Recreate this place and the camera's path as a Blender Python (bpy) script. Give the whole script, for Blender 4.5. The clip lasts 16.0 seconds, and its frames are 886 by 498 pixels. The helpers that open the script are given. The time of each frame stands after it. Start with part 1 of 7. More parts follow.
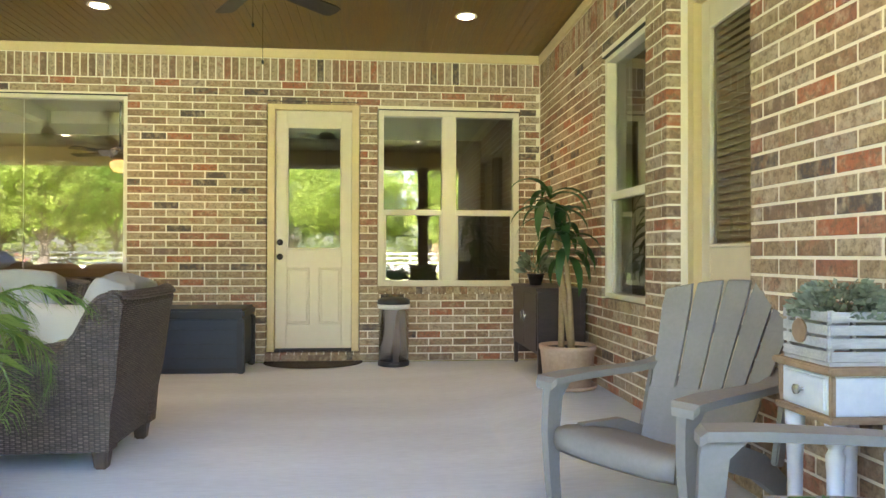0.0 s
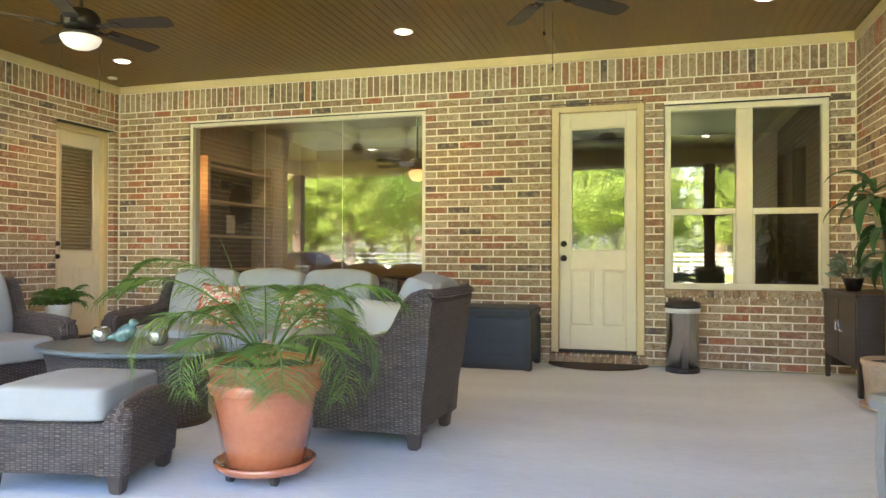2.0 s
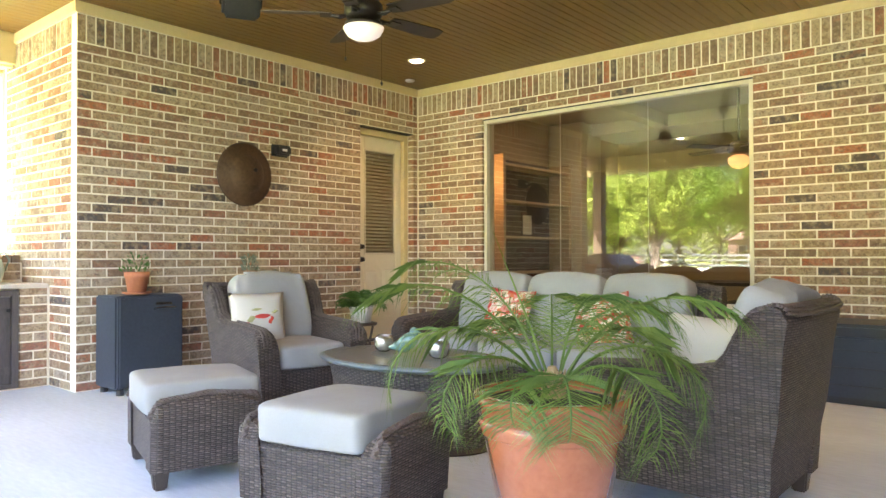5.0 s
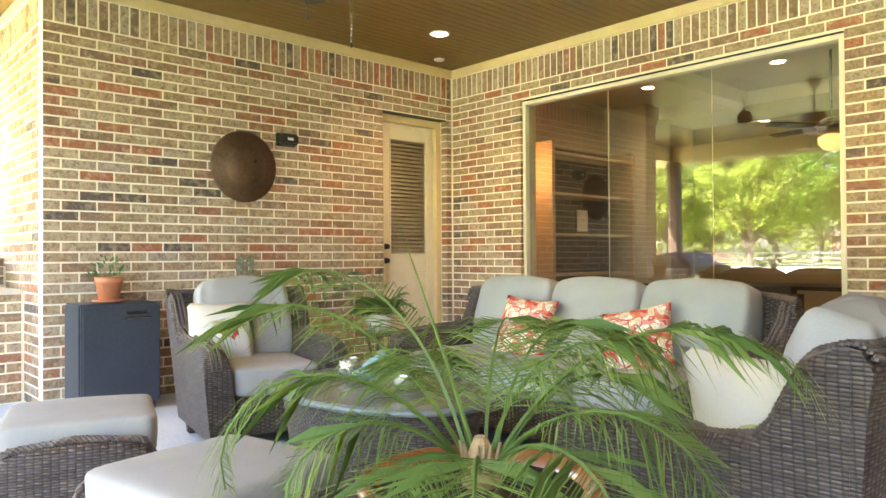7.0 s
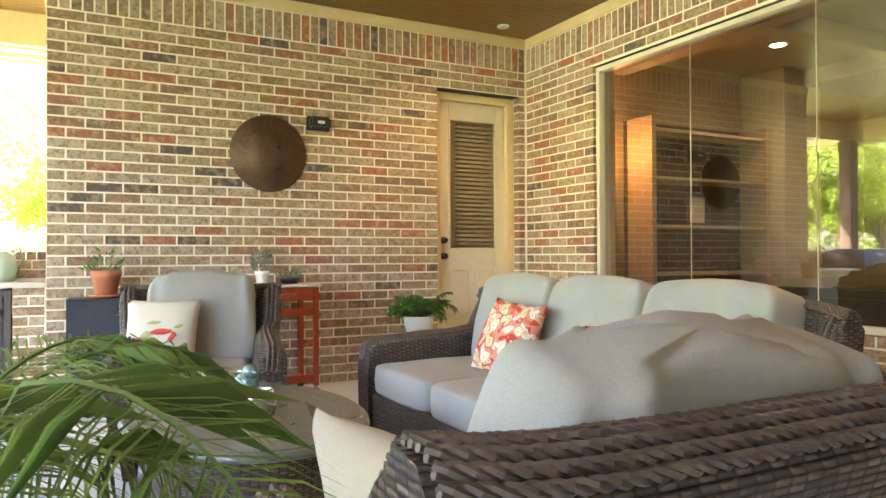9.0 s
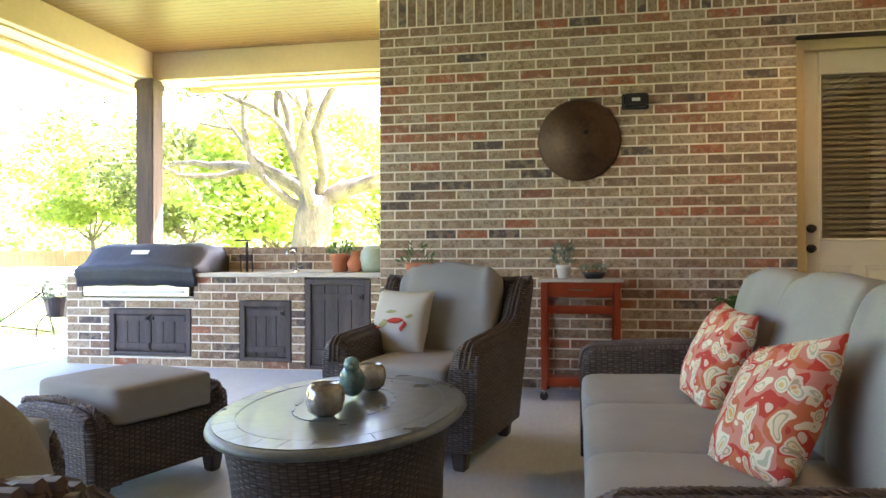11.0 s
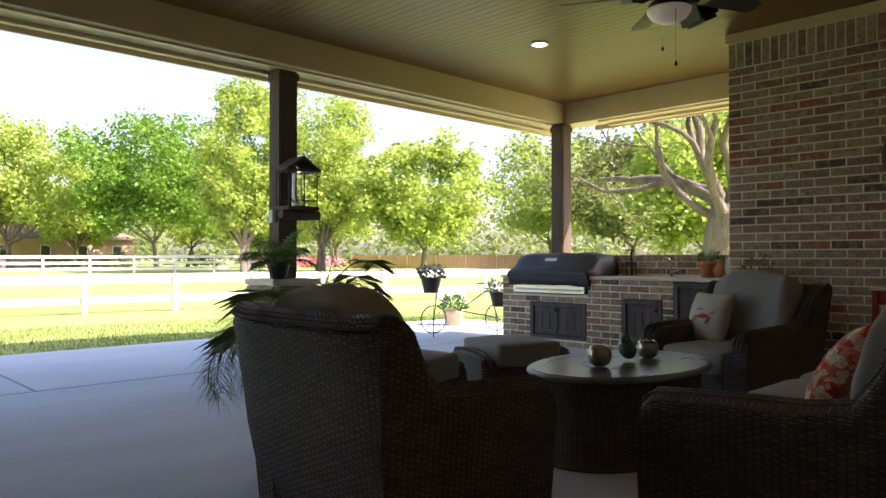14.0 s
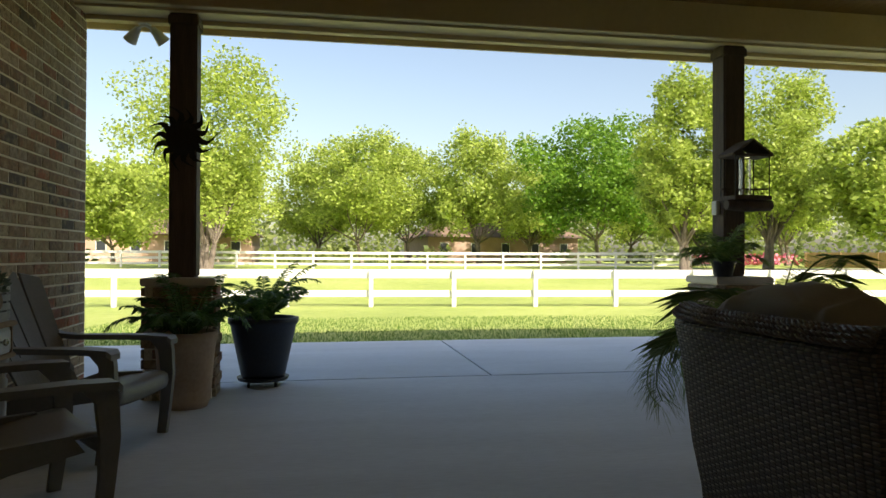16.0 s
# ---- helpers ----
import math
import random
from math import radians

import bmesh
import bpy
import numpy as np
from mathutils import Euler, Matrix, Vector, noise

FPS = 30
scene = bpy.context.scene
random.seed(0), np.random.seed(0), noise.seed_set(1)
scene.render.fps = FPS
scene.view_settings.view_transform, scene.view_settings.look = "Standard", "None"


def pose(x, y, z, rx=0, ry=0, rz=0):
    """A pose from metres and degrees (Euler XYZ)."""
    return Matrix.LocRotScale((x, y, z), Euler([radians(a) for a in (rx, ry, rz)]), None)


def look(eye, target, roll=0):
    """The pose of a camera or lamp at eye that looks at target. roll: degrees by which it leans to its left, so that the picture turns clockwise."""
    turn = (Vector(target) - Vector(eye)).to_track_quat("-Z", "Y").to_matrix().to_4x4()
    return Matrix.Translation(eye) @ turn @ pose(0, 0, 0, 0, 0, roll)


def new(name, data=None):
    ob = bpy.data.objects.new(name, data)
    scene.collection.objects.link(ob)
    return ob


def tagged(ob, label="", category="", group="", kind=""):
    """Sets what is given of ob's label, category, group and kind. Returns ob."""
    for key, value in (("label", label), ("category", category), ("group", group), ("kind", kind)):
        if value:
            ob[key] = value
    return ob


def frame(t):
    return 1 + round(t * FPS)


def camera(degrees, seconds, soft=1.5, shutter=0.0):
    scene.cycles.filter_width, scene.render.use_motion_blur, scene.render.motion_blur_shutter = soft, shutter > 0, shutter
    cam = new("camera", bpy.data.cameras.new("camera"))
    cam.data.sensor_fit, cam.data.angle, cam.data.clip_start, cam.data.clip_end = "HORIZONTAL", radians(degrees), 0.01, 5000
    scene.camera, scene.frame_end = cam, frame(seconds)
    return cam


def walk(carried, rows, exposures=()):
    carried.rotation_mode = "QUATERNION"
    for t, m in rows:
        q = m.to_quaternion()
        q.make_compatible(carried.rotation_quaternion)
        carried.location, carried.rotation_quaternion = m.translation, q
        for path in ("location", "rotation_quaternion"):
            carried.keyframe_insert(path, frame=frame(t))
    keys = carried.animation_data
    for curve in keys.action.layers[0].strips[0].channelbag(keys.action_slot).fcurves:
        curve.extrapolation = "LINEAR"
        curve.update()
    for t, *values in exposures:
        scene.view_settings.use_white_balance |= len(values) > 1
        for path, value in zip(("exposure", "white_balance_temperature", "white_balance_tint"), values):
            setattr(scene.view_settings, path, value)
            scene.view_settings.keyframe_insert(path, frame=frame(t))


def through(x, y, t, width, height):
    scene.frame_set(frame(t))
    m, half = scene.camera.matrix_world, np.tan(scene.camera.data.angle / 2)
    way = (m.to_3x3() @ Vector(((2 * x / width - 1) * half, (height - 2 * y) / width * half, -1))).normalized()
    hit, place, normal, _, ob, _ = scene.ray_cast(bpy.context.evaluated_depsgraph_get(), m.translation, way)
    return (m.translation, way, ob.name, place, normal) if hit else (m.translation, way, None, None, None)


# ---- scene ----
# the camera: seconds, place, and the turn about x, y and z
cam = camera(63.70, 16.0)
PATH = [
    (0.0, 0.0000, 0.0000, 1.0965, 90.527, -0.149, -5.298),
    (0.5, -0.0216, -0.0031, 1.1008, 90.472, -0.137, 0.079),
    (1.0, -0.0406, -0.0023, 1.0963, 90.511, -0.140, 5.597),
    (1.5, -0.0583, -0.0211, 1.1037, 90.491, -0.227, 11.093),
    (2.0, -0.0982, -0.0363, 1.1036, 90.526, -0.171, 16.436),
    (2.5, -0.1653, -0.0343, 1.1019, 90.585, -0.155, 21.437),
    (3.0, -0.2431, -0.0023, 1.1016, 90.638, -0.232, 26.449),
    (3.5, -0.3270, 0.0710, 1.1040, 90.615, -0.139, 30.414),
    (4.0, -0.4326, 0.1892, 1.1041, 90.580, -0.057, 33.615),
    (4.5, -0.4826, 0.4671, 1.1001, 90.666, 0.008, 37.408),
    (5.0, -0.4980, 0.7802, 1.0967, 90.701, 0.132, 40.375),
    (7.5, -0.7599, 2.2457, 1.1177, 90.698, 0.310, 49.109),
    (8.0, -0.7179, 2.6586, 1.0945, 90.788, 0.194, 51.752),
    (10.5, -0.8523, 4.4661, 1.0610, 90.338, 0.367, 89.478),
    (11.0, -0.9583, 4.8563, 1.0451, 90.460, 0.218, 100.613),
    (11.5, -0.9347, 5.1954, 1.0493, 90.566, 0.205, 109.087),
    (12.0, -0.8541, 5.5165, 1.0517, 90.686, 0.221, 117.052),
    (12.5, -0.6464, 5.7944, 1.0722, 90.762, 0.156, 123.400),
    (13.0, -0.3581, 5.9916, 1.0626, 90.864, 0.177, 128.774),
    (13.5, -0.0857, 6.0998, 1.0746, 90.819, 0.056, 132.264),
    (14.0, 0.0984, 6.2400, 1.0881, 90.799, 0.012, 135.789),
    (14.5, 0.2168, 6.3037, 1.0886, 90.738, -0.014, 140.727),
    (15.0, 0.2156, 6.2255, 1.0842, 90.568, -0.046, 146.944),
    (15.5, 0.1401, 6.0268, 1.0805, 90.472, -0.203, 158.720),
    (16.0, -0.0543, 5.9348, 1.0725, 90.532, -0.203, 170.000),
]
EXPOSURES = [(0,4.1,6500,22),(5,4.25,6700,25),(7.5,4.6,6900,23),(8.2,4.6,6900,23),(10.4,4.15,6600,26),(11,3.7,6350,25),(12,2.85,6400,26),(13,2.05,6600,26),(14.5,1.38,6900,22),(15.2,1.1,7200,18),(16,0.72,7450,12)]
walk(cam, [(t, pose(x, y, z, rx, ry, rz)) for t, x, y, z, rx, ry, rz in PATH], EXPOSURES)

# ---- world, sun and sky ----
world = bpy.data.worlds.new("sky")
scene.world = world
world.use_nodes = True
wn = world.node_tree
sky = wn.nodes.new("ShaderNodeTexSky")
sky.sky_type = "NISHITA"
sky.sun_disc = False
SUN_UP, SUN_FROM = 40.0, (-0.45, 0.893)      # the sun stands behind the house, to the north-west
sky.sun_elevation = radians(SUN_UP)
sky.sun_rotation = math.atan2(SUN_FROM[0], SUN_FROM[1])
sky.air_density, sky.dust_density = 1.0, 2.5
wn.links.new(sky.outputs[0], wn.nodes["Background"].inputs[0])
wn.nodes["Background"].inputs[1].default_value = 0.15
sun_data = bpy.data.lights.new("sun", "SUN")
sun_data.energy, sun_data.angle, sun_data.color = 5.0, radians(0.6), (1.0, 0.95, 0.86)
sun = new("sun", sun_data)
ce = math.cos(radians(SUN_UP))
sun.matrix_world = look((0, 0, 30), (-SUN_FROM[0] * ce * 10, -SUN_FROM[1] * ce * 10, 30 - 10 * math.sin(radians(SUN_UP))))

# ---- helpers for building ----
def mesh_ob(name, bm, material=None, parent=None, label="", smooth=False):
    me = bpy.data.meshes.new(name)
    bm.normal_update()
    bm.to_mesh(me)
    bm.free()
    if material:
        me.materials.append(material)
    if smooth:
        for p in me.polygons:
            p.use_smooth = True
    ob = new(name, me)
    if parent:
        ob.parent = parent
    if label:
        tagged(ob, label)
    return ob


def part(name, bm, material, parent, label="", smooth=False):
    return mesh_ob(name, bm, material, parent, label, smooth)


def thing(name, x, y, z, rz, label, category, group=""):
    ob = new(name)
    ob.matrix_basis = pose(x, y, z, 0, 0, rz)
    ob.empty_display_size = 0.1
    return tagged(ob, label, category, group)


def box(cx, cy, cz, sx, sy, sz, bevel=0.0, rot=None, taper=1.0, bm=None):
    """A box about its centre; taper: how much narrower its foot is."""
    own = bmesh.new()
    bmesh.ops.create_cube(own, size=1)
    for v in own.verts:
        k = taper if v.co.z < 0 else 1.0
        v.co = Vector((v.co.x * sx * k, v.co.y * sy * k, v.co.z * sz))
    if bevel:
        bmesh.ops.bevel(own, geom=own.edges[:], offset=bevel, segments=2, affect="EDGES", clamp_overlap=True)
    m = Matrix.Translation((cx, cy, cz))
    if rot:
        m = m @ Euler([radians(a) for a in rot]).to_matrix().to_4x4()
    own.transform(m)
    return join(bm, own)


def join(bm, own):
    if bm is None:
        return own
    me = bpy.data.meshes.new("tmp")
    own.to_mesh(me)
    own.free()
    bm.from_mesh(me)
    bpy.data.meshes.remove(me)
    return bm


def span(x0, x1, y0, y1, z0, z1, bevel=0.0, bm=None):
    return box((x0 + x1) / 2, (y0 + y1) / 2, (z0 + z1) / 2, x1 - x0, y1 - y0, z1 - z0, bevel, bm=bm)


def tube(points, radius, seg=8, bm=None, caps=True):
    """A round tube through the points; radius is one number or one for each point."""
    bm = bm or bmesh.new()
    pts = [Vector(p) for p in points]
    rad = radius if hasattr(radius, "__len__") else [radius] * len(pts)
    rings, side = [], None
    for i, p in enumerate(pts):
        d = (pts[min(i + 1, len(pts) - 1)] - pts[max(i - 1, 0)]).normalized()
        if side is None:
            side = d.cross(Vector((0, 0, 1)) if abs(d.z) < 0.9 else Vector((1, 0, 0))).normalized()
        side = (side - d * side.dot(d)).normalized()
        up = d.cross(side)
        rings.append([bm.verts.new(p + (side * math.cos(a) + up * math.sin(a)) * rad[i]) for a in (2 * math.pi * k / seg for k in range(seg))])
    for a, b in zip(rings, rings[1:]):
        for k in range(seg):
            bm.faces.new((a[k], a[(k + 1) % seg], b[(k + 1) % seg], b[k]))
    if caps:
        bm.faces.new(rings[0][::-1])
        bm.faces.new(rings[-1])
    return bm


def lathe(profile, seg=32, cx=0, cy=0, cz=0, sx=1, sy=1, bm=None):
    """A turned shape from (radius, height) pairs, bottom to top; sx, sy squash it."""
    bm = bm or bmesh.new()
    rings = []
    for r, z in profile:
        rings.append([bm.verts.new((cx + sx * r * math.cos(a), cy + sy * r * math.sin(a), cz + z)) for a in (2 * math.pi * k / seg for k in range(seg))])
    for a, b in zip(rings, rings[1:]):
        for k in range(seg):
            bm.faces.new((a[k], a[(k + 1) % seg], b[(k + 1) % seg], b[k]))
    bm.faces.new(rings[0][::-1])
    bm.faces.new(rings[-1])
    return bm


def loft(sections, bm=None):
    """Skins closed outlines, each a list of points, one after another."""
    bm = bm or bmesh.new()
    rings = [[bm.verts.new(p) for p in s] for s in sections]
    n = len(rings[0])
    for a, b in zip(rings, rings[1:]):
        for k in range(n):
            bm.faces.new((a[k], a[(k + 1) % n], b[(k + 1) % n], b[k]))
    bm.faces.new(rings[0][::-1])
    bm.faces.new(rings[-1])
    bmesh.ops.recalc_face_normals(bm, faces=bm.faces[:])
    return bm


def puff(cx, cy, cz, sx, sy, sz, power=0.35, n=14, rot=None, crown=0.0, bm=None):
    """A soft cushion: a rounded box with swollen faces."""
    own = bmesh.new()
    bmesh.ops.create_uvsphere(own, u_segments=4 * n // 2, v_segments=n, radius=1)
    for v in own.verts:
        c = v.co
        q = Vector([math.copysign(abs(a) ** power, a) for a in c])
        edge = (1 - q.x * q.x) * (1 - q.y * q.y)
        v.co = Vector((q.x * sx / 2, q.y * sy / 2, q.z * (sz / 2 + crown * edge)))
        v.co += 0.006 * noise.noise_vector(v.co * 9 + Vector((cx, cy, cz)))
    m = Matrix.Translation((cx, cy, cz))
    if rot:
        m = m @ Euler([radians(a) for a in rot]).to_matrix().to_4x4()
    own.transform(m)
    return join(bm, own)


def uv_metres(ob):
    """Lays texture coordinates in metres over each face, along its own main plane."""
    me = ob.data
    uv = me.uv_layers.new(name="weave").data
    for p in me.polygons:
        n = p.normal
        for i in p.loop_indices:
            c = me.vertices[me.loops[i].vertex_index].co
            uv[i].uv = (c.x, c.y) if abs(n.z) > 0.75 else (c.y, c.z) if abs(n.x) > abs(n.y) else (c.x, c.z)
    return ob


def braid(points, r=0.011, pitch=0.07, bm=None, strands=3):
    """A plaited edging along a line of points."""
    bm = bm or bmesh.new()
    pts = [Vector(p) for p in points]
    lens = [0.0]
    for a, b in zip(pts, pts[1:]):
        lens.append(lens[-1] + (b - a).length)
    n = max(6, int(lens[-1] / 0.012))
    for s in range(strands):
        line = []
        for k in range(n + 1):
            d = lens[-1] * k / n
            j = max(i for i in range(len(pts) - 1) if lens[i] <= d + 1e-9)
            f = (d - lens[j]) / max(lens[j + 1] - lens[j], 1e-9)
            p = pts[j].lerp(pts[j + 1], min(f, 1))
            t = (pts[j + 1] - pts[j]).normalized()
            side = t.cross(Vector((0, 0, 1)))
            side = side.normalized() if side.length > 0.1 else Vector((1, 0, 0))
            up = t.cross(side)
            a = 2 * math.pi * (d / pitch + s / strands)
            line.append(p + side * math.cos(a) * r * 1.1 + up * math.sin(a) * r * 1.1)
        tube(line, r, 5, bm)
    return bm


# ---- materials ----
def nodes_of(name):
    m = bpy.data.materials.new(name)
    m.use_nodes = True
    nt = m.node_tree
    return m, nt, nt.nodes["Principled BSDF"]


def math_node(nt, op, a, b=None):
    n = nt.nodes.new("ShaderNodeMath")
    n.operation = op
    for i, v in enumerate((a, b)):
        if v is None:
            continue
        if isinstance(v, (int, float)):
            n.inputs[i].default_value = v
        else:
            nt.links.new(v, n.inputs[i])
    return n.outputs[0]


def noise_node(nt, scale, detail=4, where=None, rough=0.55):
    n = nt.nodes.new("ShaderNodeTexNoise")
    n.inputs["Scale"].default_value, n.inputs["Detail"].default_value, n.inputs["Roughness"].default_value = scale, detail, rough
    if where is None:
        c = nt.nodes.new("ShaderNodeTexCoord")
        where = c.outputs["Object"]
    nt.links.new(where, n.inputs["Vector"])
    return n.outputs["Fac"]


def ramp(nt, fac, stops, mode="LINEAR"):
    r = nt.nodes.new("ShaderNodeValToRGB")
    r.color_ramp.interpolation = mode
    el = r.color_ramp.elements
    while len(el) < len(stops):
        el.new(0.5)
    for e, (p, c) in zip(el, stops):
        e.position, e.color = p, (*c, 1)
    nt.links.new(fac, r.inputs[0])
    return r.outputs[0]


def mix(nt, fac, a, b, how="MIX"):
    m = nt.nodes.new("ShaderNodeMix")
    m.data_type, m.blend_type = "RGBA", how
    for sock, v in ((m.inputs[0], fac), (m.inputs[6], a), (m.inputs[7], b)):
        if isinstance(v, (int, float)):
            sock.default_value = v
        elif isinstance(v, tuple):
            sock.default_value = (*v, 1)
        else:
            nt.links.new(v, sock)
    return m.outputs[2]


def bump(nt, bsdf, height, strength=0.3, distance=0.01):
    b = nt.nodes.new("ShaderNodeBump")
    b.inputs["Strength"].default_value, b.inputs["Distance"].default_value = strength, distance
    nt.links.new(height, b.inputs["Height"])
    nt.links.new(b.outputs[0], bsdf.inputs["Normal"])


def surface(name, dark, light, rough=0.6, metal=0.0, big=1.5, fine=40.0, relief=0.15, depth=0.004, coat=0.0, stretch=None):
    """A painted, cast or worn surface: two tones, mixed by a broad and a fine noise."""
    m, nt, b = nodes_of(name)
    where = None
    if stretch:
        c = nt.nodes.new("ShaderNodeTexCoord")
        mp = nt.nodes.new("ShaderNodeMapping")
        mp.inputs["Scale"].default_value = stretch
        nt.links.new(c.outputs["Object"], mp.inputs["Vector"])
        where = mp.outputs[0]
    n1, n2 = noise_node(nt, big, 5, where), noise_node(nt, fine, 6, where)
    f = math_node(nt, "ADD", math_node(nt, "MULTIPLY", n1, 0.6), math_node(nt, "MULTIPLY", n2, 0.4))
    nt.links.new(ramp(nt, f, [(0.34, dark), (0.66, light)]), b.inputs["Base Color"])
    r = math_node(nt, "ADD", math_node(nt, "MULTIPLY", n1, 0.2), rough - 0.1)
    nt.links.new(r, b.inputs["Roughness"])
    b.inputs["Metallic"].default_value = metal
    b.inputs["Coat Weight"].default_value = coat
    if relief:
        bump(nt, b, n2, relief, depth)
    return m


def brick_material(name, single):
    """Blended house brick: olive, tan, cream, red and near-black, each brick mottled and lime-washed."""
    m, nt, b = nodes_of(name)
    if single:
        rnd = nt.nodes.new("ShaderNodeObjectInfo").outputs["Random"]
    else:
        rnd = nt.nodes.new("ShaderNodeNewGeometry").outputs["Random Per Island"]
    tone = ramp(nt, rnd, [(0.0, (0.36, 0.25, 0.148)), (0.17, (0.42, 0.315, 0.194)), (0.32, (0.28, 0.17, 0.103)), (0.42, (0.46, 0.36, 0.245)), (0.55, (0.33, 0.13, 0.074)),
                          (0.62, (0.37, 0.265, 0.160)), (0.74, (0.21, 0.13, 0.085)), (0.83, (0.42, 0.13, 0.057)), (0.89, (0.40, 0.32, 0.239)), (0.945, (0.080, 0.066, 0.063))], "CONSTANT")
    geo = nt.nodes.new("ShaderNodeNewGeometry").outputs["Position"]
    n1, n2, n3 = noise_node(nt, 16, 4, geo), noise_node(nt, 48, 5, geo, 0.7), noise_node(nt, 2.2, 3, geo)
    n4 = noise_node(nt, 27, 3, geo, 0.6)
    col = mix(nt, ramp(nt, n1, [(0.47, (0, 0, 0)), (0.68, (0.6, 0.6, 0.6))]), tone, (0.59, 0.46, 0.308))
    col = mix(nt, ramp(nt, noise_node(nt, 10, 3, geo, 0.6), [(0.56, (0, 0, 0)), (0.68, (0.6, 0.6, 0.6))]), col, (0.36, 0.155, 0.080))
    col = mix(nt, ramp(nt, n4, [(0.36, (0.6, 0.6, 0.6)), (0.50, (0, 0, 0))]), col, (0.20, 0.13, 0.068))
    col = mix(nt, ramp(nt, n2, [(0.32, (0.7, 0.7, 0.7)), (0.52, (0, 0, 0))]), col, (0.09, 0.065, 0.046))
    col = mix(nt, math_node(nt, "MULTIPLY", n3, 0.10), col, (0.40, 0.32, 0.228))
    nt.links.new(col, b.inputs["Base Color"])
    b.inputs["Roughness"].default_value = 0.85
    bump(nt, b, n2, 0.6, 0.006)
    return m


def wicker_material(name, dark, light):
    """Woven resin wicker: flat strands over and under upright stakes."""
    m, nt, b = nodes_of(name)
    sep = nt.nodes.new("ShaderNodeSeparateXYZ")
    uv = nt.nodes.new("ShaderNodeUVMap")
    uv.uv_map = "weave"
    nt.links.new(uv.outputs[0], sep.inputs[0])
    u, v = sep.outputs[0], sep.outputs[1]
    rows = math_node(nt, "DIVIDE", v, 0.0105)
    row = math_node(nt, "FLOOR", rows)
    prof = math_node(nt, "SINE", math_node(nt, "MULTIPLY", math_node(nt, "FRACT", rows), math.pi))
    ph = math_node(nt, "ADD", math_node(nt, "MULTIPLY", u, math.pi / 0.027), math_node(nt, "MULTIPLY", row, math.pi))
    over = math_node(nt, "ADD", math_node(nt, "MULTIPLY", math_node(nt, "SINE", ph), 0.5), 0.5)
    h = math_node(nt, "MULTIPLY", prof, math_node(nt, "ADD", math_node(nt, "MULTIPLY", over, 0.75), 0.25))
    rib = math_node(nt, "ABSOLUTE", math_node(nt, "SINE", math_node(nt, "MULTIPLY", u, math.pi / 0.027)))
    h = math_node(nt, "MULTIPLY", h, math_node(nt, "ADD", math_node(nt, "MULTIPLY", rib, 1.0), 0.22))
    n1 = noise_node(nt, 3.0, 4)
    wv = nt.nodes.new("ShaderNodeTexWhiteNoise")
    wv.noise_dimensions = "2D"
    cell = nt.nodes.new("ShaderNodeCombineXYZ")
    nt.links.new(row, cell.inputs[0])
    nt.links.new(math_node(nt, "FLOOR", math_node(nt, "DIVIDE", u, 0.054)), cell.inputs[1])
    nt.links.new(cell.outputs[0], wv.inputs["Vector"])
    tone = math_node(nt, "ADD", math_node(nt, "MULTIPLY", wv.outputs[0], 0.5), math_node(nt, "MULTIPLY", n1, 0.5))
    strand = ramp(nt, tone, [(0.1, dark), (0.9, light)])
    # shade in the gaps is put into the colour: low weave turns near black
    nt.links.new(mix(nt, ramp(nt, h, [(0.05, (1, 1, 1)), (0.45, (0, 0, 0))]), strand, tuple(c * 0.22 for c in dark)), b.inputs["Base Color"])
    b.inputs["Roughness"].default_value = 0.55
    bump(nt, b, h, 1.0, 0.006)
    return m


def glass_material(name, tint, gloss, ior=1.5):
    """Coated double glazing: part mirror, part clear; more mirror at a glance."""
    m, nt, b = nodes_of(name)
    nt.nodes.remove(b)
    out = nt.nodes["Material Output"]
    tr, gl, mx = nt.nodes.new("ShaderNodeBsdfTransparent"), nt.nodes.new("ShaderNodeBsdfGlossy"), nt.nodes.new("ShaderNodeMixShader")
    tr.inputs[0].default_value = (*tint, 1)
    gl.inputs["Roughness"].default_value = 0.0
    gl.inputs["Color"].default_value = (0.95, 0.97, 0.93, 1)
    fr = nt.nodes.new("ShaderNodeFresnel")
    fr.inputs[0].default_value = ior
    nt.links.new(math_node(nt, "MINIMUM", math_node(nt, "ADD", fr.outputs[0], gloss), 0.95), mx.inputs[0])
    nt.links.new(tr.outputs[0], mx.inputs[1])
    nt.links.new(gl.outputs[0], mx.inputs[2])
    nt.links.new(mx.outputs[0], out.inputs[0])
    return m


def leaf_material(name, dark, light, through=0.35):
    m, nt, b = nodes_of(name)
    rnd = nt.nodes.new("ShaderNodeNewGeometry").outputs["Random Per Island"]
    n = noise_node(nt, 0.6, 3)
    f = math_node(nt, "ADD", math_node(nt, "MULTIPLY", rnd, 0.6), math_node(nt, "MULTIPLY", n, 0.4))
    col = ramp(nt, f, [(0.15, dark), (0.85, light)])
    nt.links.new(col, b.inputs["Base Color"])
    b.inputs["Roughness"].default_value = 0.5
    tl, mx = nt.nodes.new("ShaderNodeBsdfTranslucent"), nt.nodes.new("ShaderNodeMixShader")
    nt.links.new(col, tl.inputs[0])
    mx.inputs[0].default_value = through
    nt.links.new(b.outputs[0], mx.inputs[1])
    nt.links.new(tl.outputs[0], mx.inputs[2])
    nt.links.new(mx.outputs[0], nt.nodes["Material Output"].inputs[0])
    return m


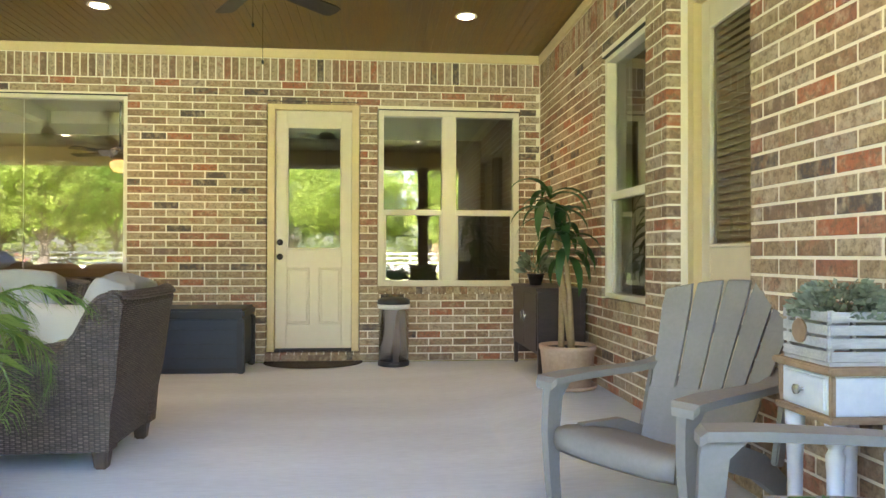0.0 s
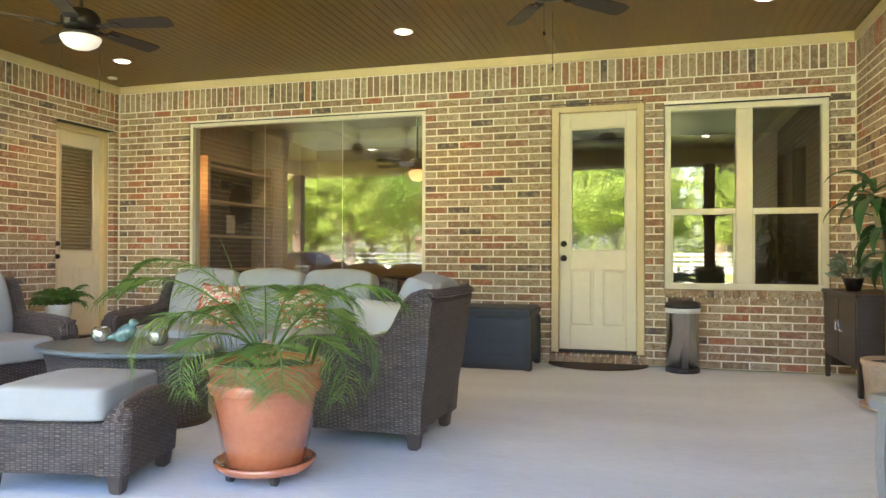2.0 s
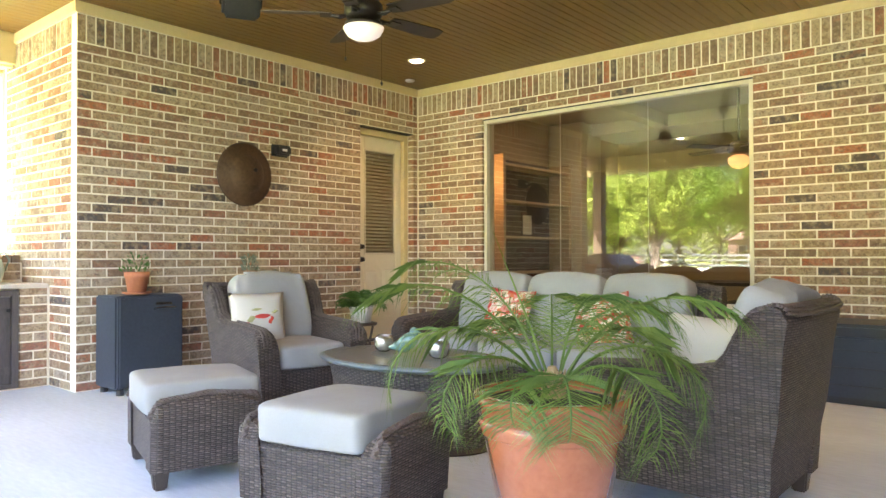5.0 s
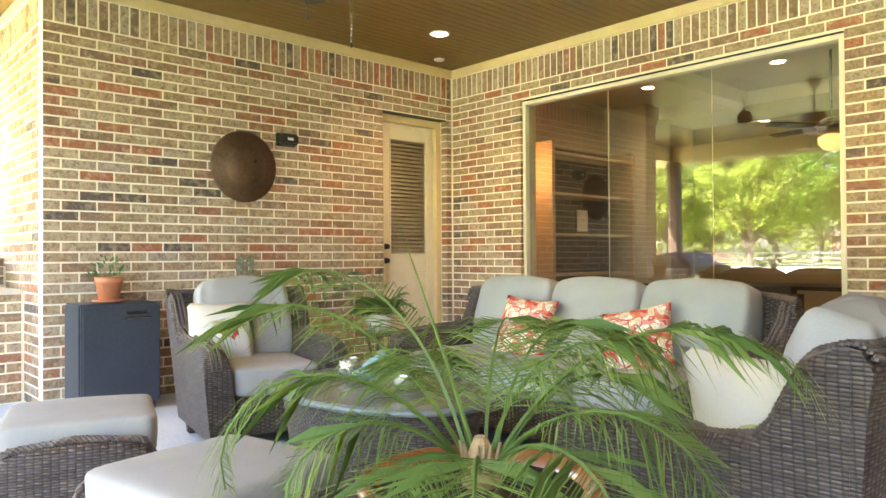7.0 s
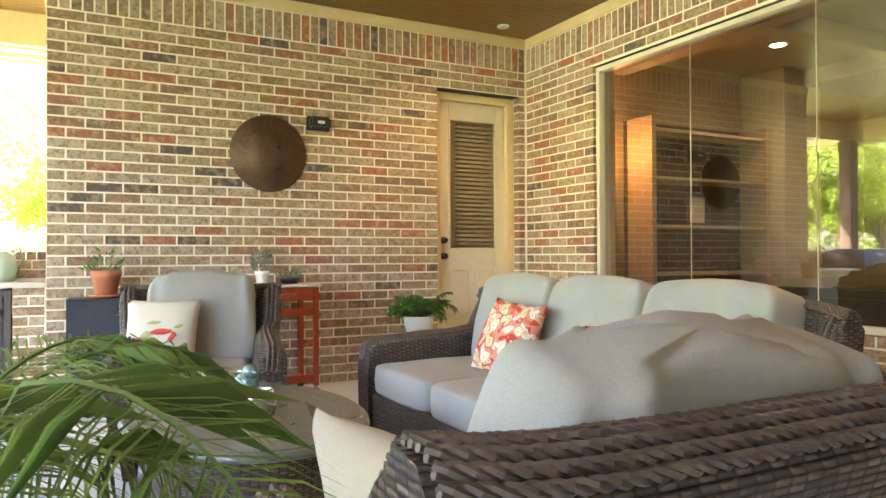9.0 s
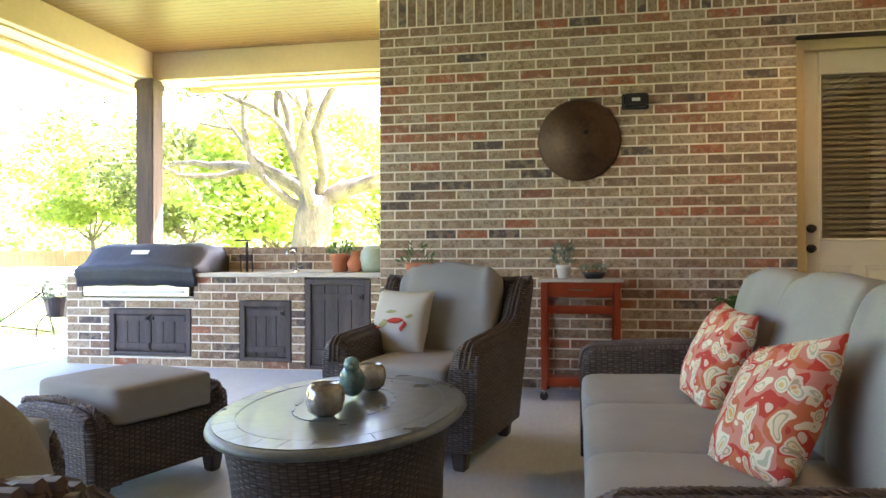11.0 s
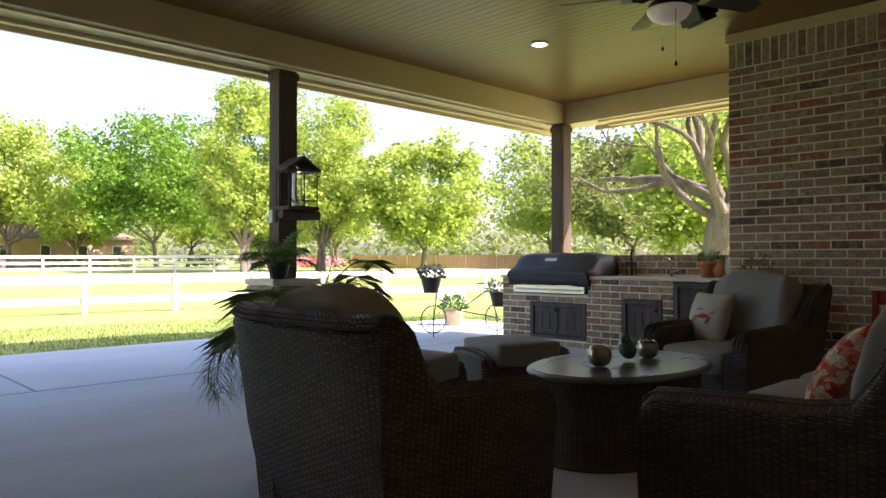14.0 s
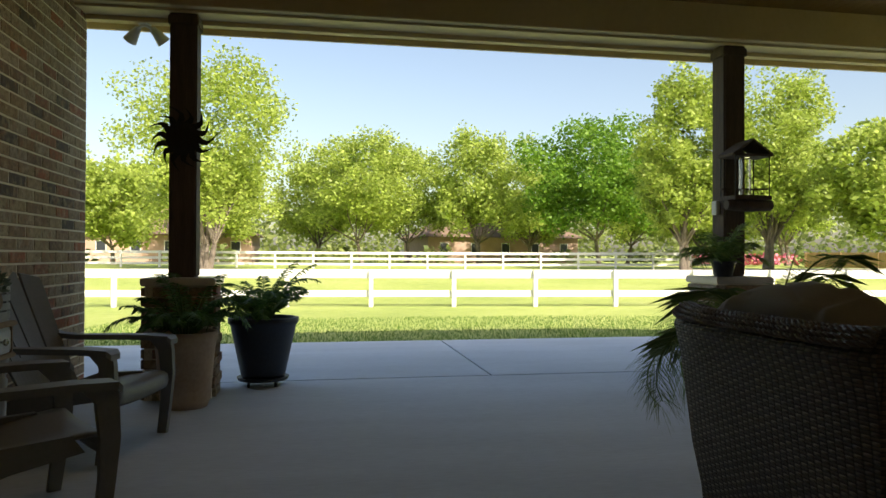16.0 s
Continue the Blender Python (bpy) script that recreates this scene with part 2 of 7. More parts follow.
def glow_material(name, colour, strength):
    m, nt, b = nodes_of(name)
    b.inputs["Base Color"].default_value = (0.9, 0.88, 0.82, 1)
    b.inputs["Emission Color"].default_value = (*colour, 1)
    b.inputs["Emission Strength"].default_value = strength
    return m


def paisley_material(name):
    """Cushion print: red ground with cream, yellow and sage swirls."""
    m, nt, b = nodes_of(name)
    c = nt.nodes.new("ShaderNodeTexCoord").outputs["Object"]
    warp = nt.nodes.new("ShaderNodeTexNoise")
    warp.inputs["Scale"].default_value = 6
    nt.links.new(c, warp.inputs["Vector"])
    w = nt.nodes.new("ShaderNodeMixRGB")
    w.inputs[0].default_value = 0.22
    nt.links.new(c, w.inputs[1])
    nt.links.new(warp.outputs["Color"], w.inputs[2])
    vo = nt.nodes.new("ShaderNodeTexVoronoi")
    vo.inputs["Scale"].default_value = 23
    nt.links.new(w.outputs[0], vo.inputs["Vector"])
    ring = ramp(nt, vo.outputs["Distance"], [(0.0, (0.62, 0.42, 0.12)), (0.16, (0.75, 0.68, 0.52)), (0.28, (0.36, 0.40, 0.27)), (0.36, (0.78, 0.72, 0.58)), (0.50, (0.55, 0.055, 0.035))], "CONSTANT")
    tint = ramp(nt, math_node(nt, "FRACT", math_node(nt, "MULTIPLY", vo.outputs["Color"], 3.0)), [(0.0, (0.55, 0.06, 0.04)), (0.42, (0.8, 0.75, 0.6)), (0.8, (0.66, 0.40, 0.14))], "CONSTANT")
    nt.links.new(mix(nt, 0.28, ring, tint), b.inputs["Base Color"])
    b.inputs["Roughness"].default_value = 0.9
    bump(nt, b, noise_node(nt, 300, 2), 0.2, 0.002)
    return m


M_BRICK, M_BRICKS = brick_material("brick_one", True), brick_material("brick_many", False)
M_MORTAR = surface("mortar", (0.76, 0.69, 0.54), (0.90, 0.83, 0.68), 0.9, fine=120, relief=0.4)
M_TRIM = surface("tan_paint", (0.62, 0.49, 0.25), (0.70, 0.56, 0.31), 0.5, fine=20, relief=0.05)
M_DOOR = surface("cream_paint", (0.66, 0.58, 0.42), (0.72, 0.64, 0.47), 0.4, fine=15, relief=0.03)
M_VINYL = surface("almond_vinyl", (0.66, 0.61, 0.46), (0.71, 0.66, 0.51), 0.4, fine=15, relief=0.02)
M_CEIL = surface("stained_ceiling_board", (0.13, 0.064, 0.010), (0.23, 0.125, 0.024), 0.38, big=2.0, fine=9, relief=0.2, stretch=(14, 1, 1))
M_CONC = surface("brushed_concrete", (0.50, 0.56, 0.61), (0.66, 0.73, 0.79), 0.72, big=1.1, fine=30, relief=0.1, depth=0.003, stretch=(0.35, 1.5, 1))
M_CONC.node_tree.nodes["Principled BSDF"].inputs["Specular IOR Level"].default_value = 0.22
M_POST = surface("weathered_cedar", (0.055, 0.036, 0.026), (0.13, 0.088, 0.062), 0.75, big=3, fine=18, relief=0.4, stretch=(6, 6, 0.6))
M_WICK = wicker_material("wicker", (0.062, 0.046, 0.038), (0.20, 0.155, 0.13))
M_STRAND = surface("wicker_strand", (0.055, 0.041, 0.034), (0.16, 0.122, 0.102), 0.5, fine=25, relief=0.2)
M_CUSH = surface("grey_canvas", (0.285, 0.285, 0.265), (0.37, 0.37, 0.348), 0.95, big=3, fine=260, relief=0.35, depth=0.002)
M_FOOT = surface("brown_foot", (0.03, 0.022, 0.018), (0.07, 0.052, 0.042), 0.5)
M_TERRA = surface("glazed_terracotta", (0.40, 0.12, 0.05), (0.52, 0.18, 0.08), 0.20, big=4, fine=30, relief=0.06, coat=1.0)
M_CLAY = surface("pale_clay", (0.42, 0.29, 0.19), (0.55, 0.40, 0.28), 0.75, big=5, fine=40)
M_CLAYO = surface("orange_clay", (0.42, 0.15, 0.07), (0.55, 0.21, 0.10), 0.75, big=5, fine=40)
M_SOIL = surface("soil", (0.03, 0.022, 0.015), (0.07, 0.05, 0.035), 0.95, fine=90, relief=0.8, depth=0.02)
M_PALM = leaf_material("palm_leaf", (0.06, 0.15, 0.03), (0.27, 0.37, 0.09), 0.45)
M_FERN = leaf_material("fern_leaf", (0.03, 0.10, 0.02), (0.12, 0.25, 0.05), 0.3)
M_DRAC = leaf_material("corn_plant_leaf", (0.02, 0.075, 0.02), (0.06, 0.16, 0.04), 0.2)
M_SAGE = leaf_material("sage_leaf", (0.14, 0.19, 0.13), (0.30, 0.36, 0.27), 0.25)
M_STEM = surface("cane", (0.30, 0.21, 0.10), (0.45, 0.33, 0.17), 0.7, fine=30, stretch=(1, 1, 6))
M_RESIN = surface("taupe_resin", (0.19, 0.187, 0.172), (0.24, 0.235, 0.218), 0.5, big=3, fine=60, relief=0.06)
M_STEEL = surface("brushed_steel", (0.40, 0.40, 0.40), (0.55, 0.55, 0.54), 0.25, 1.0, fine=60, relief=0.03, stretch=(1, 1, 0.1))
M_BLACK = surface("black_plastic", (0.012, 0.012, 0.013), (0.03, 0.03, 0.032), 0.45, fine=60)
M_NAVY = surface("charcoal_resin", (0.018, 0.024, 0.032), (0.035, 0.043, 0.055), 0.5, fine=50)
M_STEEL_BLUE = surface("slate_steel", (0.03, 0.038, 0.05), (0.055, 0.066, 0.082), 0.42, fine=40)
M_ESPRESSO = surface("espresso_wood", (0.03, 0.02, 0.016), (0.065, 0.045, 0.036), 0.4, fine=20, stretch=(1, 1, 6))
M_GREYWOOD = surface("weathered_grey_wood", (0.055, 0.045, 0.042), (0.13, 0.108, 0.10), 0.8, fine=20, relief=0.5, stretch=(8, 8, 0.8))
M_WHITEWOOD = surface("chalk_white_paint", (0.55, 0.60, 0.66), (0.74, 0.77, 0.80), 0.6, fine=25)
M_RAWEDGE = surface("worn_wood_edge", (0.22, 0.14, 0.08), (0.38, 0.27, 0.17), 0.7, fine=30)
M_CRATE = surface("grey_washed_slat", (0.30, 0.31, 0.31), (0.55, 0.56, 0.55), 0.8, fine=25, stretch=(1, 6, 6))
M_RED = surface("red_orange_lacquer", (0.28, 0.035, 0.012), (0.40, 0.065, 0.02), 0.35, fine=12)
M_RUST = surface("rusted_iron", (0.055, 0.03, 0.016), (0.13, 0.075, 0.04), 0.6, 0.4, big=5, fine=35, relief=0.3)
M_IRON = surface("black_iron", (0.008, 0.008, 0.008), (0.025, 0.022, 0.02), 0.5, 0.3, fine=50)
M_STONE = surface("granite_top", (0.50, 0.45, 0.37), (0.66, 0.61, 0.52), 0.3, big=6, fine=90, relief=0.02)
M_COVER = surface("black_vinyl_cover", (0.010, 0.011, 0.014), (0.026, 0.028, 0.033), 0.55, big=4, fine=18, relief=0.3, depth=0.01)
M_TABLE = surface("green_slate_top", (0.085, 0.095, 0.085), (0.17, 0.18, 0.16), 0.30, big=4, fine=20, relief=0.15, coat=0.15)
M_TABLERIM = surface("pewter_rim", (0.10, 0.13, 0.14), (0.22, 0.26, 0.27), 0.35, 0.2, fine=30, relief=0.3)
M_TEAL = surface("teal_glaze", (0.05, 0.13, 0.12), (0.20, 0.33, 0.30), 0.15, big=14, fine=40, coat=0.6)
M_SILVER = surface("mercury_glass", (0.30, 0.29, 0.25), (0.62, 0.60, 0.54), 0.15, 0.7, big=18, fine=60, relief=0.2)
M_CREAM = surface("cream_linen", (0.48, 0.45, 0.37), (0.58, 0.55, 0.47), 0.95, fine=280, relief=0.3, depth=0.002)
M_PAISLEY = paisley_material("red_print")
M_PRINTRED = surface("red_print_ink", (0.42, 0.03, 0.02), (0.55, 0.06, 0.04), 0.9)
M_PRINTGREEN = surface("green_print_ink", (0.25, 0.27, 0.10), (0.40, 0.38, 0.18), 0.9)
M_FAN = surface("dark_bronze", (0.018, 0.014, 0.012), (0.045, 0.035, 0.028), 0.4, 0.5, fine=30)
M_BLADE = surface("dark_walnut_blade", (0.03, 0.022, 0.018), (0.065, 0.048, 0.04), 0.45, fine=15, stretch=(1, 8, 1))
M_LAMP = glow_material("lit_bulb", (1.0, 0.80, 0.52), 6.0)
M_BOWL = glow_material("lit_frosted_bowl", (1.0, 0.88, 0.66), 0.03)
M_WHITE = surface("white_plastic", (0.70, 0.70, 0.67), (0.78, 0.78, 0.75), 0.5)
M_GLASS = glass_material("coated_glass", (0.66, 0.67, 0.60), 0.12, 1.42)
M_CLEAR = glass_material("clear_glass", (0.86, 0.86, 0.80), 0.12, 1.25)
M_BLIND = surface("tan_blind_slat", (0.30, 0.25, 0.16), (0.38, 0.32, 0.21), 0.6)
M_ROOM = surface("tan_plaster", (0.40, 0.30, 0.19), (0.47, 0.36, 0.23), 0.8)
M_ROOMCEIL = surface("pale_ceiling_paint", (0.55, 0.49, 0.37), (0.62, 0.56, 0.43), 0.8)
M_ROOMFLOOR = surface("dark_floor_board", (0.05, 0.035, 0.025), (0.09, 0.065, 0.045), 0.4)
M_ROOF = surface("grey_shingle", (0.07, 0.065, 0.06), (0.14, 0.13, 0.12), 0.9, fine=30)
M_FENCEW = surface("white_fence_paint", (0.70, 0.70, 0.68), (0.80, 0.80, 0.78), 0.6)
M_CEDAR = surface("cedar_picket", (0.34, 0.22, 0.11), (0.50, 0.35, 0.19), 0.8, fine=10, stretch=(4, 4, 0.5))
M_BARK = surface("bark", (0.09, 0.075, 0.058), (0.27, 0.23, 0.185), 0.95, big=2, fine=14, relief=0.9, depth=0.05, stretch=(3, 3, 0.7))
M_OAKLEAF = leaf_material("oak_leaf", (0.10, 0.14, 0.03), (0.25, 0.28, 0.09), 0.45)
M_TREELEAF = leaf_material("spring_leaf", (0.24, 0.34, 0.06), (0.50, 0.60, 0.14), 0.5)
M_TREEDEEP = leaf_material("deep_green_leaf", (0.08, 0.20, 0.018), (0.23, 0.40, 0.045), 0.45)
M_FARWOOD = leaf_material("far_wood_leaf", (0.13, 0.18, 0.05), (0.28, 0.33, 0.11), 0.4)
# darker than the lawn: part of the roof's shade strip is in this colour
M_BLADES = leaf_material("grass_blade", (0.07, 0.17, 0.02), (0.18, 0.30, 0.05), 0.3)
M_PINK = surface("far_brick_house", (0.40, 0.27, 0.21), (0.50, 0.36, 0.29), 0.9)
M_GRAVEL = surface("pale_gravel", (0.48, 0.45, 0.38), (0.62, 0.58, 0.50), 0.95, fine=12)
M_FLOWER = surface("white_petal", (0.65, 0.65, 0.62), (0.8, 0.8, 0.78), 0.7)
M_PINKFL = surface("pink_petal", (0.55, 0.12, 0.20), (0.70, 0.22, 0.30), 0.7)


def grass_ground():
    m, nt, b = nodes_of("mown_lawn")
    n1, n2, n3 = noise_node(nt, 0.12, 4), noise_node(nt, 3, 5), noise_node(nt, 60, 4)
    f = math_node(nt, "ADD", math_node(nt, "MULTIPLY", n1, 0.45), math_node(nt, "ADD", math_node(nt, "MULTIPLY", n2, 0.25), math_node(nt, "MULTIPLY", n3, 0.3)))
    nt.links.new(ramp(nt, f, [(0.3, (0.16, 0.25, 0.045)), (0.5, (0.33, 0.40, 0.10)), (0.7, (0.50, 0.52, 0.20))]), b.inputs["Base Color"])
    b.inputs["Roughness"].default_value = 0.9
    bump(nt, b, n3, 0.6, 0.03)
    return m


M_LAWN = grass_ground()

# ---- the plan, in metres ----
NORTH, WEST, EAST, CORNER, COUNTER = 7.44, -6.57, 1.72, 3.28, -7.10
CEIL, SOFFIT, BEAM_Y, BEAM_X = 3.22, 2.93, 0.39, -7.90
COURSE, BRICK = 0.0780, 0.254


def floor_height(x, y):
    """The slab falls away gently from the east wall."""
    def s(a):
        a = min(max(a, 0), 1)
        return a * a * (3 - 2 * a)
    return 0.095 * s((x - 0.5) / 0.8) * s((7.25 - y) / 1.1) * s((y - 3.0) / 1.6)


def wall_core(name, u0, u1, z0, z1, holes, place, thick, material):
    """A wall with openings through it. place(u, d, z): the point u along the wall, d deep into it."""
    us = sorted({u0, u1, *[h[0] for h in holes], *[h[1] for h in holes]})
    zs = sorted({z0, z1, *[h[2] for h in holes], *[h[3] for h in holes]})
    us, zs = [u for u in us if u0 <= u <= u1], [z for z in zs if z0 <= z <= z1]
    def solid(i, j):
        if not (0 <= i < len(us) - 1 and 0 <= j < len(zs) - 1):
            return False
        u, z = (us[i] + us[i + 1]) / 2, (zs[j] + zs[j + 1]) / 2
        return not any(h[0] < u < h[1] and h[2] < z < h[3] for h in holes)
    bm = bmesh.new()
    def quad(*c):
        bm.faces.new([bm.verts.new(place(*p)) for p in c])
    for i in range(len(us) - 1):
        for j in range(len(zs) - 1):
            if not solid(i, j):
                continue
            a, b, c, d = us[i], us[i + 1], zs[j], zs[j + 1]
            quad((a, 0, c), (b, 0, c), (b, 0, d), (a, 0, d))
            quad((a, thick, c), (a, thick, d), (b, thick, d), (b, thick, c))
            if not solid(i - 1, j): quad((a, 0, c), (a, 0, d), (a, thick, d), (a, thick, c))
            if not solid(i + 1, j): quad((b, 0, c), (b, thick, c), (b, thick, d), (b, 0, d))
            if not solid(i, j - 1): quad((a, 0, c), (a, thick, c), (b, thick, c), (b, 0, c))
            if not solid(i, j + 1): quad((a, 0, d), (b, 0, d), (b, thick, d), (a, thick, d))
    bmesh.ops.remove_doubles(bm, verts=bm.verts[:], dist=0.0005)
    bmesh.ops.recalc_face_normals(bm, faces=bm.faces[:])
    return tagged(mesh_ob(name, bm, material), kind="structure")


BRICK_MESHES = {}


def lay_bricks(wall, u0, u1, z0, z1, holes, place, pick, soldier=None, rowlocks=(), seed=1, depth=0.09, left_end=0.0, limit=300):
    """Lays a wall in running bond. Bricks that pick(u, z) names become parts of the wall; the rest is one mesh."""
    rng = random.Random(seed)
    found = []

    def cut(a, b, c, d, gap=0.0135):
        for h in holes:                       # a brick takes over a sliver left beside an opening
            if min(d, h[3]) - max(c, h[2]) > (d - c) * 0.35:
                b = h[0] if 0 < h[0] - b < 0.05 else b
                a = h[1] if 0 < a - h[1] < 0.05 else a
        spans = [(a, b)]
        for h in holes:
            if min(d, h[3]) - max(c, h[2]) > (d - c) * 0.35:
                spans = [q for s in spans for q in ((s[0], min(s[1], h[0])), (max(s[0], h[1]), s[1])) if q[1] - q[0] > 0.05]
        for s, e in spans:
            found.append((s + gap / 2, e - gap / 2, c + gap / 2, d - gap / 2))

    top = soldier[0] if soldier else z1
    n = int(round((top - z0) / COURSE))
    h = (top - z0) / n
    for r in range(n):
        z = z0 + r * h
        u = u0 - (BRICK / 2 if r % 2 else 0.0) + left_end
        while u < u1:
            a, b = max(u, u0), min(u + BRICK, u1)
            if b - a > 0.04:
                cut(a, b, z, z + h)
            u += BRICK
    if soldier:
        m = int(round((u1 - u0) / COURSE))
        for k in range(m):
            cut(u0 + (u1 - u0) * k / m, u0 + (u1 - u0) * (k + 1) / m, soldier[0], soldier[1])
    for a, b, c, d in rowlocks:
        m = max(1, int(round((b - a) / COURSE)))
        for k in range(m):
            found.append((a + (b - a) * k / m + 0.005, a + (b - a) * (k + 1) / m - 0.005, c, d - 0.006))
    verts, faces, made = [], [], 0
    for a, b, c, d in found:
        out = rng.uniform(-0.0015, 0.002)
        um, zm = (a + b) / 2, (c + d) / 2
        if made < limit and pick(um, zm):
            key = (round((b - a) / 0.004), round((d - c) / 0.004))
            if key not in BRICK_MESHES:
                w, t = key[0] * 0.002, key[1] * 0.002
                bm = bmesh.new()
                bmesh.ops.create_cube(bm, size=1)
                for v in bm.verts:
                    v.co = Vector((v.co.x * 2 * w, v.co.y * depth, v.co.z * 2 * t))
                me = bpy.data.meshes.new("brick")
                front = [e for e in bm.edges if all(v.co.y < 0 for v in e.verts)]
                bmesh.ops.bevel(bm, geom=front, offset=0.0025, segments=1, affect="EDGES")
                bm.to_mesh(me)
                bm.free()
                me.materials.append(M_BRICK)
                BRICK_MESHES[key] = me
            ob = new("brick", BRICK_MESHES[key])
            p0, p1, q = Vector(place(um, -out, zm)), Vector(place(um + 1, -out, zm)), Vector(place(um, -out + 1, zm))
            m = Matrix((p1 - p0, q - p0, Vector((0, 0, 1)))).transposed().to_4x4()
            m.translation = p0 + (q - p0) * depth / 2
            ob.matrix_world = m
            ob.parent = wall
            made += 1
            continue
        i = len(verts)
        e = 0.0025
        verts += [place(a + e, -out, c + e), place(b - e, -out, c + e), place(b - e, -out, d - e), place(a + e, -out, d - e),
                  place(a, -out + e, c), place(b, -out + e, c), place(b, -out + e, d), place(a, -out + e, d),
                  place(a, depth, c), place(b, depth, c), place(b, depth, d), place(a, depth, d)]
        for q in ((0, 1, 2, 3), (0, 4, 5, 1), (1, 5, 6, 2), (2, 6, 7, 3), (3, 7, 4, 0), (4, 8, 9, 5), (5, 9, 10, 6), (6, 10, 11, 7), (7, 11, 8, 4)):
            faces.append(tuple(i + k for k in q))
    me = bpy.data.meshes.new("brickwork")
    me.from_pydata(verts, [], faces)
    bm = bmesh.new()
    bm.from_mesh(me)
    bmesh.ops.recalc_face_normals(bm, faces=bm.faces[:])
    bm.to_mesh(me)
    bm.free()
    me.materials.append(M_BRICKS)
    ob = new("brickwork", me)
    ob.parent = wall
    tagged(ob, kind="stuff")


def grow(holes, e=0.009):
    return [(a - e, b + e, c - (e if c > 0.05 else 0), d + e) for a, b, c, d in holes]


def face_out(bm, face, place):
    """Turns a pane so that its front looks onto the patio."""
    face.normal_update()
    if face.normal.dot(Vector(place(0, -1, 0)) - Vector(place(0, 0, 0))) < 0:
        bmesh.ops.reverse_faces(bm, faces=[face])


def window_unit(name, a, b, c, d, place, sashes, depth=0.075, label="", sill=True):
    """A vinyl window in an opening: outer frame, one or more single-hung units, glass."""
    win = new(name)
    tagged(win, label, "window", kind="structure")
    def bar(pname, u0, u1, z0, z1, d0, d1, parent=win, mat=M_VINYL):
        bm = bmesh.new()
        vs = [bm.verts.new(place(u, q, z)) for z in (z0, z1) for q in (d0, d1) for u in (u0, u1)]
        for f in ((0, 1, 3, 2), (4, 6, 7, 5), (0, 4, 5, 1), (2, 3, 7, 6), (0, 2, 6, 4), (1, 5, 7, 3)):
            bm.faces.new([vs[k] for k in f])
        bmesh.ops.recalc_face_normals(bm, faces=bm.faces[:])
        bmesh.ops.bevel(bm, geom=bm.edges[:], offset=0.004, segments=1, affect="EDGES", clamp_overlap=True)
        return part(pname, bm, mat, parent)
    def pane(u0, u1, z0, z1, q):
        bm = bmesh.new()
        face_out(bm, bm.faces.new([bm.verts.new(place(*p)) for p in ((u0, q, z0), (u1, q, z0), (u1, q, z1), (u0, q, z1))]), place)
        ob = part("pane", bm, M_GLASS, win)
        ob.visible_shadow = False
        return ob
    f = 0.06 if sashes > 1 else 0.04
    bar("window_frame", a, a + f, c, d, depth - 0.05, depth + 0.05)
    bar("window_frame", b - f, b, c, d, depth - 0.05, depth + 0.05)
    bar("window_frame", a + f, b - f, d - f, d, depth - 0.05, depth + 0.05)
    bar("window_frame", a + f, b - f, c, c + f, depth - 0.05, depth + 0.05)
    bar("flashing", a, b, d + 0.001, d + 0.008, 0.0, depth, mat=M_FAN)
    if not sashes:
        cuts = [a + f, -4.55, -3.54, b - f]          # three lights butted together
        for u0, u1 in zip(cuts, cuts[1:]):
            pane(u0 + 0.002, u1 - 0.002, c + f, d - f, depth + 0.01)
        for u in cuts[1:3]:
            bar("joint_seal", u - 0.0025, u + 0.0025, c + f, d - f, depth + 0.004, depth + 0.016)
        return win
    w = (b - a - 2 * f)
    mull = 0.15
    each = (w - mull * (sashes - 1)) / sashes
    mid = c + (d - c) * 0.42
    for k in range(sashes):
        u = a + f + k * (each + mull)
        if k:
            bar("mullion", u - mull, u, c + f, d - f, depth - 0.045, depth + 0.045)
        bar("meeting_rail", u, u + each, mid - 0.03, mid + 0.03, depth - 0.02, depth + 0.03)
        bar("sash_stile", u, u + 0.025, c + f, mid - 0.03, depth - 0.01, depth + 0.03)
        bar("sash_stile", u + each - 0.025, u + each, c + f, mid - 0.03, depth - 0.01, depth + 0.03)
        pane(u, u + each, mid + 0.03, d - f, depth + 0.025)
        pane(u + 0.025, u + each - 0.025, c + f, mid - 0.03, depth + 0.010)
    return win


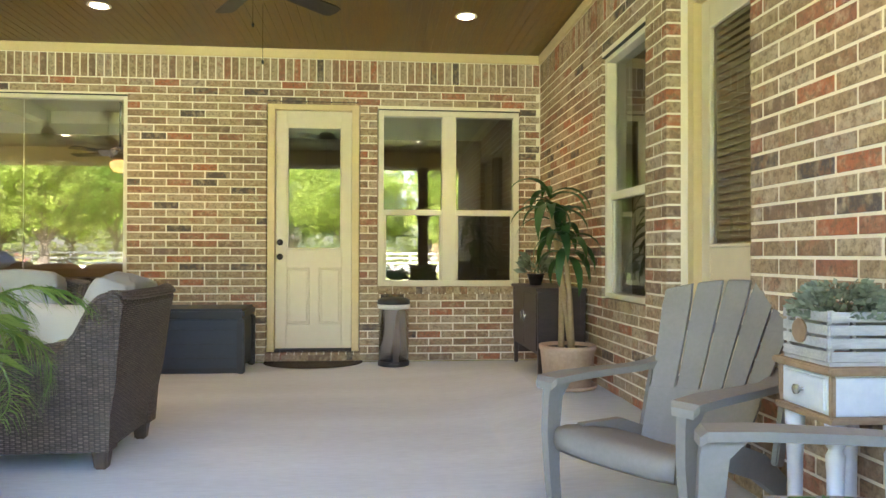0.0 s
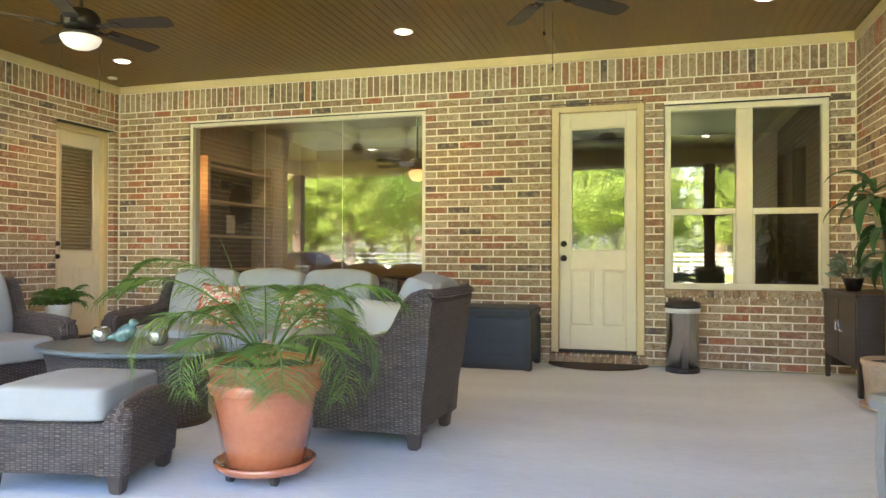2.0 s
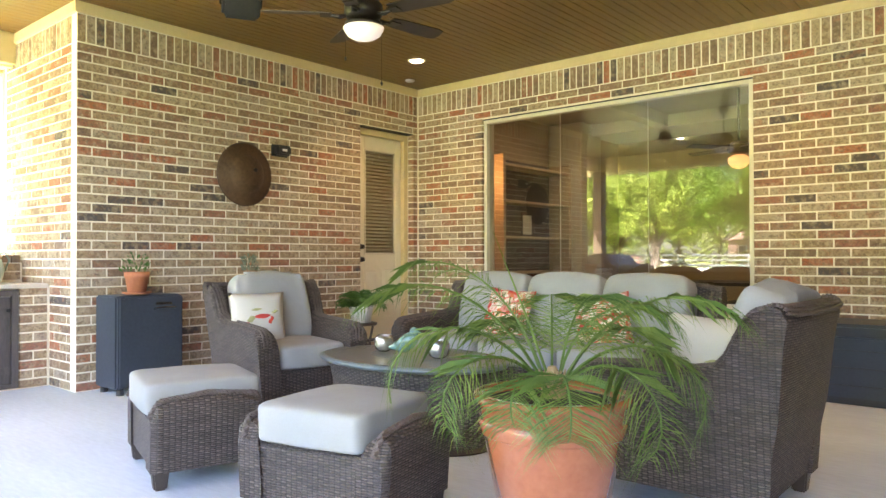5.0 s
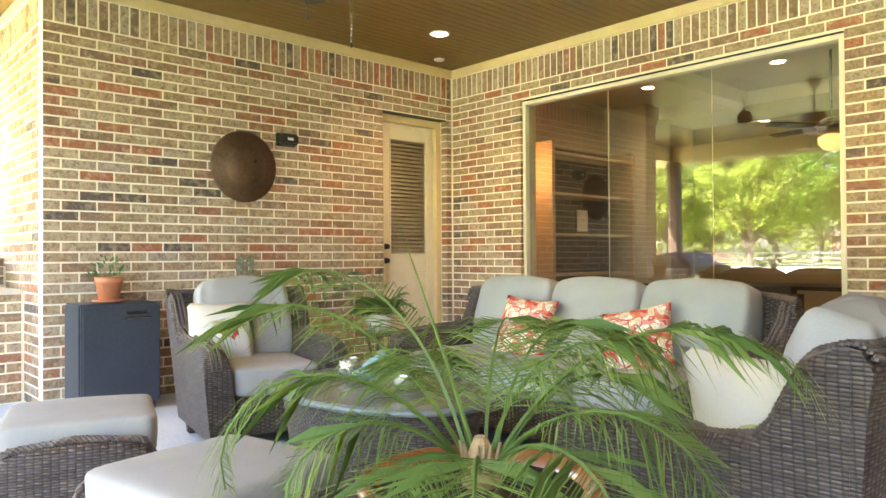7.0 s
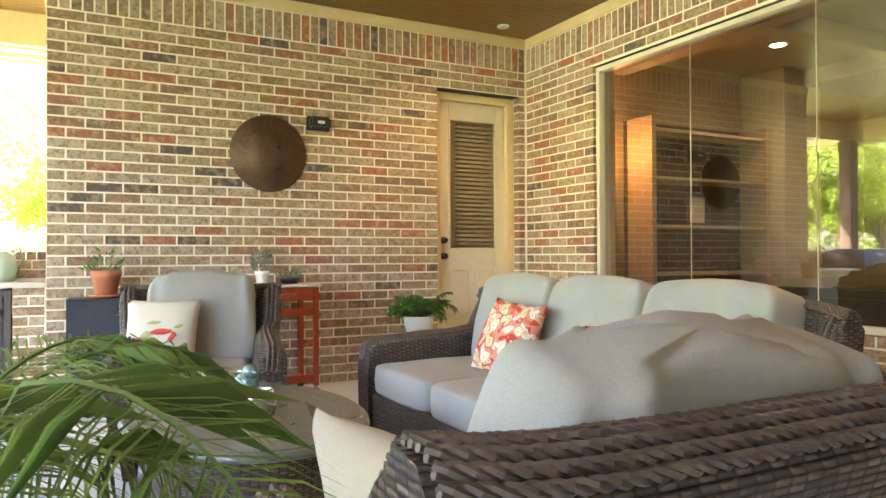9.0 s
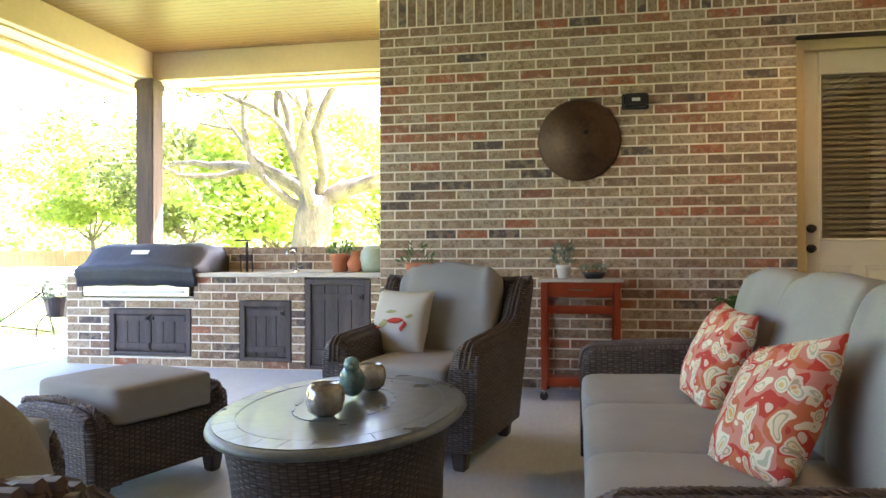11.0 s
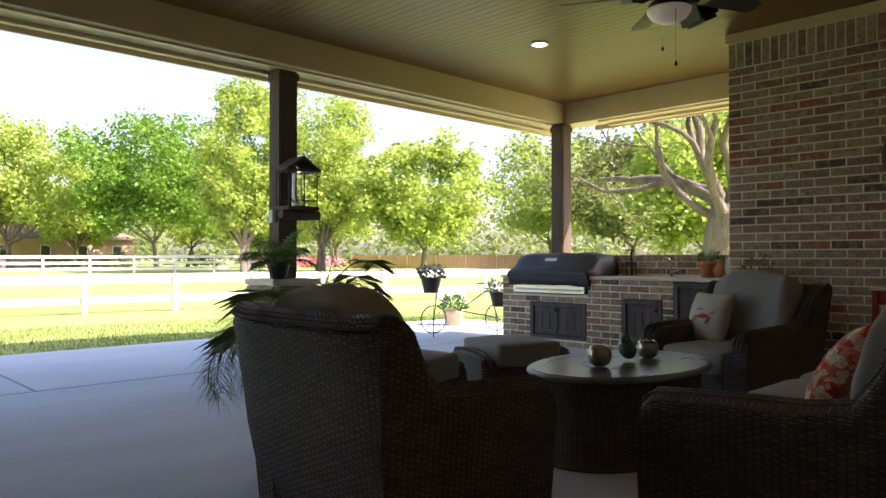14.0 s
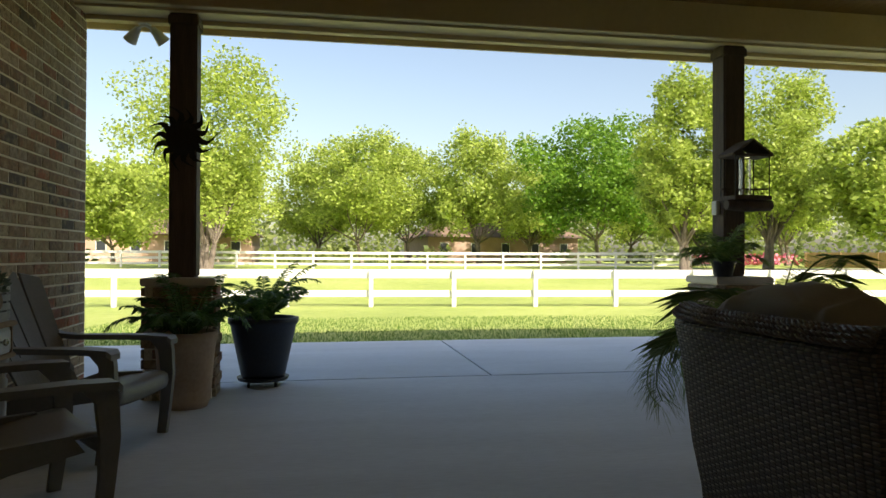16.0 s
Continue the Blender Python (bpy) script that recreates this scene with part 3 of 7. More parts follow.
def door_unit(name, a, b, c, d, place, knob_u, depth, label, blinds):
    """A half-glazed door in its frame: casing, leaf with two lower panels, glass, knob and bolt."""
    dr = new(name)
    tagged(dr, label, "door", kind="structure")
    def bar(pname, u0, u1, z0, z1, d0, d1, mat=M_DOOR, parent=dr, bev=0.004):
        bm = bmesh.new()
        vs = [bm.verts.new(place(u, q, z)) for z in (z0, z1) for q in (d0, d1) for u in (u0, u1)]
        for f in ((0, 1, 3, 2), (4, 6, 7, 5), (0, 4, 5, 1), (2, 3, 7, 6), (0, 2, 6, 4), (1, 5, 7, 3)):
            bm.faces.new([vs[k] for k in f])
        bmesh.ops.recalc_face_normals(bm, faces=bm.faces[:])
        bmesh.ops.bevel(bm, geom=bm.edges[:], offset=bev, segments=1, affect="EDGES", clamp_overlap=True)
        return part(pname, bm, mat, parent)
    f = 0.075
    bar("door_frame", a, a + f, c, d, depth - 0.05, depth + 0.06, M_TRIM)
    bar("door_frame", b - f, b, c, d, depth - 0.05, depth + 0.06, M_TRIM)
    bar("door_frame", a + f, b - f, d - f, d, depth - 0.05, depth + 0.06, M_TRIM)
    bar("threshold", a + f, b - f, c, c + 0.025, depth - 0.05, depth + 0.06, M_FAN)
    bar("flashing", a, b, d + 0.001, d + 0.010, -0.004, depth, M_FAN)
    u0, u1, z0, z1 = a + f + 0.003, b - f - 0.003, c + 0.03, d - f - 0.003
    H, Wd = z1 - z0, u1 - u0
    g0, g1, h0, h1 = u0 + 0.145 * Wd, u1 - 0.13 * Wd, z0 + 0.415 * H, z0 + 0.935 * H
    bar("stile", u0, g0, z0, z1, depth, depth + 0.045)
    bar("stile", g1, u1, z0, z1, depth, depth + 0.045)
    bar("top_rail", g0, g1, h1, z1, depth, depth + 0.045)
    bar("lower_leaf", g0, g1, z0, h0, depth + 0.004, depth + 0.045)
    for k, (p0, p1, q0, q1) in enumerate(((g0, g0 + 0.018, h0, h1), (g1 - 0.018, g1, h0, h1), (g0, g1, h0, h0 + 0.018), (g0, g1, h1 - 0.018, h1))):
        bar("glazing_bead", p0, p1, q0, q1, depth - 0.008, depth + 0.02)
    pw = (g1 - g0) * 0.42
    for p0 in (g0, g1 - pw):
        q0, q1 = z0 + 0.10 * H, z0 + 0.34 * H
        for e in ((p0, p0 + 0.016, q0, q1), (p0 + pw - 0.016, p0 + pw, q0, q1), (p0, p0 + pw, q0, q0 + 0.016), (p0, p0 + pw, q1 - 0.016, q1)):
            bar("panel_moulding", *e, depth - 0.004, depth + 0.02)
        bar("panel", p0 + 0.03, p0 + pw - 0.03, q0 + 0.03, q1 - 0.03, depth - 0.001, depth + 0.02)
    bm = bmesh.new()
    face_out(bm, bm.faces.new([bm.verts.new(place(*p)) for p in ((g0, depth + 0.02, h0), (g1, depth + 0.02, h0), (g1, depth + 0.02, h1), (g0, depth + 0.02, h1))]), place)
    pane = part("pane", bm, M_GLASS if not blinds else M_CLEAR, dr)
    pane.visible_shadow = False
    if blinds:
        n = 30
        for k in range(n):
            z = h0 + 0.02 + (h1 - h0 - 0.04) * k / (n - 1)
            bar("slat", g0 + 0.01, g1 - 0.01, z - 0.016, z + 0.010, depth + 0.035, depth + 0.045, M_BLIND, bev=0.001)
    for z in (1.03, 1.18):
        p, q = Vector(place(knob_u, depth, z + c - 0.05)), Vector(place(knob_u, depth - 0.055, z + c - 0.05))
        ax = (q - p).normalized()
        own = tube([p, p + ax * 0.008, p + ax * 0.009, p + ax * 0.03, p + ax * 0.034, p + ax * 0.05, p + ax * 0.056],
                   [0.033, 0.033, 0.014, 0.014, 0.027, 0.027, 0.012], 14)
        part("door_knob" if z < 1.1 else "deadbolt", own, M_FAN, dr, "dark bronze knob", smooth=True)
    return dr


# ---- floor slabs and lawn ----
def slab(x0, x1, y0, y1, name="slab"):
    bm = bmesh.new()
    nx, ny = max(2, int((x1 - x0) / 0.25)), max(2, int((y1 - y0) / 0.25))
    g = [[bm.verts.new((x0 + (x1 - x0) * i / nx, y0 + (y1 - y0) * j / ny, 0)) for j in range(ny + 1)] for i in range(nx + 1)]
    for row in g:
        for v in row:
            v.co.z = floor_height(v.co.x, v.co.y)
    top = [bm.faces.new((g[i][j], g[i + 1][j], g[i + 1][j + 1], g[i][j + 1])) for i in range(nx) for j in range(ny)]
    rim = [e for e in bm.edges if len(e.link_faces) == 1]
    ret = bmesh.ops.extrude_edge_only(bm, edges=rim)
    for v in ret["geom"]:
        if isinstance(v, bmesh.types.BMVert):
            v.co.z = -0.16
    bmesh.ops.recalc_face_normals(bm, faces=bm.faces[:])
    ob = mesh_ob(name, bm, M_CONC, smooth=False)
    return ob


floor = slab(-9.2, 3.0, -0.29, 7.40, "floor")
tagged(floor, "smooth grey concrete patio slab", "floor", kind="structure")
for k, (x0, x1) in enumerate(((-9.2, -5.212), (-5.188, -1.612), (-1.588, 3.0))):
    s = slab(x0, x1, -3.0, -0.318, "pavement")
    tagged(s, "grey concrete apron slab with a cut joint", "pavement", kind="structure")


def ground_z(x, y):
    d = math.hypot(x + 2, y - 3)
    def s(a):
        a = min(max(a, 0), 1)
        return a * a * (3 - 2 * a)
    return -0.07 - 0.26 * s((d - 6) / 10) + 0.62 * s((d - 24) / 22)


bm = bmesh.new()
radii = [0, 1, 2, 3, 4, 5, 6, 7, 8, 9, 10, 12, 14, 16, 18, 20, 23, 26, 30, 35, 40, 46, 55, 70, 90, 130, 200, 400, 900, 2500]
rings = []
for r in radii[1:]:
    rings.append([bm.verts.new((-2 + r * math.cos(a), 3 + r * math.sin(a), ground_z(-2 + r * math.cos(a), 3 + r * math.sin(a)))) for a in (2 * math.pi * k / 72 for k in range(72))])
mid = bm.verts.new((-2, 3, -0.07))
for k in range(72):
    bm.faces.new((mid, rings[0][k], rings[0][(k + 1) % 72]))
for a, b in zip(rings, rings[1:]):
    for k in range(72):
        bm.faces.new((a[k], b[k], b[(k + 1) % 72], a[(k + 1) % 72]))
ground = tagged(mesh_ob("ground", bm, M_LAWN, smooth=True), "sunlit mown green lawn", "lawn", kind="structure")

# ---- house walls ----
DOOR_N, WIN_N, PIC_N = (-1.125, -0.185, 0.10, 2.675), (0.01, 1.50, 0.775, 2.615), (-5.55, -2.515, 0.62, 2.705)
DOOR_W, DOOR_E, WIN_E = (6.455, 7.345, 0.10, 2.635), (3.16, 4.11, 0.10, 2.66), (4.46, 5.34, 0.78, 2.61)
north = lambda u, d, z: (u, NORTH + d, z)
west = lambda u, d, z: (WEST - d, u, z)
east = lambda u, d, z: (EAST + d, u, z)
corner = lambda u, d, z: (u, CORNER + d, z)
SOLD = (2.885, 3.125)
R = 0.004
wall_north = wall_core("wall_north", WEST - 0.25, EAST + 0.25, 0, CEIL, grow([DOOR_N, WIN_N, PIC_N]), lambda u, d, z: north(u, d + R, z), 0.24, M_MORTAR)
wall_west = wall_core("wall_west", CORNER + R, NORTH + R, 0, CEIL, grow([DOOR_W]), lambda u, d, z: west(u, d + R, z), 0.24, M_MORTAR)
wall_east = wall_core("wall_east", -0.01, NORTH + R, 0, CEIL, grow([DOOR_E, WIN_E]), lambda u, d, z: east(u, d + R, z), 0.24, M_MORTAR)
wall_corner = wall_core("wall_south_return", -8.2, WEST - 0.24 - R - 0.001, 0, CEIL, [], lambda u, d, z: corner(u, d + R, z), 0.24, M_MORTAR)
for w, txt in ((wall_north, "blended tan and red brick house wall with white mortar"), (wall_west, "blended brick side wall with white mortar"), (wall_east, "blended brick wall with a door and window"), (wall_corner, "short return of blended brick wall")):
    tagged(w, txt, "wall")

trim = [("trim", span(WEST, EAST, NORTH - 0.02, NORTH + 0.01, 3.125, CEIL - 0.002, 0.004)), ("trim", span(WEST - 0.01, WEST + 0.02, CORNER - 0.02, NORTH - 0.021, 3.125, CEIL - 0.002, 0.004)),
        ("trim", span(EAST - 0.02, EAST + 0.01, 0.36, NORTH - 0.021, 3.125, CEIL - 0.002, 0.004)), ("trim", span(-7.92, WEST - 0.011, CORNER - 0.02, CORNER + 0.01, 3.125, CEIL - 0.002, 0.004))]
for n, bm in trim:
    tagged(mesh_ob(n, bm, M_TRIM), "tan painted frieze board above the brick", "trim", kind="structure")

window_unit("window_1", *WIN_N, north, 2, label="almond vinyl double window reflecting the garden")
window_unit("window_2", *PIC_N, north, 0, label="wide picture window reflecting trees")
window_unit("window_3", *WIN_E, east, 1, label="narrow almond vinyl single-hung window")
door_unit("door_1", *DOOR_N, north, DOOR_N[0] + 0.125, 0.07, "closed cream half-glazed patio door", False)
door_unit("door_2", *DOOR_W, west, DOOR_W[0] + 0.125, 0.14, "closed tan half-glazed door with blinds", True)
door_unit("door_3", *DOOR_E, east, DOOR_E[0] + 0.13, 0.18, "closed tan half-glazed door with blinds", True)

# ---- ceiling boards, beams, posts, roof ----
bm = bmesh.new()
x, w = -7.9, 0.088
while x < EAST:
    x1 = min(x + w - 0.005, EAST)
    span(x, x1, BEAM_Y - 0.01, NORTH, CEIL, CEIL + 0.02, bm=bm)
    x += w
span(-7.95, EAST + 0.2, BEAM_Y - 0.02, NORTH + 0.2, CEIL + 0.006, CEIL + 0.05, bm=bm)
tagged(mesh_ob("ceiling", bm, M_CEIL), "brown stained beadboard porch ceiling", "ceiling", kind="structure")


def beam(name, x0, x1, y0, y1):
    ob = new(name)
    tagged(ob, "tan painted porch beam with stepped edge boards", "beam", kind="structure")
    part("beam_box", span(x0, x1, y0, y1, SOFFIT, CEIL + 0.05, 0.006), M_TRIM, ob)
    if x1 - x0 > y1 - y0:
        part("edge_board", span(x0, x1, y0 - 0.03, y0 + 0.05, SOFFIT - 0.035, SOFFIT - 0.001, 0.004), M_TRIM, ob)
        part("edge_board", span(x0, x1, y1 - 0.14, y1 - 0.08, SOFFIT - 0.02, SOFFIT - 0.001, 0.004), M_TRIM, ob)
        part("fascia", span(x0 - 0.45, x1, y0 - 0.42, y0 - 0.385, SOFFIT + 0.02, CEIL + 0.10, 0.004), M_TRIM, ob)
        part("eave_soffit", span(x0 - 0.45, x1, y0 - 0.385, y0 - 0.001, SOFFIT + 0.07, SOFFIT + 0.085), M_TRIM, ob)
    else:
        part("edge_board", span(x0 - 0.03, x0 + 0.05, y0 + 0.5, y1, SOFFIT - 0.035, SOFFIT - 0.001, 0.004), M_TRIM, ob)
        part("edge_board", span(x1 - 0.14, x1 - 0.08, y0 + 0.5, y1, SOFFIT - 0.02, SOFFIT - 0.001, 0.004), M_TRIM, ob)
        part("fascia", span(x0 - 0.42, x0 - 0.385, y0, y1 + 1.0, SOFFIT + 0.02, CEIL + 0.10, 0.004), M_TRIM, ob)
        part("eave_soffit", span(x0 - 0.385, x0 - 0.001, y0 + 0.4, y1 + 1.0, SOFFIT + 0.07, SOFFIT + 0.085), M_TRIM, ob)
    return ob


beam("beam_south", -8.27, EAST + 0.24, 0.0, BEAM_Y)
beam("beam_west", -8.27, BEAM_X, BEAM_Y + 0.001, CORNER)

# roof is never in view; its steep ridge is placed to cast the lawn shadow
bm = bmesh.new()
z0 = CEIL + 0.12
pts = [bm.verts.new((x, y, z0)) for x, y in ((-8.8, -0.5), (9, -0.5), (9, 15), (-8.8, 15))]
ra, rb = bm.verts.new((-8.8, 3.2, 7.8)), bm.verts.new((9.0, 3.2, 7.8))
for f in ((pts[0], pts[1], rb, ra), (pts[1], pts[2], rb), (pts[2], pts[3], ra, rb), (pts[3], pts[0], ra), (pts[3], pts[2], pts[1], pts[0])):
    bm.faces.new(f)
bmesh.ops.recalc_face_normals(bm, faces=bm.faces[:])
tagged(mesh_ob("roof", bm, M_ROOF), "unseen grey shingle gable roof, pitched to cast the lawn shadow", "roof", kind="structure")


def pier_and_post(name, x, y, z_pier, brick=True):
    ob = new(name)
    tagged(ob, "dark cedar porch post" + (" on a brick pier" if brick else " behind the grill counter"), "post", kind="structure")
    part("post", span(x - 0.10, x + 0.10, y - 0.10, y + 0.10, z_pier, SOFFIT - 0.001, 0.012), M_POST, ob, "dark stained cedar post")
    part("collar", span(x - 0.112, x + 0.112, y - 0.112, y + 0.112, SOFFIT - 0.11, SOFFIT - 0.0365, 0.008), M_POST, ob)
    if brick:
        part("core", span(x - 0.235, x + 0.235, y - 0.235, y + 0.235, 0, z_pier - 0.06), M_MORTAR, ob)
        part("cap", span(x - 0.265, x + 0.265, y - 0.265, y + 0.265, z_pier - 0.06, z_pier, 0.008), M_STONE, ob, "pale stone pier cap")
    return ob


post_a = pier_and_post("porch_post", -3.63, 0.17, 0.90)
post_b = pier_and_post("porch_post", 0.955, 0.17, 0.90)
post_c = pier_and_post("porch_post", -7.89, 0.36, 1.14, brick=False)

# ---- rooms behind the glass ----
room = [("room_floor", span(-6.6, 1.9, NORTH + 0.26, 13.0, -0.02, 0.02), M_ROOMFLOOR), ("room_ceiling", span(-6.6, 1.9, NORTH + 0.26, 13.0, 3.20, 3.26), M_ROOMCEIL),
        ("room_wall", span(-6.6, 1.9, 13.0, 13.1, 0, 3.2), M_ROOM), ("room_wall", span(-6.75, -6.6, NORTH + 0.26, 13.0, 0, 3.2), M_ROOM),
        ("room_wall", span(-1.9, -1.75, NORTH + 0.26, 13.0, 0, 3.2), M_ROOM), ("room_wall", span(1.9, 2.0, NORTH + 0.26, 13.0, 0, 3.2), M_ROOM),
        ("room_wall", span(3.6, 3.7, 0, NORTH + 0.3, 0, 3.2), M_ROOM), ("room_wall", span(2.001, 3.7, NORTH + 0.301, NORTH + 0.4, 0, 3.26), M_ROOM), ("room_floor", span(1.97, 3.6, 0, NORTH + 0.3, -0.02, 0.02), M_ROOMFLOOR),
        ("room_wall", span(1.97, 3.6, -0.01, 0.05, 0, 3.2), M_ROOM), ("room_ceiling", span(1.97, 3.6, 0, NORTH + 0.3, 3.20, 3.26), M_ROOM),
        ("room_wall", span(-9.2, -6.83, CORNER + 0.26, NORTH + 0.3, 3.2, 3.25), M_ROOM), ("room_wall", span(-8.3, -8.2, CORNER, NORTH + 0.3, 0, 3.2), M_ROOM),
        ("room_wall", span(-8.2, -6.83, NORTH + 0.1, NORTH + 0.2, 0, 3.2), M_ROOM), ("room_floor", span(-8.2, -6.83, CORNER + 0.26, NORTH + 0.1, -0.02, 0.02), M_ROOMFLOOR)]
for n, bm, mt in room:
    tagged(mesh_ob(n, bm, mt), kind="structure")

# ---- wicker lounge set ----
def rounded(w, y, z0, z1, r=0.06, n=6):
    """An upright arm section at depth y: flat foot, round top."""
    pts = [(-w / 2, y, z0), (-w / 2, y, z1 - r)]
    for k in range(1, n):
        a = math.pi * k / n
        pts.append((-w / 2 * math.cos(a), y, z1 - r + r * math.sin(a)))
    return pts + [(w / 2, y, z1 - r), (w / 2, y, z0)]


def wicker_seat(name, x, y, rz, width, seats, label, category, depth=0.90, group=""):
    ob = thing(name, x, y, 0, rz, label, category, group)
    hw, hd, aw = width / 2, depth / 2, 0.15
    wing = seats == 1
    def flare(s, pz):
        """The sides lean outwards as they rise."""
        return s * (0.075 if wing else 0.05) * max(0.0, pz - 0.1) / 0.8
    # each arm sweeps up into a tall wing that meets the back
    if wing:
        ys = [(-hd, 0.52), (-hd + 0.015, 0.585), (-hd + 0.06, 0.620), (-hd + 0.2, 0.630), (-hd + 0.4, 0.640), (0.12, 0.645), (0.21, 0.66), (0.25, 0.70), (0.28, 0.78), (0.305, 0.85), (0.33, 0.882), (0.37, 0.897), (0.42, 0.902)]
    else:
        ys = [(-hd, 0.50), (-hd + 0.015, 0.575), (-hd + 0.06, 0.615), (-hd + 0.2, 0.625), (-hd + 0.4, 0.635), (0.12, 0.64), (0.25, 0.66), (0.32, 0.76), (0.37, 0.85), (0.43, 0.875)]
    for s in (-1, 1):
        secs, top = [], []
        for yy, zb in ys:
            w = aw if zb < 0.7 else 0.115
            push = 0.05 * max(0.0, zb - 0.65) / 0.28 if wing else 0.0
            row = []
            for px, py, pz in rounded(w, yy, 0.10, zb):
                row.append((px + s * (hw - w / 2) + flare(s, pz), py + push * max(0.0, pz - 0.1) / 0.84, pz))
            secs.append(row)
            top.append((s * (hw - w / 2) + flare(s, zb), yy + push * (zb - 0.1) / 0.84, zb))
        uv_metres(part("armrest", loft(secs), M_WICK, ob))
        fx = s * (hw - aw / 2)
        for dx in (-0.026, 0.0, 0.026):
            part("braided_edge", braid([(fx + flare(s, 0.5) + dx, -hd - 0.004, 0.50), (fx + flare(s, 0.58) + dx, -hd + 0.012, 0.585)] + [(px + dx * 0.9, py, pz + 0.004 - 0.010 * abs(dx) / 0.04) for px, py, pz in top[2:]], 0.0046, 0.05), M_STRAND, ob)
    # back: a leaning shell that rolls over at the top
    secs, rim = [], []
    n = 14
    for k in range(n + 1):
        u = -1 + 2 * k / n
        end = abs(u) ** 6
        top = (0.898 + 0.010 * end) if wing else (0.91 - 0.03 * end)
        fwd = (0.03 if wing else 0.13) * end
        th, up = 0.10, 0.045 if wing else 0.0
        ring = []
        for zz, yo in ((0.10, 0.33), (0.45, 0.37), (0.75, 0.425 - 0.5 * up), (top - 0.05, 0.475 - up - fwd), (top, 0.505 - up - fwd), (top - 0.01, 0.555 - up - fwd),
                       (top - 0.06, 0.475 - up + th - fwd * 0.8), (0.75, 0.43 - 0.6 * up + th - fwd * 0.5), (0.45, 0.365 + th - fwd * 0.2), (0.10, 0.295 + th)):
            ring.append((u * (hw - 0.004 + flare(1, zz)), yo, zz))
        secs.append(ring)
        rim.append(Vector((u * (hw - 0.012 + flare(1, top)), 0.53 - up - fwd, top + 0.005)))
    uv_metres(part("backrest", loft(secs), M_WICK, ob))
    for dy, dz in ((-0.036, -0.012), (-0.020, -0.004), (-0.004, 0.0), (0.012, 0.0), (0.028, -0.005), (0.042, -0.016), (0.052, -0.030)):      # plaited roll over the top
        part("braided_edge", braid([p + Vector((0, dy, dz)) for p in rim], 0.0048, 0.065), M_STRAND, ob)
    uv_metres(part("apron", span(-hw + aw - 0.01, hw - aw + 0.01, -hd + 0.02, 0.36, 0.11, 0.335, 0.015), M_WICK, ob))
    for sx in (-1, 1):
        for yy in (-hd + 0.06, 0.36):
            part("leg", box(sx * (hw - 0.075), yy, 0.055, 0.085, 0.085, 0.11, 0.008, taper=0.72), M_FOOT, ob, "dark tapered foot")
    iw = (width - 2 * aw + 0.01) / seats
    for k in range(seats):
        cx = -width / 2 + aw - 0.005 + iw * (k + 0.5)
        part("seat_cushion", puff(cx, -0.065, 0.415, iw + (0.03 if wing else -0.008), depth - 0.14, 0.17, 0.22, 18, crown=0.012), M_CUSH, ob, "grey canvas seat cushion", smooth=True)
        b = puff(cx, 0.318 if wing else 0.35, 0.705 if wing else 0.69, iw + 0.11 if wing else iw - 0.006, 0.20 if wing else 0.25, 0.56, 0.30, 22, rot=(-15 if wing else -13, 0, 0))
        for v in b.verts:                       # soft folds over the top of each back cushion
            q = (v.co.x - cx) / iw
            v.co.z += 0.010 * math.cos(q * math.pi * 2)
            v.co.y += 0.010 * math.cos(q * math.pi * 9 + 2 * v.co.z) * min(1, max(0, (v.co.z - 0.72) / 0.15))
            if wing:
                v.co.z += 0.006 * math.cos(q * math.pi * 12) * min(1, max(0, (v.co.z - 0.85) / 0.10))
            if v.co.y < 0.335:
                v.co.y -= 0.035 * (1 - min(1, abs(v.co.z - 0.70) / 0.30) ** 2)
        part("back_cushion", b, M_CUSH, ob, "plump grey canvas back cushion", smooth=True)
    return ob


sofa = wicker_seat("sofa", -3.37, 5.32, 0, 2.28, 3, "brown wicker sofa with grey canvas cushions", "sofa")
chair_w = wicker_seat("lounge_chair", -4.79, 4.06, 79, 0.78, 1, "brown wicker armchair with grey cushions beside the brick wall", "armchair", 0.84, group="wicker lounge chairs")
chair_e = wicker_seat("lounge_chair", -1.76, 4.12, -90, 0.76, 1, "brown wicker armchair with grey cushions near the palm", "armchair", 0.86, group="wicker lounge chairs")


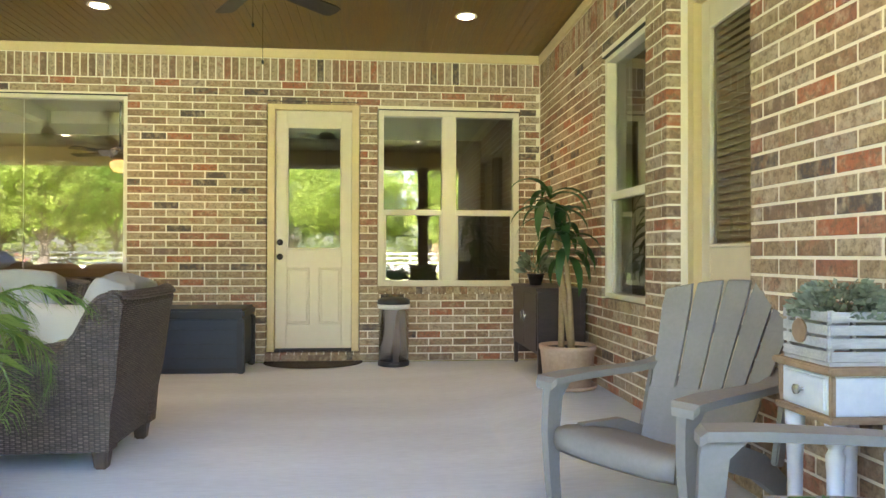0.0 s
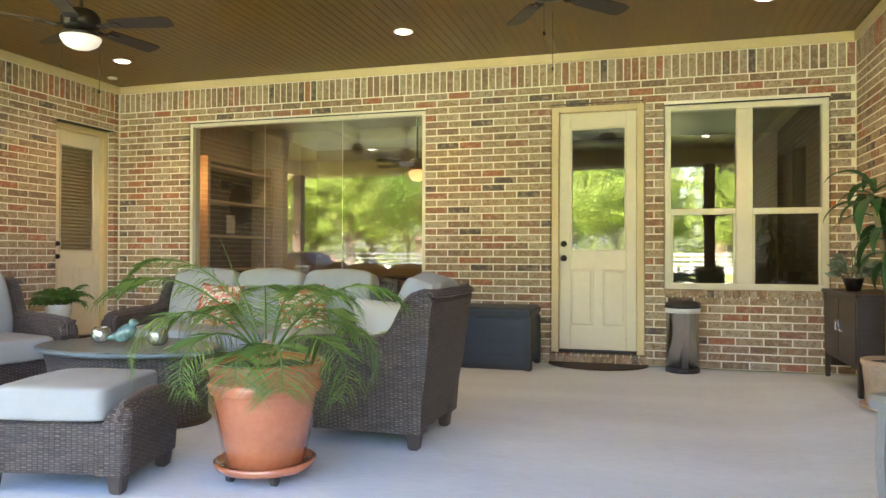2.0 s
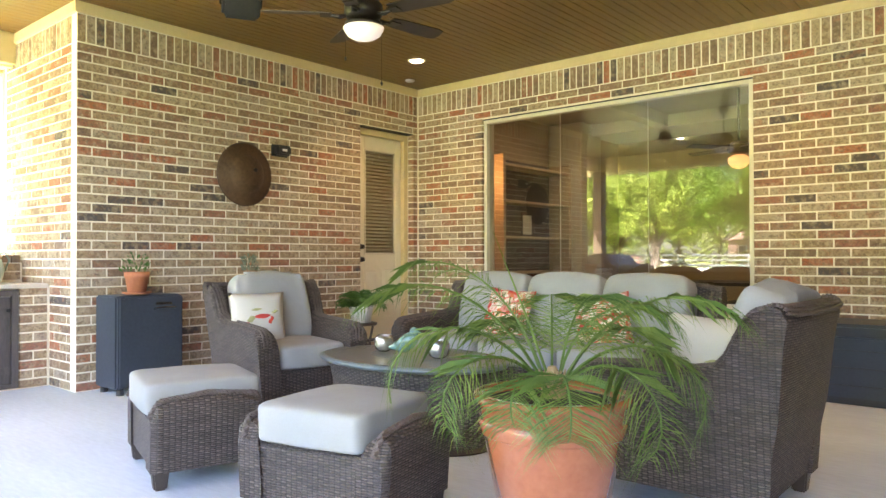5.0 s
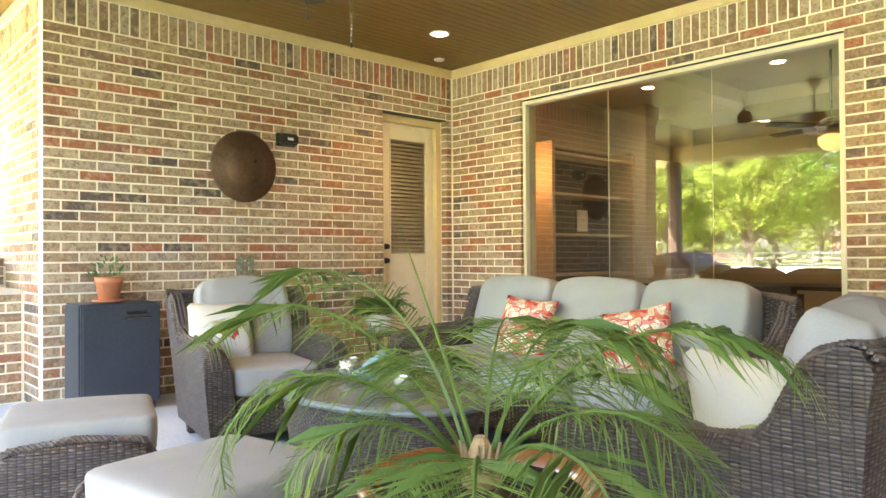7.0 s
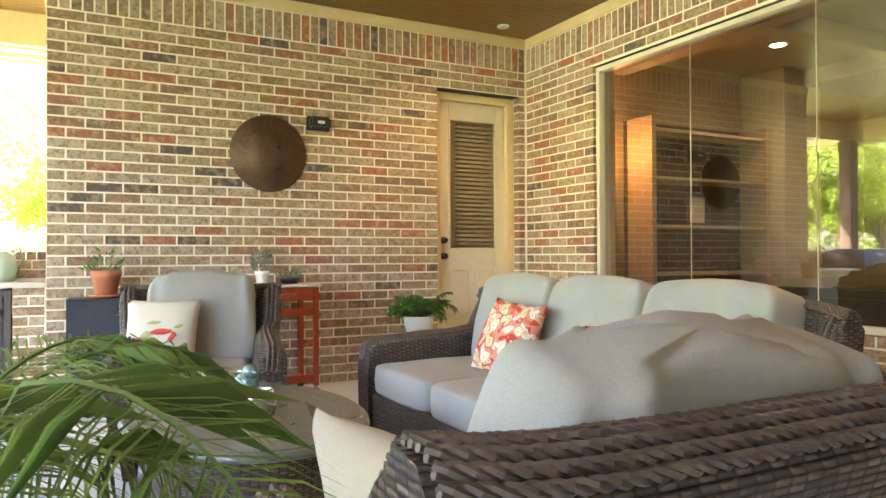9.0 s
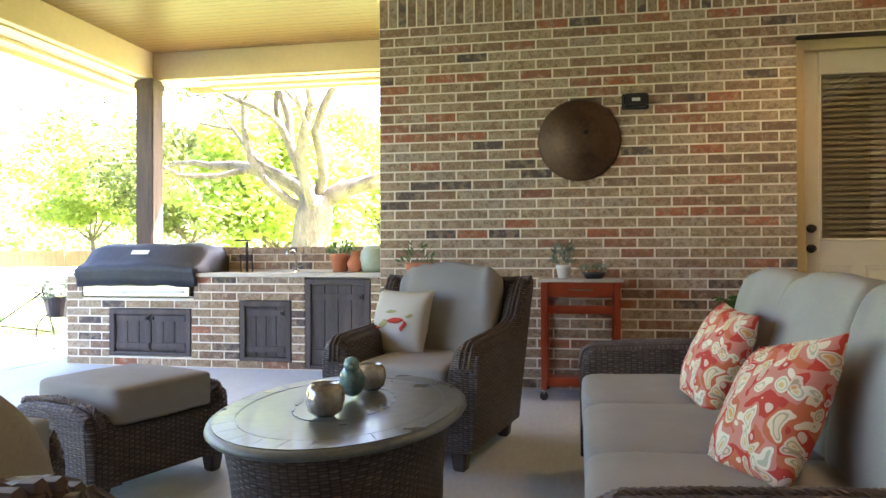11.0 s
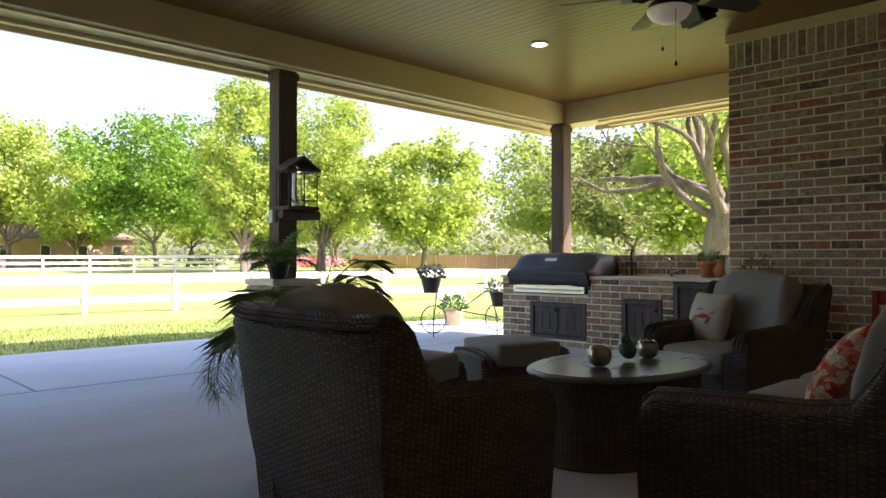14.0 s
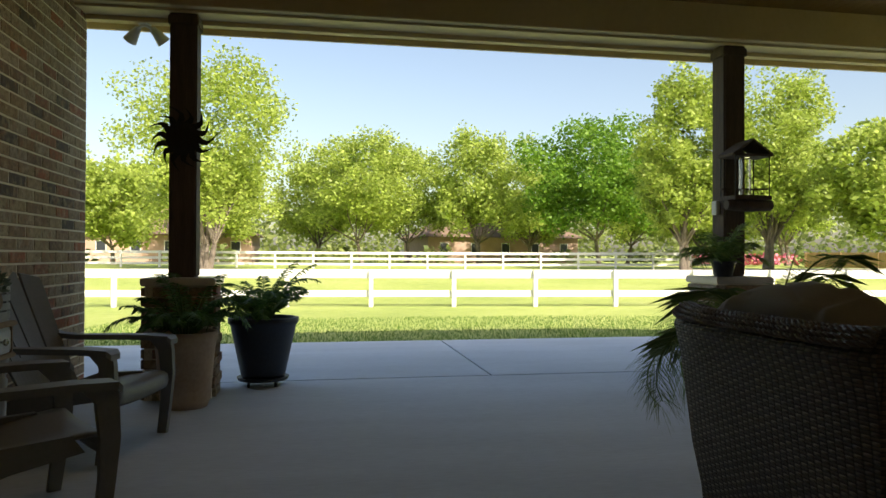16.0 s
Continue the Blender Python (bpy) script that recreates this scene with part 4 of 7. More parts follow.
def ottoman(x, y, rz):
    ob = thing("ottoman", x, y, 0, rz, "brown wicker ottoman with a grey cushion on top", "ottoman", "wicker ottomans")
    hw, hd = 0.37, 0.27
    for s in (-1, 1):
        secs = []
        for yy, zb, inset in ((-hd, 0.34, 0.02), (-hd + 0.03, 0.405, 0.0), (-hd + 0.12, 0.43, 0.0), (0, 0.435, 0.0), (hd - 0.12, 0.43, 0.0), (hd - 0.03, 0.405, 0.0), (hd, 0.34, 0.02)):
            secs.append([(px + s * (hw - 0.06) - s * inset + s * 0.02 * (pz - 0.1) / 0.3, py, pz) for px, py, pz in rounded(0.12, yy, 0.09, zb, 0.05)])
        uv_metres(part("side", loft(secs), M_WICK, ob))
        xe = s * (hw + 0.0)
        part("braided_edge", braid([(xe - s * 0.045, -hd - 0.002, 0.345), (xe - s * 0.03, -hd + 0.04, 0.42), (xe - s * 0.03, 0, 0.445), (xe - s * 0.03, hd - 0.04, 0.42), (xe - s * 0.05, hd + 0.002, 0.345)], 0.008, 0.055), M_STRAND, ob)
    uv_metres(part("body", span(-hw + 0.10, hw - 0.10, -hd + 0.012, hd - 0.012, 0.09, 0.33, 0.01), M_WICK, ob))
    part("cushion", puff(0, 0, 0.415, 2 * hw - 0.20, 2 * hd + 0.03, 0.165, 0.19, 20, crown=0.015), M_CUSH, ob, "pale grey canvas cushion", smooth=True)
    for sx in (-1, 1):
        for sy in (-1, 1):
            part("leg", box(sx * (hw - 0.06), sy * (hd - 0.05), 0.048, 0.08, 0.08, 0.096, 0.008, taper=0.72), M_FOOT, ob, "dark tapered foot")
    return ob


ottoman(-2.82, 2.86, 12)
ottoman(-3.95, 2.80, -18)


def coffee_table(x, y):
    ob = thing("coffee_table", x, y, 0, 0, "oval patio table with slate tile top and wicker base", "table")
    part("tabletop", lathe([(0.62, 0), (0.665, 0.008), (0.678, 0.02), (0.672, 0.032), (0.652, 0.036)], 64, 0, 0, 0.455, 1, 0.65), M_TABLERIM, ob, "pewter coloured rounded rim", smooth=True)
    n = 28
    for k in range(n):                       # ring of curved tiles and a lozenge of tiles in the middle
        a0, a1 = 2 * math.pi * (k + 0.008) / n, 2 * math.pi * (k + 0.992) / n
        bm = bmesh.new()
        pts = [(r * math.cos(a), 0.65 * r * math.sin(a)) for r, a in ((0.545, a0), (0.645, a0), (0.645, (a0 + a1) / 2), (0.645, a1), (0.545, a1), (0.545, (a0 + a1) / 2))]
        lo, hi = [bm.verts.new((px, py, 0.489)) for px, py in pts], [bm.verts.new((px, py, 0.4945)) for px, py in pts]
        bm.faces.new(hi)
        for i in range(6):
            bm.faces.new((lo[i], lo[(i + 1) % 6], hi[(i + 1) % 6], hi[i]))
        part("tile", bm, M_TABLE, ob)
    part("inlay", lathe([(0.54, 0), (0.54, 0.0045), (0.53, 0.005)], 56, 0, 0, 0.489, 1, 0.65), M_TABLE, ob)
    for k in range(18):
        a0 = 2 * math.pi * k / 18
        part("inlay_tile", box(0.30 * math.cos(a0), 0.17 * math.sin(a0), 0.4955, 0.055, 0.010, 0.002, rot=(0, 0, math.degrees(math.atan2(0.17 * math.cos(a0), -0.30 * math.sin(a0))))), M_TABLERIM, ob)
    secs = []
    for zz, r in ((0.03, 0.575), (0.10, 0.57), (0.22, 0.575), (0.34, 0.595), (0.43, 0.62), (0.454, 0.63)):
        secs.append([(r * math.cos(a), 0.61 * r * math.sin(a), zz) for a in (2 * math.pi * k / 48 for k in range(48))])
    uv_metres(part("base", loft(secs), M_WICK, ob, "flared woven pedestal"))
    part("foot_ring", lathe([(0.585, 0), (0.595, 0.012), (0.575, 0.03)], 48, 0, 0, 0, 1, 0.64), M_FOOT, ob)
    return ob


coffee_table(-3.51, 4.01)


def vase(x, y, r, label):
    ob = thing("candle_holder", x, y, 0.4985, 0, label, "candle holder", "silver votive bowls")
    part("bowl", lathe([(0.5 * r, 0), (0.85 * r, 0.25 * r), (r, 0.8 * r), (0.92 * r, 1.35 * r), (0.72 * r, 1.62 * r), (0.66 * r, 1.62 * r), (0.85 * r, 1.3 * r), (0.9 * r, 0.8 * r), (0.7 * r, 0.3 * r), (0.2 * r, 0.15 * r)], 28), M_SILVER, ob, smooth=True)
    return ob


vase(-3.28, 4.01, 0.068, "round crackled silver glass votive bowl")
vase(-3.76, 4.03, 0.064, "round crackled silver glass votive bowl")
bird = bmesh.new()
bmesh.ops.create_uvsphere(bird, u_segments=20, v_segments=12, radius=1)
for v in bird.verts:
    c = v.co.copy()
    v.co = Vector((c.x * 0.075, c.y * 0.052, c.z * 0.060 + 0.072 + 0.028 * c.x))
own = bmesh.new()
bmesh.ops.create_uvsphere(own, u_segments=16, v_segments=10, radius=0.030)
own.transform(Matrix.Translation((0.052, 0, 0.140)))
join(bird, own)
tube([(0.075, 0, 0.142), (0.103, 0, 0.136)], [0.011, 0.002], 8, bird)
tube([(-0.05, 0, 0.055), (-0.125, 0, 0.032)], [0.034, 0.012], 8, bird)
b_ob = mesh_ob("bird_ornament", bird, M_TEAL, smooth=True)
b_ob.matrix_basis = pose(-3.55, 4.02, 0.4985, 0, 0, 15)
tagged(b_ob, "teal glazed ceramic bird on the table", "ornament")


def pillow(name, x, y, z, rot, size, material, label, motif=False, square=True):
    own = bmesh.new()
    bmesh.ops.create_grid(own, x_segments=16, y_segments=16, size=0.5)
    own2 = own.copy()
    for k, b in ((1, own), (-1, own2)):
        for v in b.verts:
            u, w = v.co.x * 2, v.co.y * 2
            th = 0.075 * (max(0, 1 - abs(u) ** 2.6) * max(0, 1 - abs(w) ** 2.6)) ** 0.55
            pull = 1 - 0.07 * (1 - abs(u) ** 2) * abs(w) ** 3 - 0.07 * (1 - abs(w) ** 2) * abs(u) ** 3
            v.co = Vector((u * size / 2 * pull, k * -th - 0.0003 * k + 0.004 * noise.noise(v.co * 8), w * size / 2 * pull * (1 if square else 0.72)))
    join(own, own2)
    bmesh.ops.remove_doubles(own, verts=own.verts[:], dist=0.001)
    bmesh.ops.recalc_face_normals(own, faces=own.faces[:])
    ob = thing(name, 0, 0, 0, 0, label, "pillow")
    ob.matrix_basis = pose(x, y, z, *rot)
    part("cover", own, material, ob, smooth=True)
    if motif:
        for k, (px, pz, w, h, m) in enumerate(((0.02, 0.0, 0.11, 0.035, M_PRINTRED), (-0.06, -0.02, 0.05, 0.05, M_PRINTGREEN), (0.08, -0.03, 0.03, 0.06, M_PRINTRED), (-0.02, 0.05, 0.07, 0.02, M_PRINTGREEN), (-0.10, -0.05, 0.05, 0.02, M_PRINTRED), (0.11, 0.03, 0.04, 0.025, M_PRINTGREEN))):
            d = bmesh.new()
            bmesh.ops.create_uvsphere(d, u_segments=12, v_segments=6, radius=1)
            for v in d.verts:
                v.co = Vector((px + v.co.x * w / 2 + 0.01 * math.sin(v.co.z * 3), -0.079 + v.co.y * 0.005, pz + v.co.z * h / 2))
            part("print", d, m, ob)
    return ob


pillow("throw_pillow", -3.73, 5.36, 0.665, (-24, 4, 6), 0.40, M_PAISLEY, "red and cream paisley print square pillow on the sofa")
pillow("throw_pillow", -2.90, 5.34, 0.645, (-30, -12, 16), 0.41, M_PAISLEY, "red and cream paisley print pillow leaning on the sofa")
pillow("throw_pillow", -4.90, 3.87, 0.655, (-18, 0, 66), 0.40, M_CREAM, "cream linen pillow printed with a red bird", True)
pillow("throw_pillow", -1.55, 3.84, 0.65, (24, 3, 10), 0.45, M_CREAM, "cream linen pillow printed with a red bird", True)


# ---- plants ----
def frond(bm, base, heading, length, rise, droop, leaflets, leaf, width, rng, lean=(0.4, 0.75)):
    """One feather leaf: a bowed rib with narrow leaflets on both sides."""
    rib, p = [], Vector(base)
    ang = rise
    n = 12
    h = Vector((math.cos(heading), math.sin(heading), 0))
    for k in range(n + 1):
        rib.append(p.copy())
        p = p + (h * math.cos(ang) + Vector((0, 0, math.sin(ang)))) * (length / n)
        ang -= droop / n * (0.4 + 1.3 * k / n)
    tube(rib, [0.006 * (1 - 0.8 * k / n) + 0.0012 for k in range(n + 1)], 4, bm, caps=False)
    side = Vector((-h.y, h.x, 0))
    for k in range(leaflets):
        f = 0.24 + 0.76 * k / leaflets
        i = min(int(f * n), n - 1)
        q = rib[i].lerp(rib[i + 1], f * n - i)
        t = (rib[i + 1] - rib[i]).normalized()
        ll = leaf * (0.45 + 0.75 * math.sin(math.pi * min(1, 0.12 + 0.80 * f)))
        for s in (-1, 1):
            d = (side * s * rng.uniform(0.75, 1.0) + t * rng.uniform(*lean) + Vector((0, 0, rng.uniform(-0.15, 0.25)))).normalized()
            ll *= rng.uniform(0.85, 1.12)
            a, b = q, q + d * ll * 0.5 + Vector((0, 0, -0.06 * ll))
            c = q + d * ll + Vector((0, 0, -rng.uniform(0.22, 0.55) * ll))
            w = (t * width).copy()
            v = [bm.verts.new(x) for x in (a - w * 0.3, a + w * 0.3, b + w * 0.5, c, b - w * 0.5)]
            bm.faces.new(v)


def planter_profile(r0, r1, h, rim=0.0):
    """A pot that widens to a banded rim, with a hollow top."""
    return [(r0 * 0.96, 0), (r0, 0.006), (r0 + (r1 - r0) * 0.68, h * 0.70), (r0 + (r1 - r0) * 0.685, h * 0.705), (r1 * 0.955, h * 0.71), (r1 * 0.962, h * 0.716), (r1 * 0.97, h * 0.79), (r1 * 0.965, h * 0.80), (r1 * 0.945, h * 0.81), (r1 * 0.95, h * 0.82),
            (r1 * 1.0, h * 0.93), (r1 * 1.025, h * 0.95), (r1 * 1.03, h * 0.975), (r1 * 1.01, h * 0.995), (r1 * 0.98, h),
            (r1 * 0.90, h), (r1 * 0.86, h * 0.93), (r1 * 0.84, h * 0.90)]


def potted_palm(x, y):
    rng = random.Random(11)
    ob = thing("potted_palm", x, y, 0, 0, "feathery palm in a glazed terracotta pot on a wheeled saucer", "potted plant")
    part("pot", lathe([(r, z + 0.085) for r, z in planter_profile(0.20, 0.295, 0.50)], 48), M_TERRA, ob, "glossy orange terracotta pot", smooth=True)
    part("soil", lathe([(0.25, 0), (0.25, 0.02), (0.10, 0.035)], 32, 0, 0, 0.53), M_SOIL, ob, smooth=True)
    part("saucer", lathe([(0.19, 0.055), (0.235, 0.06), (0.25, 0.095), (0.235, 0.10), (0.22, 0.08), (0.12, 0.08)], 40), M_TERRA, ob, "terracotta coloured rolling saucer", smooth=True)
    for k in range(4):
        a = math.pi / 4 + k * math.pi / 2
        part("caster", tube([(0.17 * math.cos(a) - 0.012, 0.17 * math.sin(a), 0.028), (0.17 * math.cos(a) + 0.012, 0.17 * math.sin(a), 0.028)], 0.028, 14), M_BLACK, ob, "black wheel")
    for head, length, rise, droop in ((36, 0.90, 1.05, 2.2), (64, 0.62, 1.05, 2.6), (208, 0.98, 1.05, 2.1), (228, 0.86, 0.95, 3.1), (246, 0.70, 0.80, 3.6), (196, 0.84, 1.25, 1.7),
                                      (12, 0.80, 0.85, 3.3), (-12, 0.72, 0.70, 3.5), (-48, 0.52, 0.70, 3.8), (-85, 0.46, 0.75, 3.9), (122, 0.52, 1.3, 1.5), (165, 0.55, 1.2, 2.4), (92, 0.62, 1.3, 2.0), (28, 0.66, 1.35, 2.6)):
        bm = bmesh.new()
        a = radians(head)
        r = rng.uniform(0.01, 0.05)
        frond(bm, (r * math.cos(a), r * math.sin(a), 0.60), a, length, rise, droop, 64, 0.20, 0.0042, rng, (0.30, 0.60))
        part("frond", bm, M_PALM, ob)
    part("trunk", tube([(0, 0, 0.53), (0.005, 0, 0.58), (0, 0.006, 0.63), (0, 0, 0.68)], [0.045, 0.05, 0.04, 0.015], 10), M_STEM, ob, "short fibrous brown stem")
    bm = tube([(0, 0, 0.60), (-0.10, -0.02, 0.86), (-0.24, -0.05, 1.20)], [0.006, 0.005, 0.001], 5)
    part("spear", bm, M_PALM, ob)
    for k in range(7):
        a = rng.uniform(0, 6.28)
        part("stem", tube([(0.02 * math.cos(a), 0.02 * math.sin(a), 0.53), (0.035 * math.cos(a), 0.035 * math.sin(a), 0.60), (0.05 * math.cos(a), 0.05 * math.sin(a), 0.67)], [0.012, 0.009, 0.003], 6), M_STEM, ob)
    return ob


potted_palm(-1.95, 3.13)


def bushy(bm, x, y, z, r, h, n, leaf, rng, up=0.5, narrow=0.4):
    """A mound of many small leaves on no trunk."""
    for _ in range(n):
        a, e, q = rng.uniform(0, 6.283), rng.uniform(-0.2, 1.0), rng.uniform(0.25, 1.0) ** 0.5
        p = Vector((x + r * q * math.cos(a) * math.cos(e * 1.2), y + r * q * math.sin(a) * math.cos(e * 1.2), z + h * (0.15 + 0.85 * q * max(0, math.sin(e * 1.4)))))
        d = Vector((math.cos(a), math.sin(a), up + rng.uniform(-0.7, 0.5))).normalized()
        s = d.cross(Vector((rng.uniform(-1, 1), rng.uniform(-1, 1), rng.uniform(-1, 1)))).normalized()
        l = leaf * rng.uniform(0.6, 1.3)
        bm.faces.new([bm.verts.new(c) for c in (p, p + d * l * 0.5 + s * l * narrow * 0.5, p + d * l, p + d * l * 0.5 - s * l * narrow * 0.5)])
    return bm


def fern_pot(name, x, y, profile, material, ztop, label, seed, reach=0.38, mat_leaf=None, z0=0.0):
    rng = random.Random(seed)
    ob = thing(name, x, y, z0, 0, label, "potted plant")
    part("pot", lathe(profile, 40), material, ob, smooth=True)
    part("soil", lathe([(profile[-1][0] * 1.02, 0), (profile[-1][0] * 1.02, 0.02), (0.02, 0.03)], 24, 0, 0, ztop - 0.05), M_SOIL, ob)
    for k in range(26):
        bm = bmesh.new()
        a = 2 * math.pi * k * 0.381966
        frond(bm, (0.05 * math.cos(a), 0.05 * math.sin(a), ztop - 0.04), a, reach * rng.uniform(0.7, 1.25), rng.uniform(0.75, 1.45), rng.uniform(1.0, 2.4), 24, 0.085, 0.014, rng)
        part("frond", bm, mat_leaf or M_FERN, ob)
    return ob


fern_pot("fern_planter", 0.86, 0.64, [(0.15, 0), (0.17, 0.05), (0.205, 0.45), (0.22, 0.47), (0.22, 0.53), (0.19, 0.53), (0.185, 0.49)], M_CLAY, 0.53, "bushy fern in a tall tan clay planter", 21, 0.50)
dark_pot = fern_pot("fern_planter", 0.38, -0.13, [(0.17, 0.075), (0.18, 0.10), (0.265, 0.50), (0.285, 0.52), (0.285, 0.56), (0.255, 0.56), (0.25, 0.52)], M_NAVY, 0.56, "leafy green plant in a dark pot on a wheeled tray", 22, 0.52)
part("tray", lathe([(0.17, 0.045), (0.20, 0.05), (0.21, 0.075), (0.19, 0.075), (0.12, 0.06)], 32), M_BLACK, dark_pot, "black rolling tray")
for k in range(4):
    a = math.pi / 4 + k * math.pi / 2
    part("caster", tube([(0.15 * math.cos(a) - 0.01, 0.15 * math.sin(a), 0.023), (0.15 * math.cos(a) + 0.01, 0.15 * math.sin(a), 0.023)], 0.023, 12), M_BLACK, dark_pot)


def corn_plant(x, y):
    rng = random.Random(5)
    z = floor_height(x, y)
    ob = thing("corn_plant", x, y, z, 0, "tall cane corn plant in a pale clay pot", "potted plant")
    part("saucer", lathe([(0.17, 0), (0.215, 0.01), (0.225, 0.035), (0.205, 0.035), (0.19, 0.018), (0.1, 0.018)], 36), M_CLAY, ob, smooth=True)
    part("pot", lathe([(0.165, 0.02), (0.18, 0.03), (0.205, 0.29), (0.215, 0.30), (0.215, 0.33), (0.19, 0.33), (0.185, 0.30)], 40), M_CLAY, ob, "pale clay pot", smooth=True)
    part("soil", lathe([(0.187, 0), (0.187, 0.01), (0.05, 0.015)], 24, 0, 0, 0.295), M_SOIL, ob)
    canes = [((0.03, 0.0), (-0.13, 0.02, 1.36)), ((-0.04, 0.03), (-0.05, 0.05, 1.18)), ((0.02, -0.05), (-0.02, -0.02, 1.02))]
    for (bx, by), tip in canes:
        part("cane", tube([(bx, by, 0.28), ((bx + tip[0]) / 2 + 0.01, (by + tip[1]) / 2, (0.28 + tip[2]) / 2), tip], [0.024, 0.021, 0.017], 10), M_STEM, ob, "bare ringed tan cane", smooth=True)
        for k in range(15):
            a, ll = k * 2.4 + rng.uniform(-0.3, 0.3), rng.uniform(0.28, 0.44)
            rise = rng.uniform(0.2, 1.35) if k > 8 else rng.uniform(-0.2, 0.7)
            bm, p, ang = bmesh.new(), Vector(tip) + Vector((0, 0, -0.05 + 0.012 * k)), rise
            h, s = Vector((math.cos(a), math.sin(a), 0)), Vector((-math.sin(a), math.cos(a), 0))
            left, right = [], []
            for i in range(8):
                wd = 0.034 * math.sin(math.pi * min(1, 0.12 + 0.88 * i / 7)) + 0.001
                left.append(bm.verts.new(p + s * wd + Vector((0, 0, 0.3 * wd))))
                right.append((bm.verts.new(p), bm.verts.new(p - s * wd + Vector((0, 0, 0.3 * wd)))))
                p = p + (h * math.cos(ang) + Vector((0, 0, math.sin(ang)))) * ll / 7
                ang -= 0.30
            for i in range(7):
                bm.faces.new((left[i], right[i][0], right[i + 1][0], left[i + 1]))
                bm.faces.new((right[i][0], right[i][1], right[i + 1][1], right[i + 1][0]))
            part("leaf", bm, M_DRAC, ob, smooth=True)
    return ob


corn_plant(1.44, 5.30)


# ---- resin garden chairs and side table by the east wall ----
def garden_chair(x, y, rz, label):
    z = floor_height(x, y)
    ob = thing("garden_chair", x, y, z, rz, label, "chair", "resin garden chairs")
    # moulded seat with a rolled front edge
    secs = []
    for yy, zz, w in ((-0.452, 0.285, 0.285), (-0.458, 0.315, 0.29), (-0.452, 0.348, 0.29), (-0.432, 0.366, 0.29), (-0.38, 0.370, 0.288), (-0.25, 0.355, 0.28), (-0.1, 0.32, 0.268), (0.05, 0.272, 0.255), (0.16, 0.235, 0.245)):
        top = [(w * (2 * i / 8 - 1), yy, zz + 0.012 * abs(2 * i / 8 - 1) ** 3) for i in range(9)]
        secs.append(top + [(px_, py_ + 0.014, pz_ - 0.016) for px_, py_, pz_ in top[::-1]])
    part("seat", loft(secs), M_RESIN, ob, smooth=True)
    # fan back: one shell below, five slats parted by slots above
    def back_point(u, f):
        half = 0.235 + 0.115 * f ** 1.2
        rise = 1 - 0.075 * u * u * f
        return Vector((u * half, 0.10 + 0.37 * f * rise - 0.07 * u * u, 0.22 + 0.76 * f * rise))
    def strip(u0, u1, f0, f1, n, name, tip=False):
        secs = []
        for j in range(7):
            f = f0 + (f1 - f0) * j / 6
            c = (u0 + u1) / 2
            k = 0.90 if tip and j == 6 else 1.0
            row = [back_point(c + (u0 + (u1 - u0) * i / n - c) * k, f) for i in range(n + 1)]
            secs.append(row + [p + Vector((0, 0.020, 0.008)) for p in row[::-1]])
        part(name, loft(secs), M_RESIN, ob, smooth=False)
    strip(-1, 1, 0.0, 0.36, 12, "back_shell")
    for k in range(5):
        strip(-1 + 0.4 * k + 0.022, -0.6 + 0.4 * k - 0.022, 0.361, 1.0, 4, "back_slat", True)
    part("back_rail", box(0, 0.415, 0.76, 0.56, 0.022, 0.05, 0.008, rot=(-25, 0, 0)), M_RESIN, ob)
    for s in (-1, 1):
        secs = []
        for yy, zz, w, dx in ((-0.47, 0.565, 0.045, 0), (-0.45, 0.585, 0.058, 0), (-0.30, 0.592, 0.060, 0), (-0.05, 0.590, 0.050, 0.0), (0.12, 0.588, 0.042, -0.006), (0.22, 0.60, 0.036, -0.03), (0.29, 0.63, 0.024, -0.055)):
            cx = s * (0.335 + dx)
            secs.append([(cx - w, yy, zz), (cx + w, yy, zz), (cx + w * 0.96, yy, zz - 0.03), (cx - w * 0.96, yy, zz - 0.03)])
        part("armrest", loft(secs), M_RESIN, ob)
        secs = []
        for zz, yy, w, d in ((0.0, -0.40, 0.034, 0.055), (0.20, -0.425, 0.036, 0.06), (0.36, -0.435, 0.038, 0.075), (0.50, -0.425, 0.038, 0.085), (0.575, -0.385, 0.040, 0.14)):
            cx = s * (0.325 + 0.02 * (0.6 - zz))
            secs.append([(cx - w / 2, yy - d / 2, zz), (cx + w / 2, yy - d / 2, zz), (cx + w / 2, yy + d / 2, zz), (cx - w / 2, yy + d / 2, zz)])
        part("front_leg", loft(secs), M_RESIN, ob)
        secs = []
        for zz, yy, d in ((0.0, 0.42, 0.06), (0.12, 0.30, 0.08), (0.24, 0.12, 0.10), (0.32, -0.10, 0.10), (0.345, -0.36, 0.07)):
            cx = s * 0.272
            secs.append([(cx - 0.018, yy, zz - d / 2 if zz > 0 else 0), (cx + 0.018, yy, zz - d / 2 if zz > 0 else 0), (cx + 0.018, yy + 0.05, zz + d / 2), (cx - 0.018, yy + 0.05, zz + d / 2)])
        part("rear_leg", loft(secs), M_RESIN, ob)
        part("arm_brace", box(s * 0.325, 0.24, 0.42, 0.03, 0.06, 0.36, 0.006, rot=(-16, 0, 0)), M_RESIN, ob)
    return ob


garden_chair(1.28, 2.93, -58, "taupe resin slat-back garden chair facing the patio")
garden_chair(1.33, 1.62, -104, "taupe resin slat-back garden chair beside the side table")


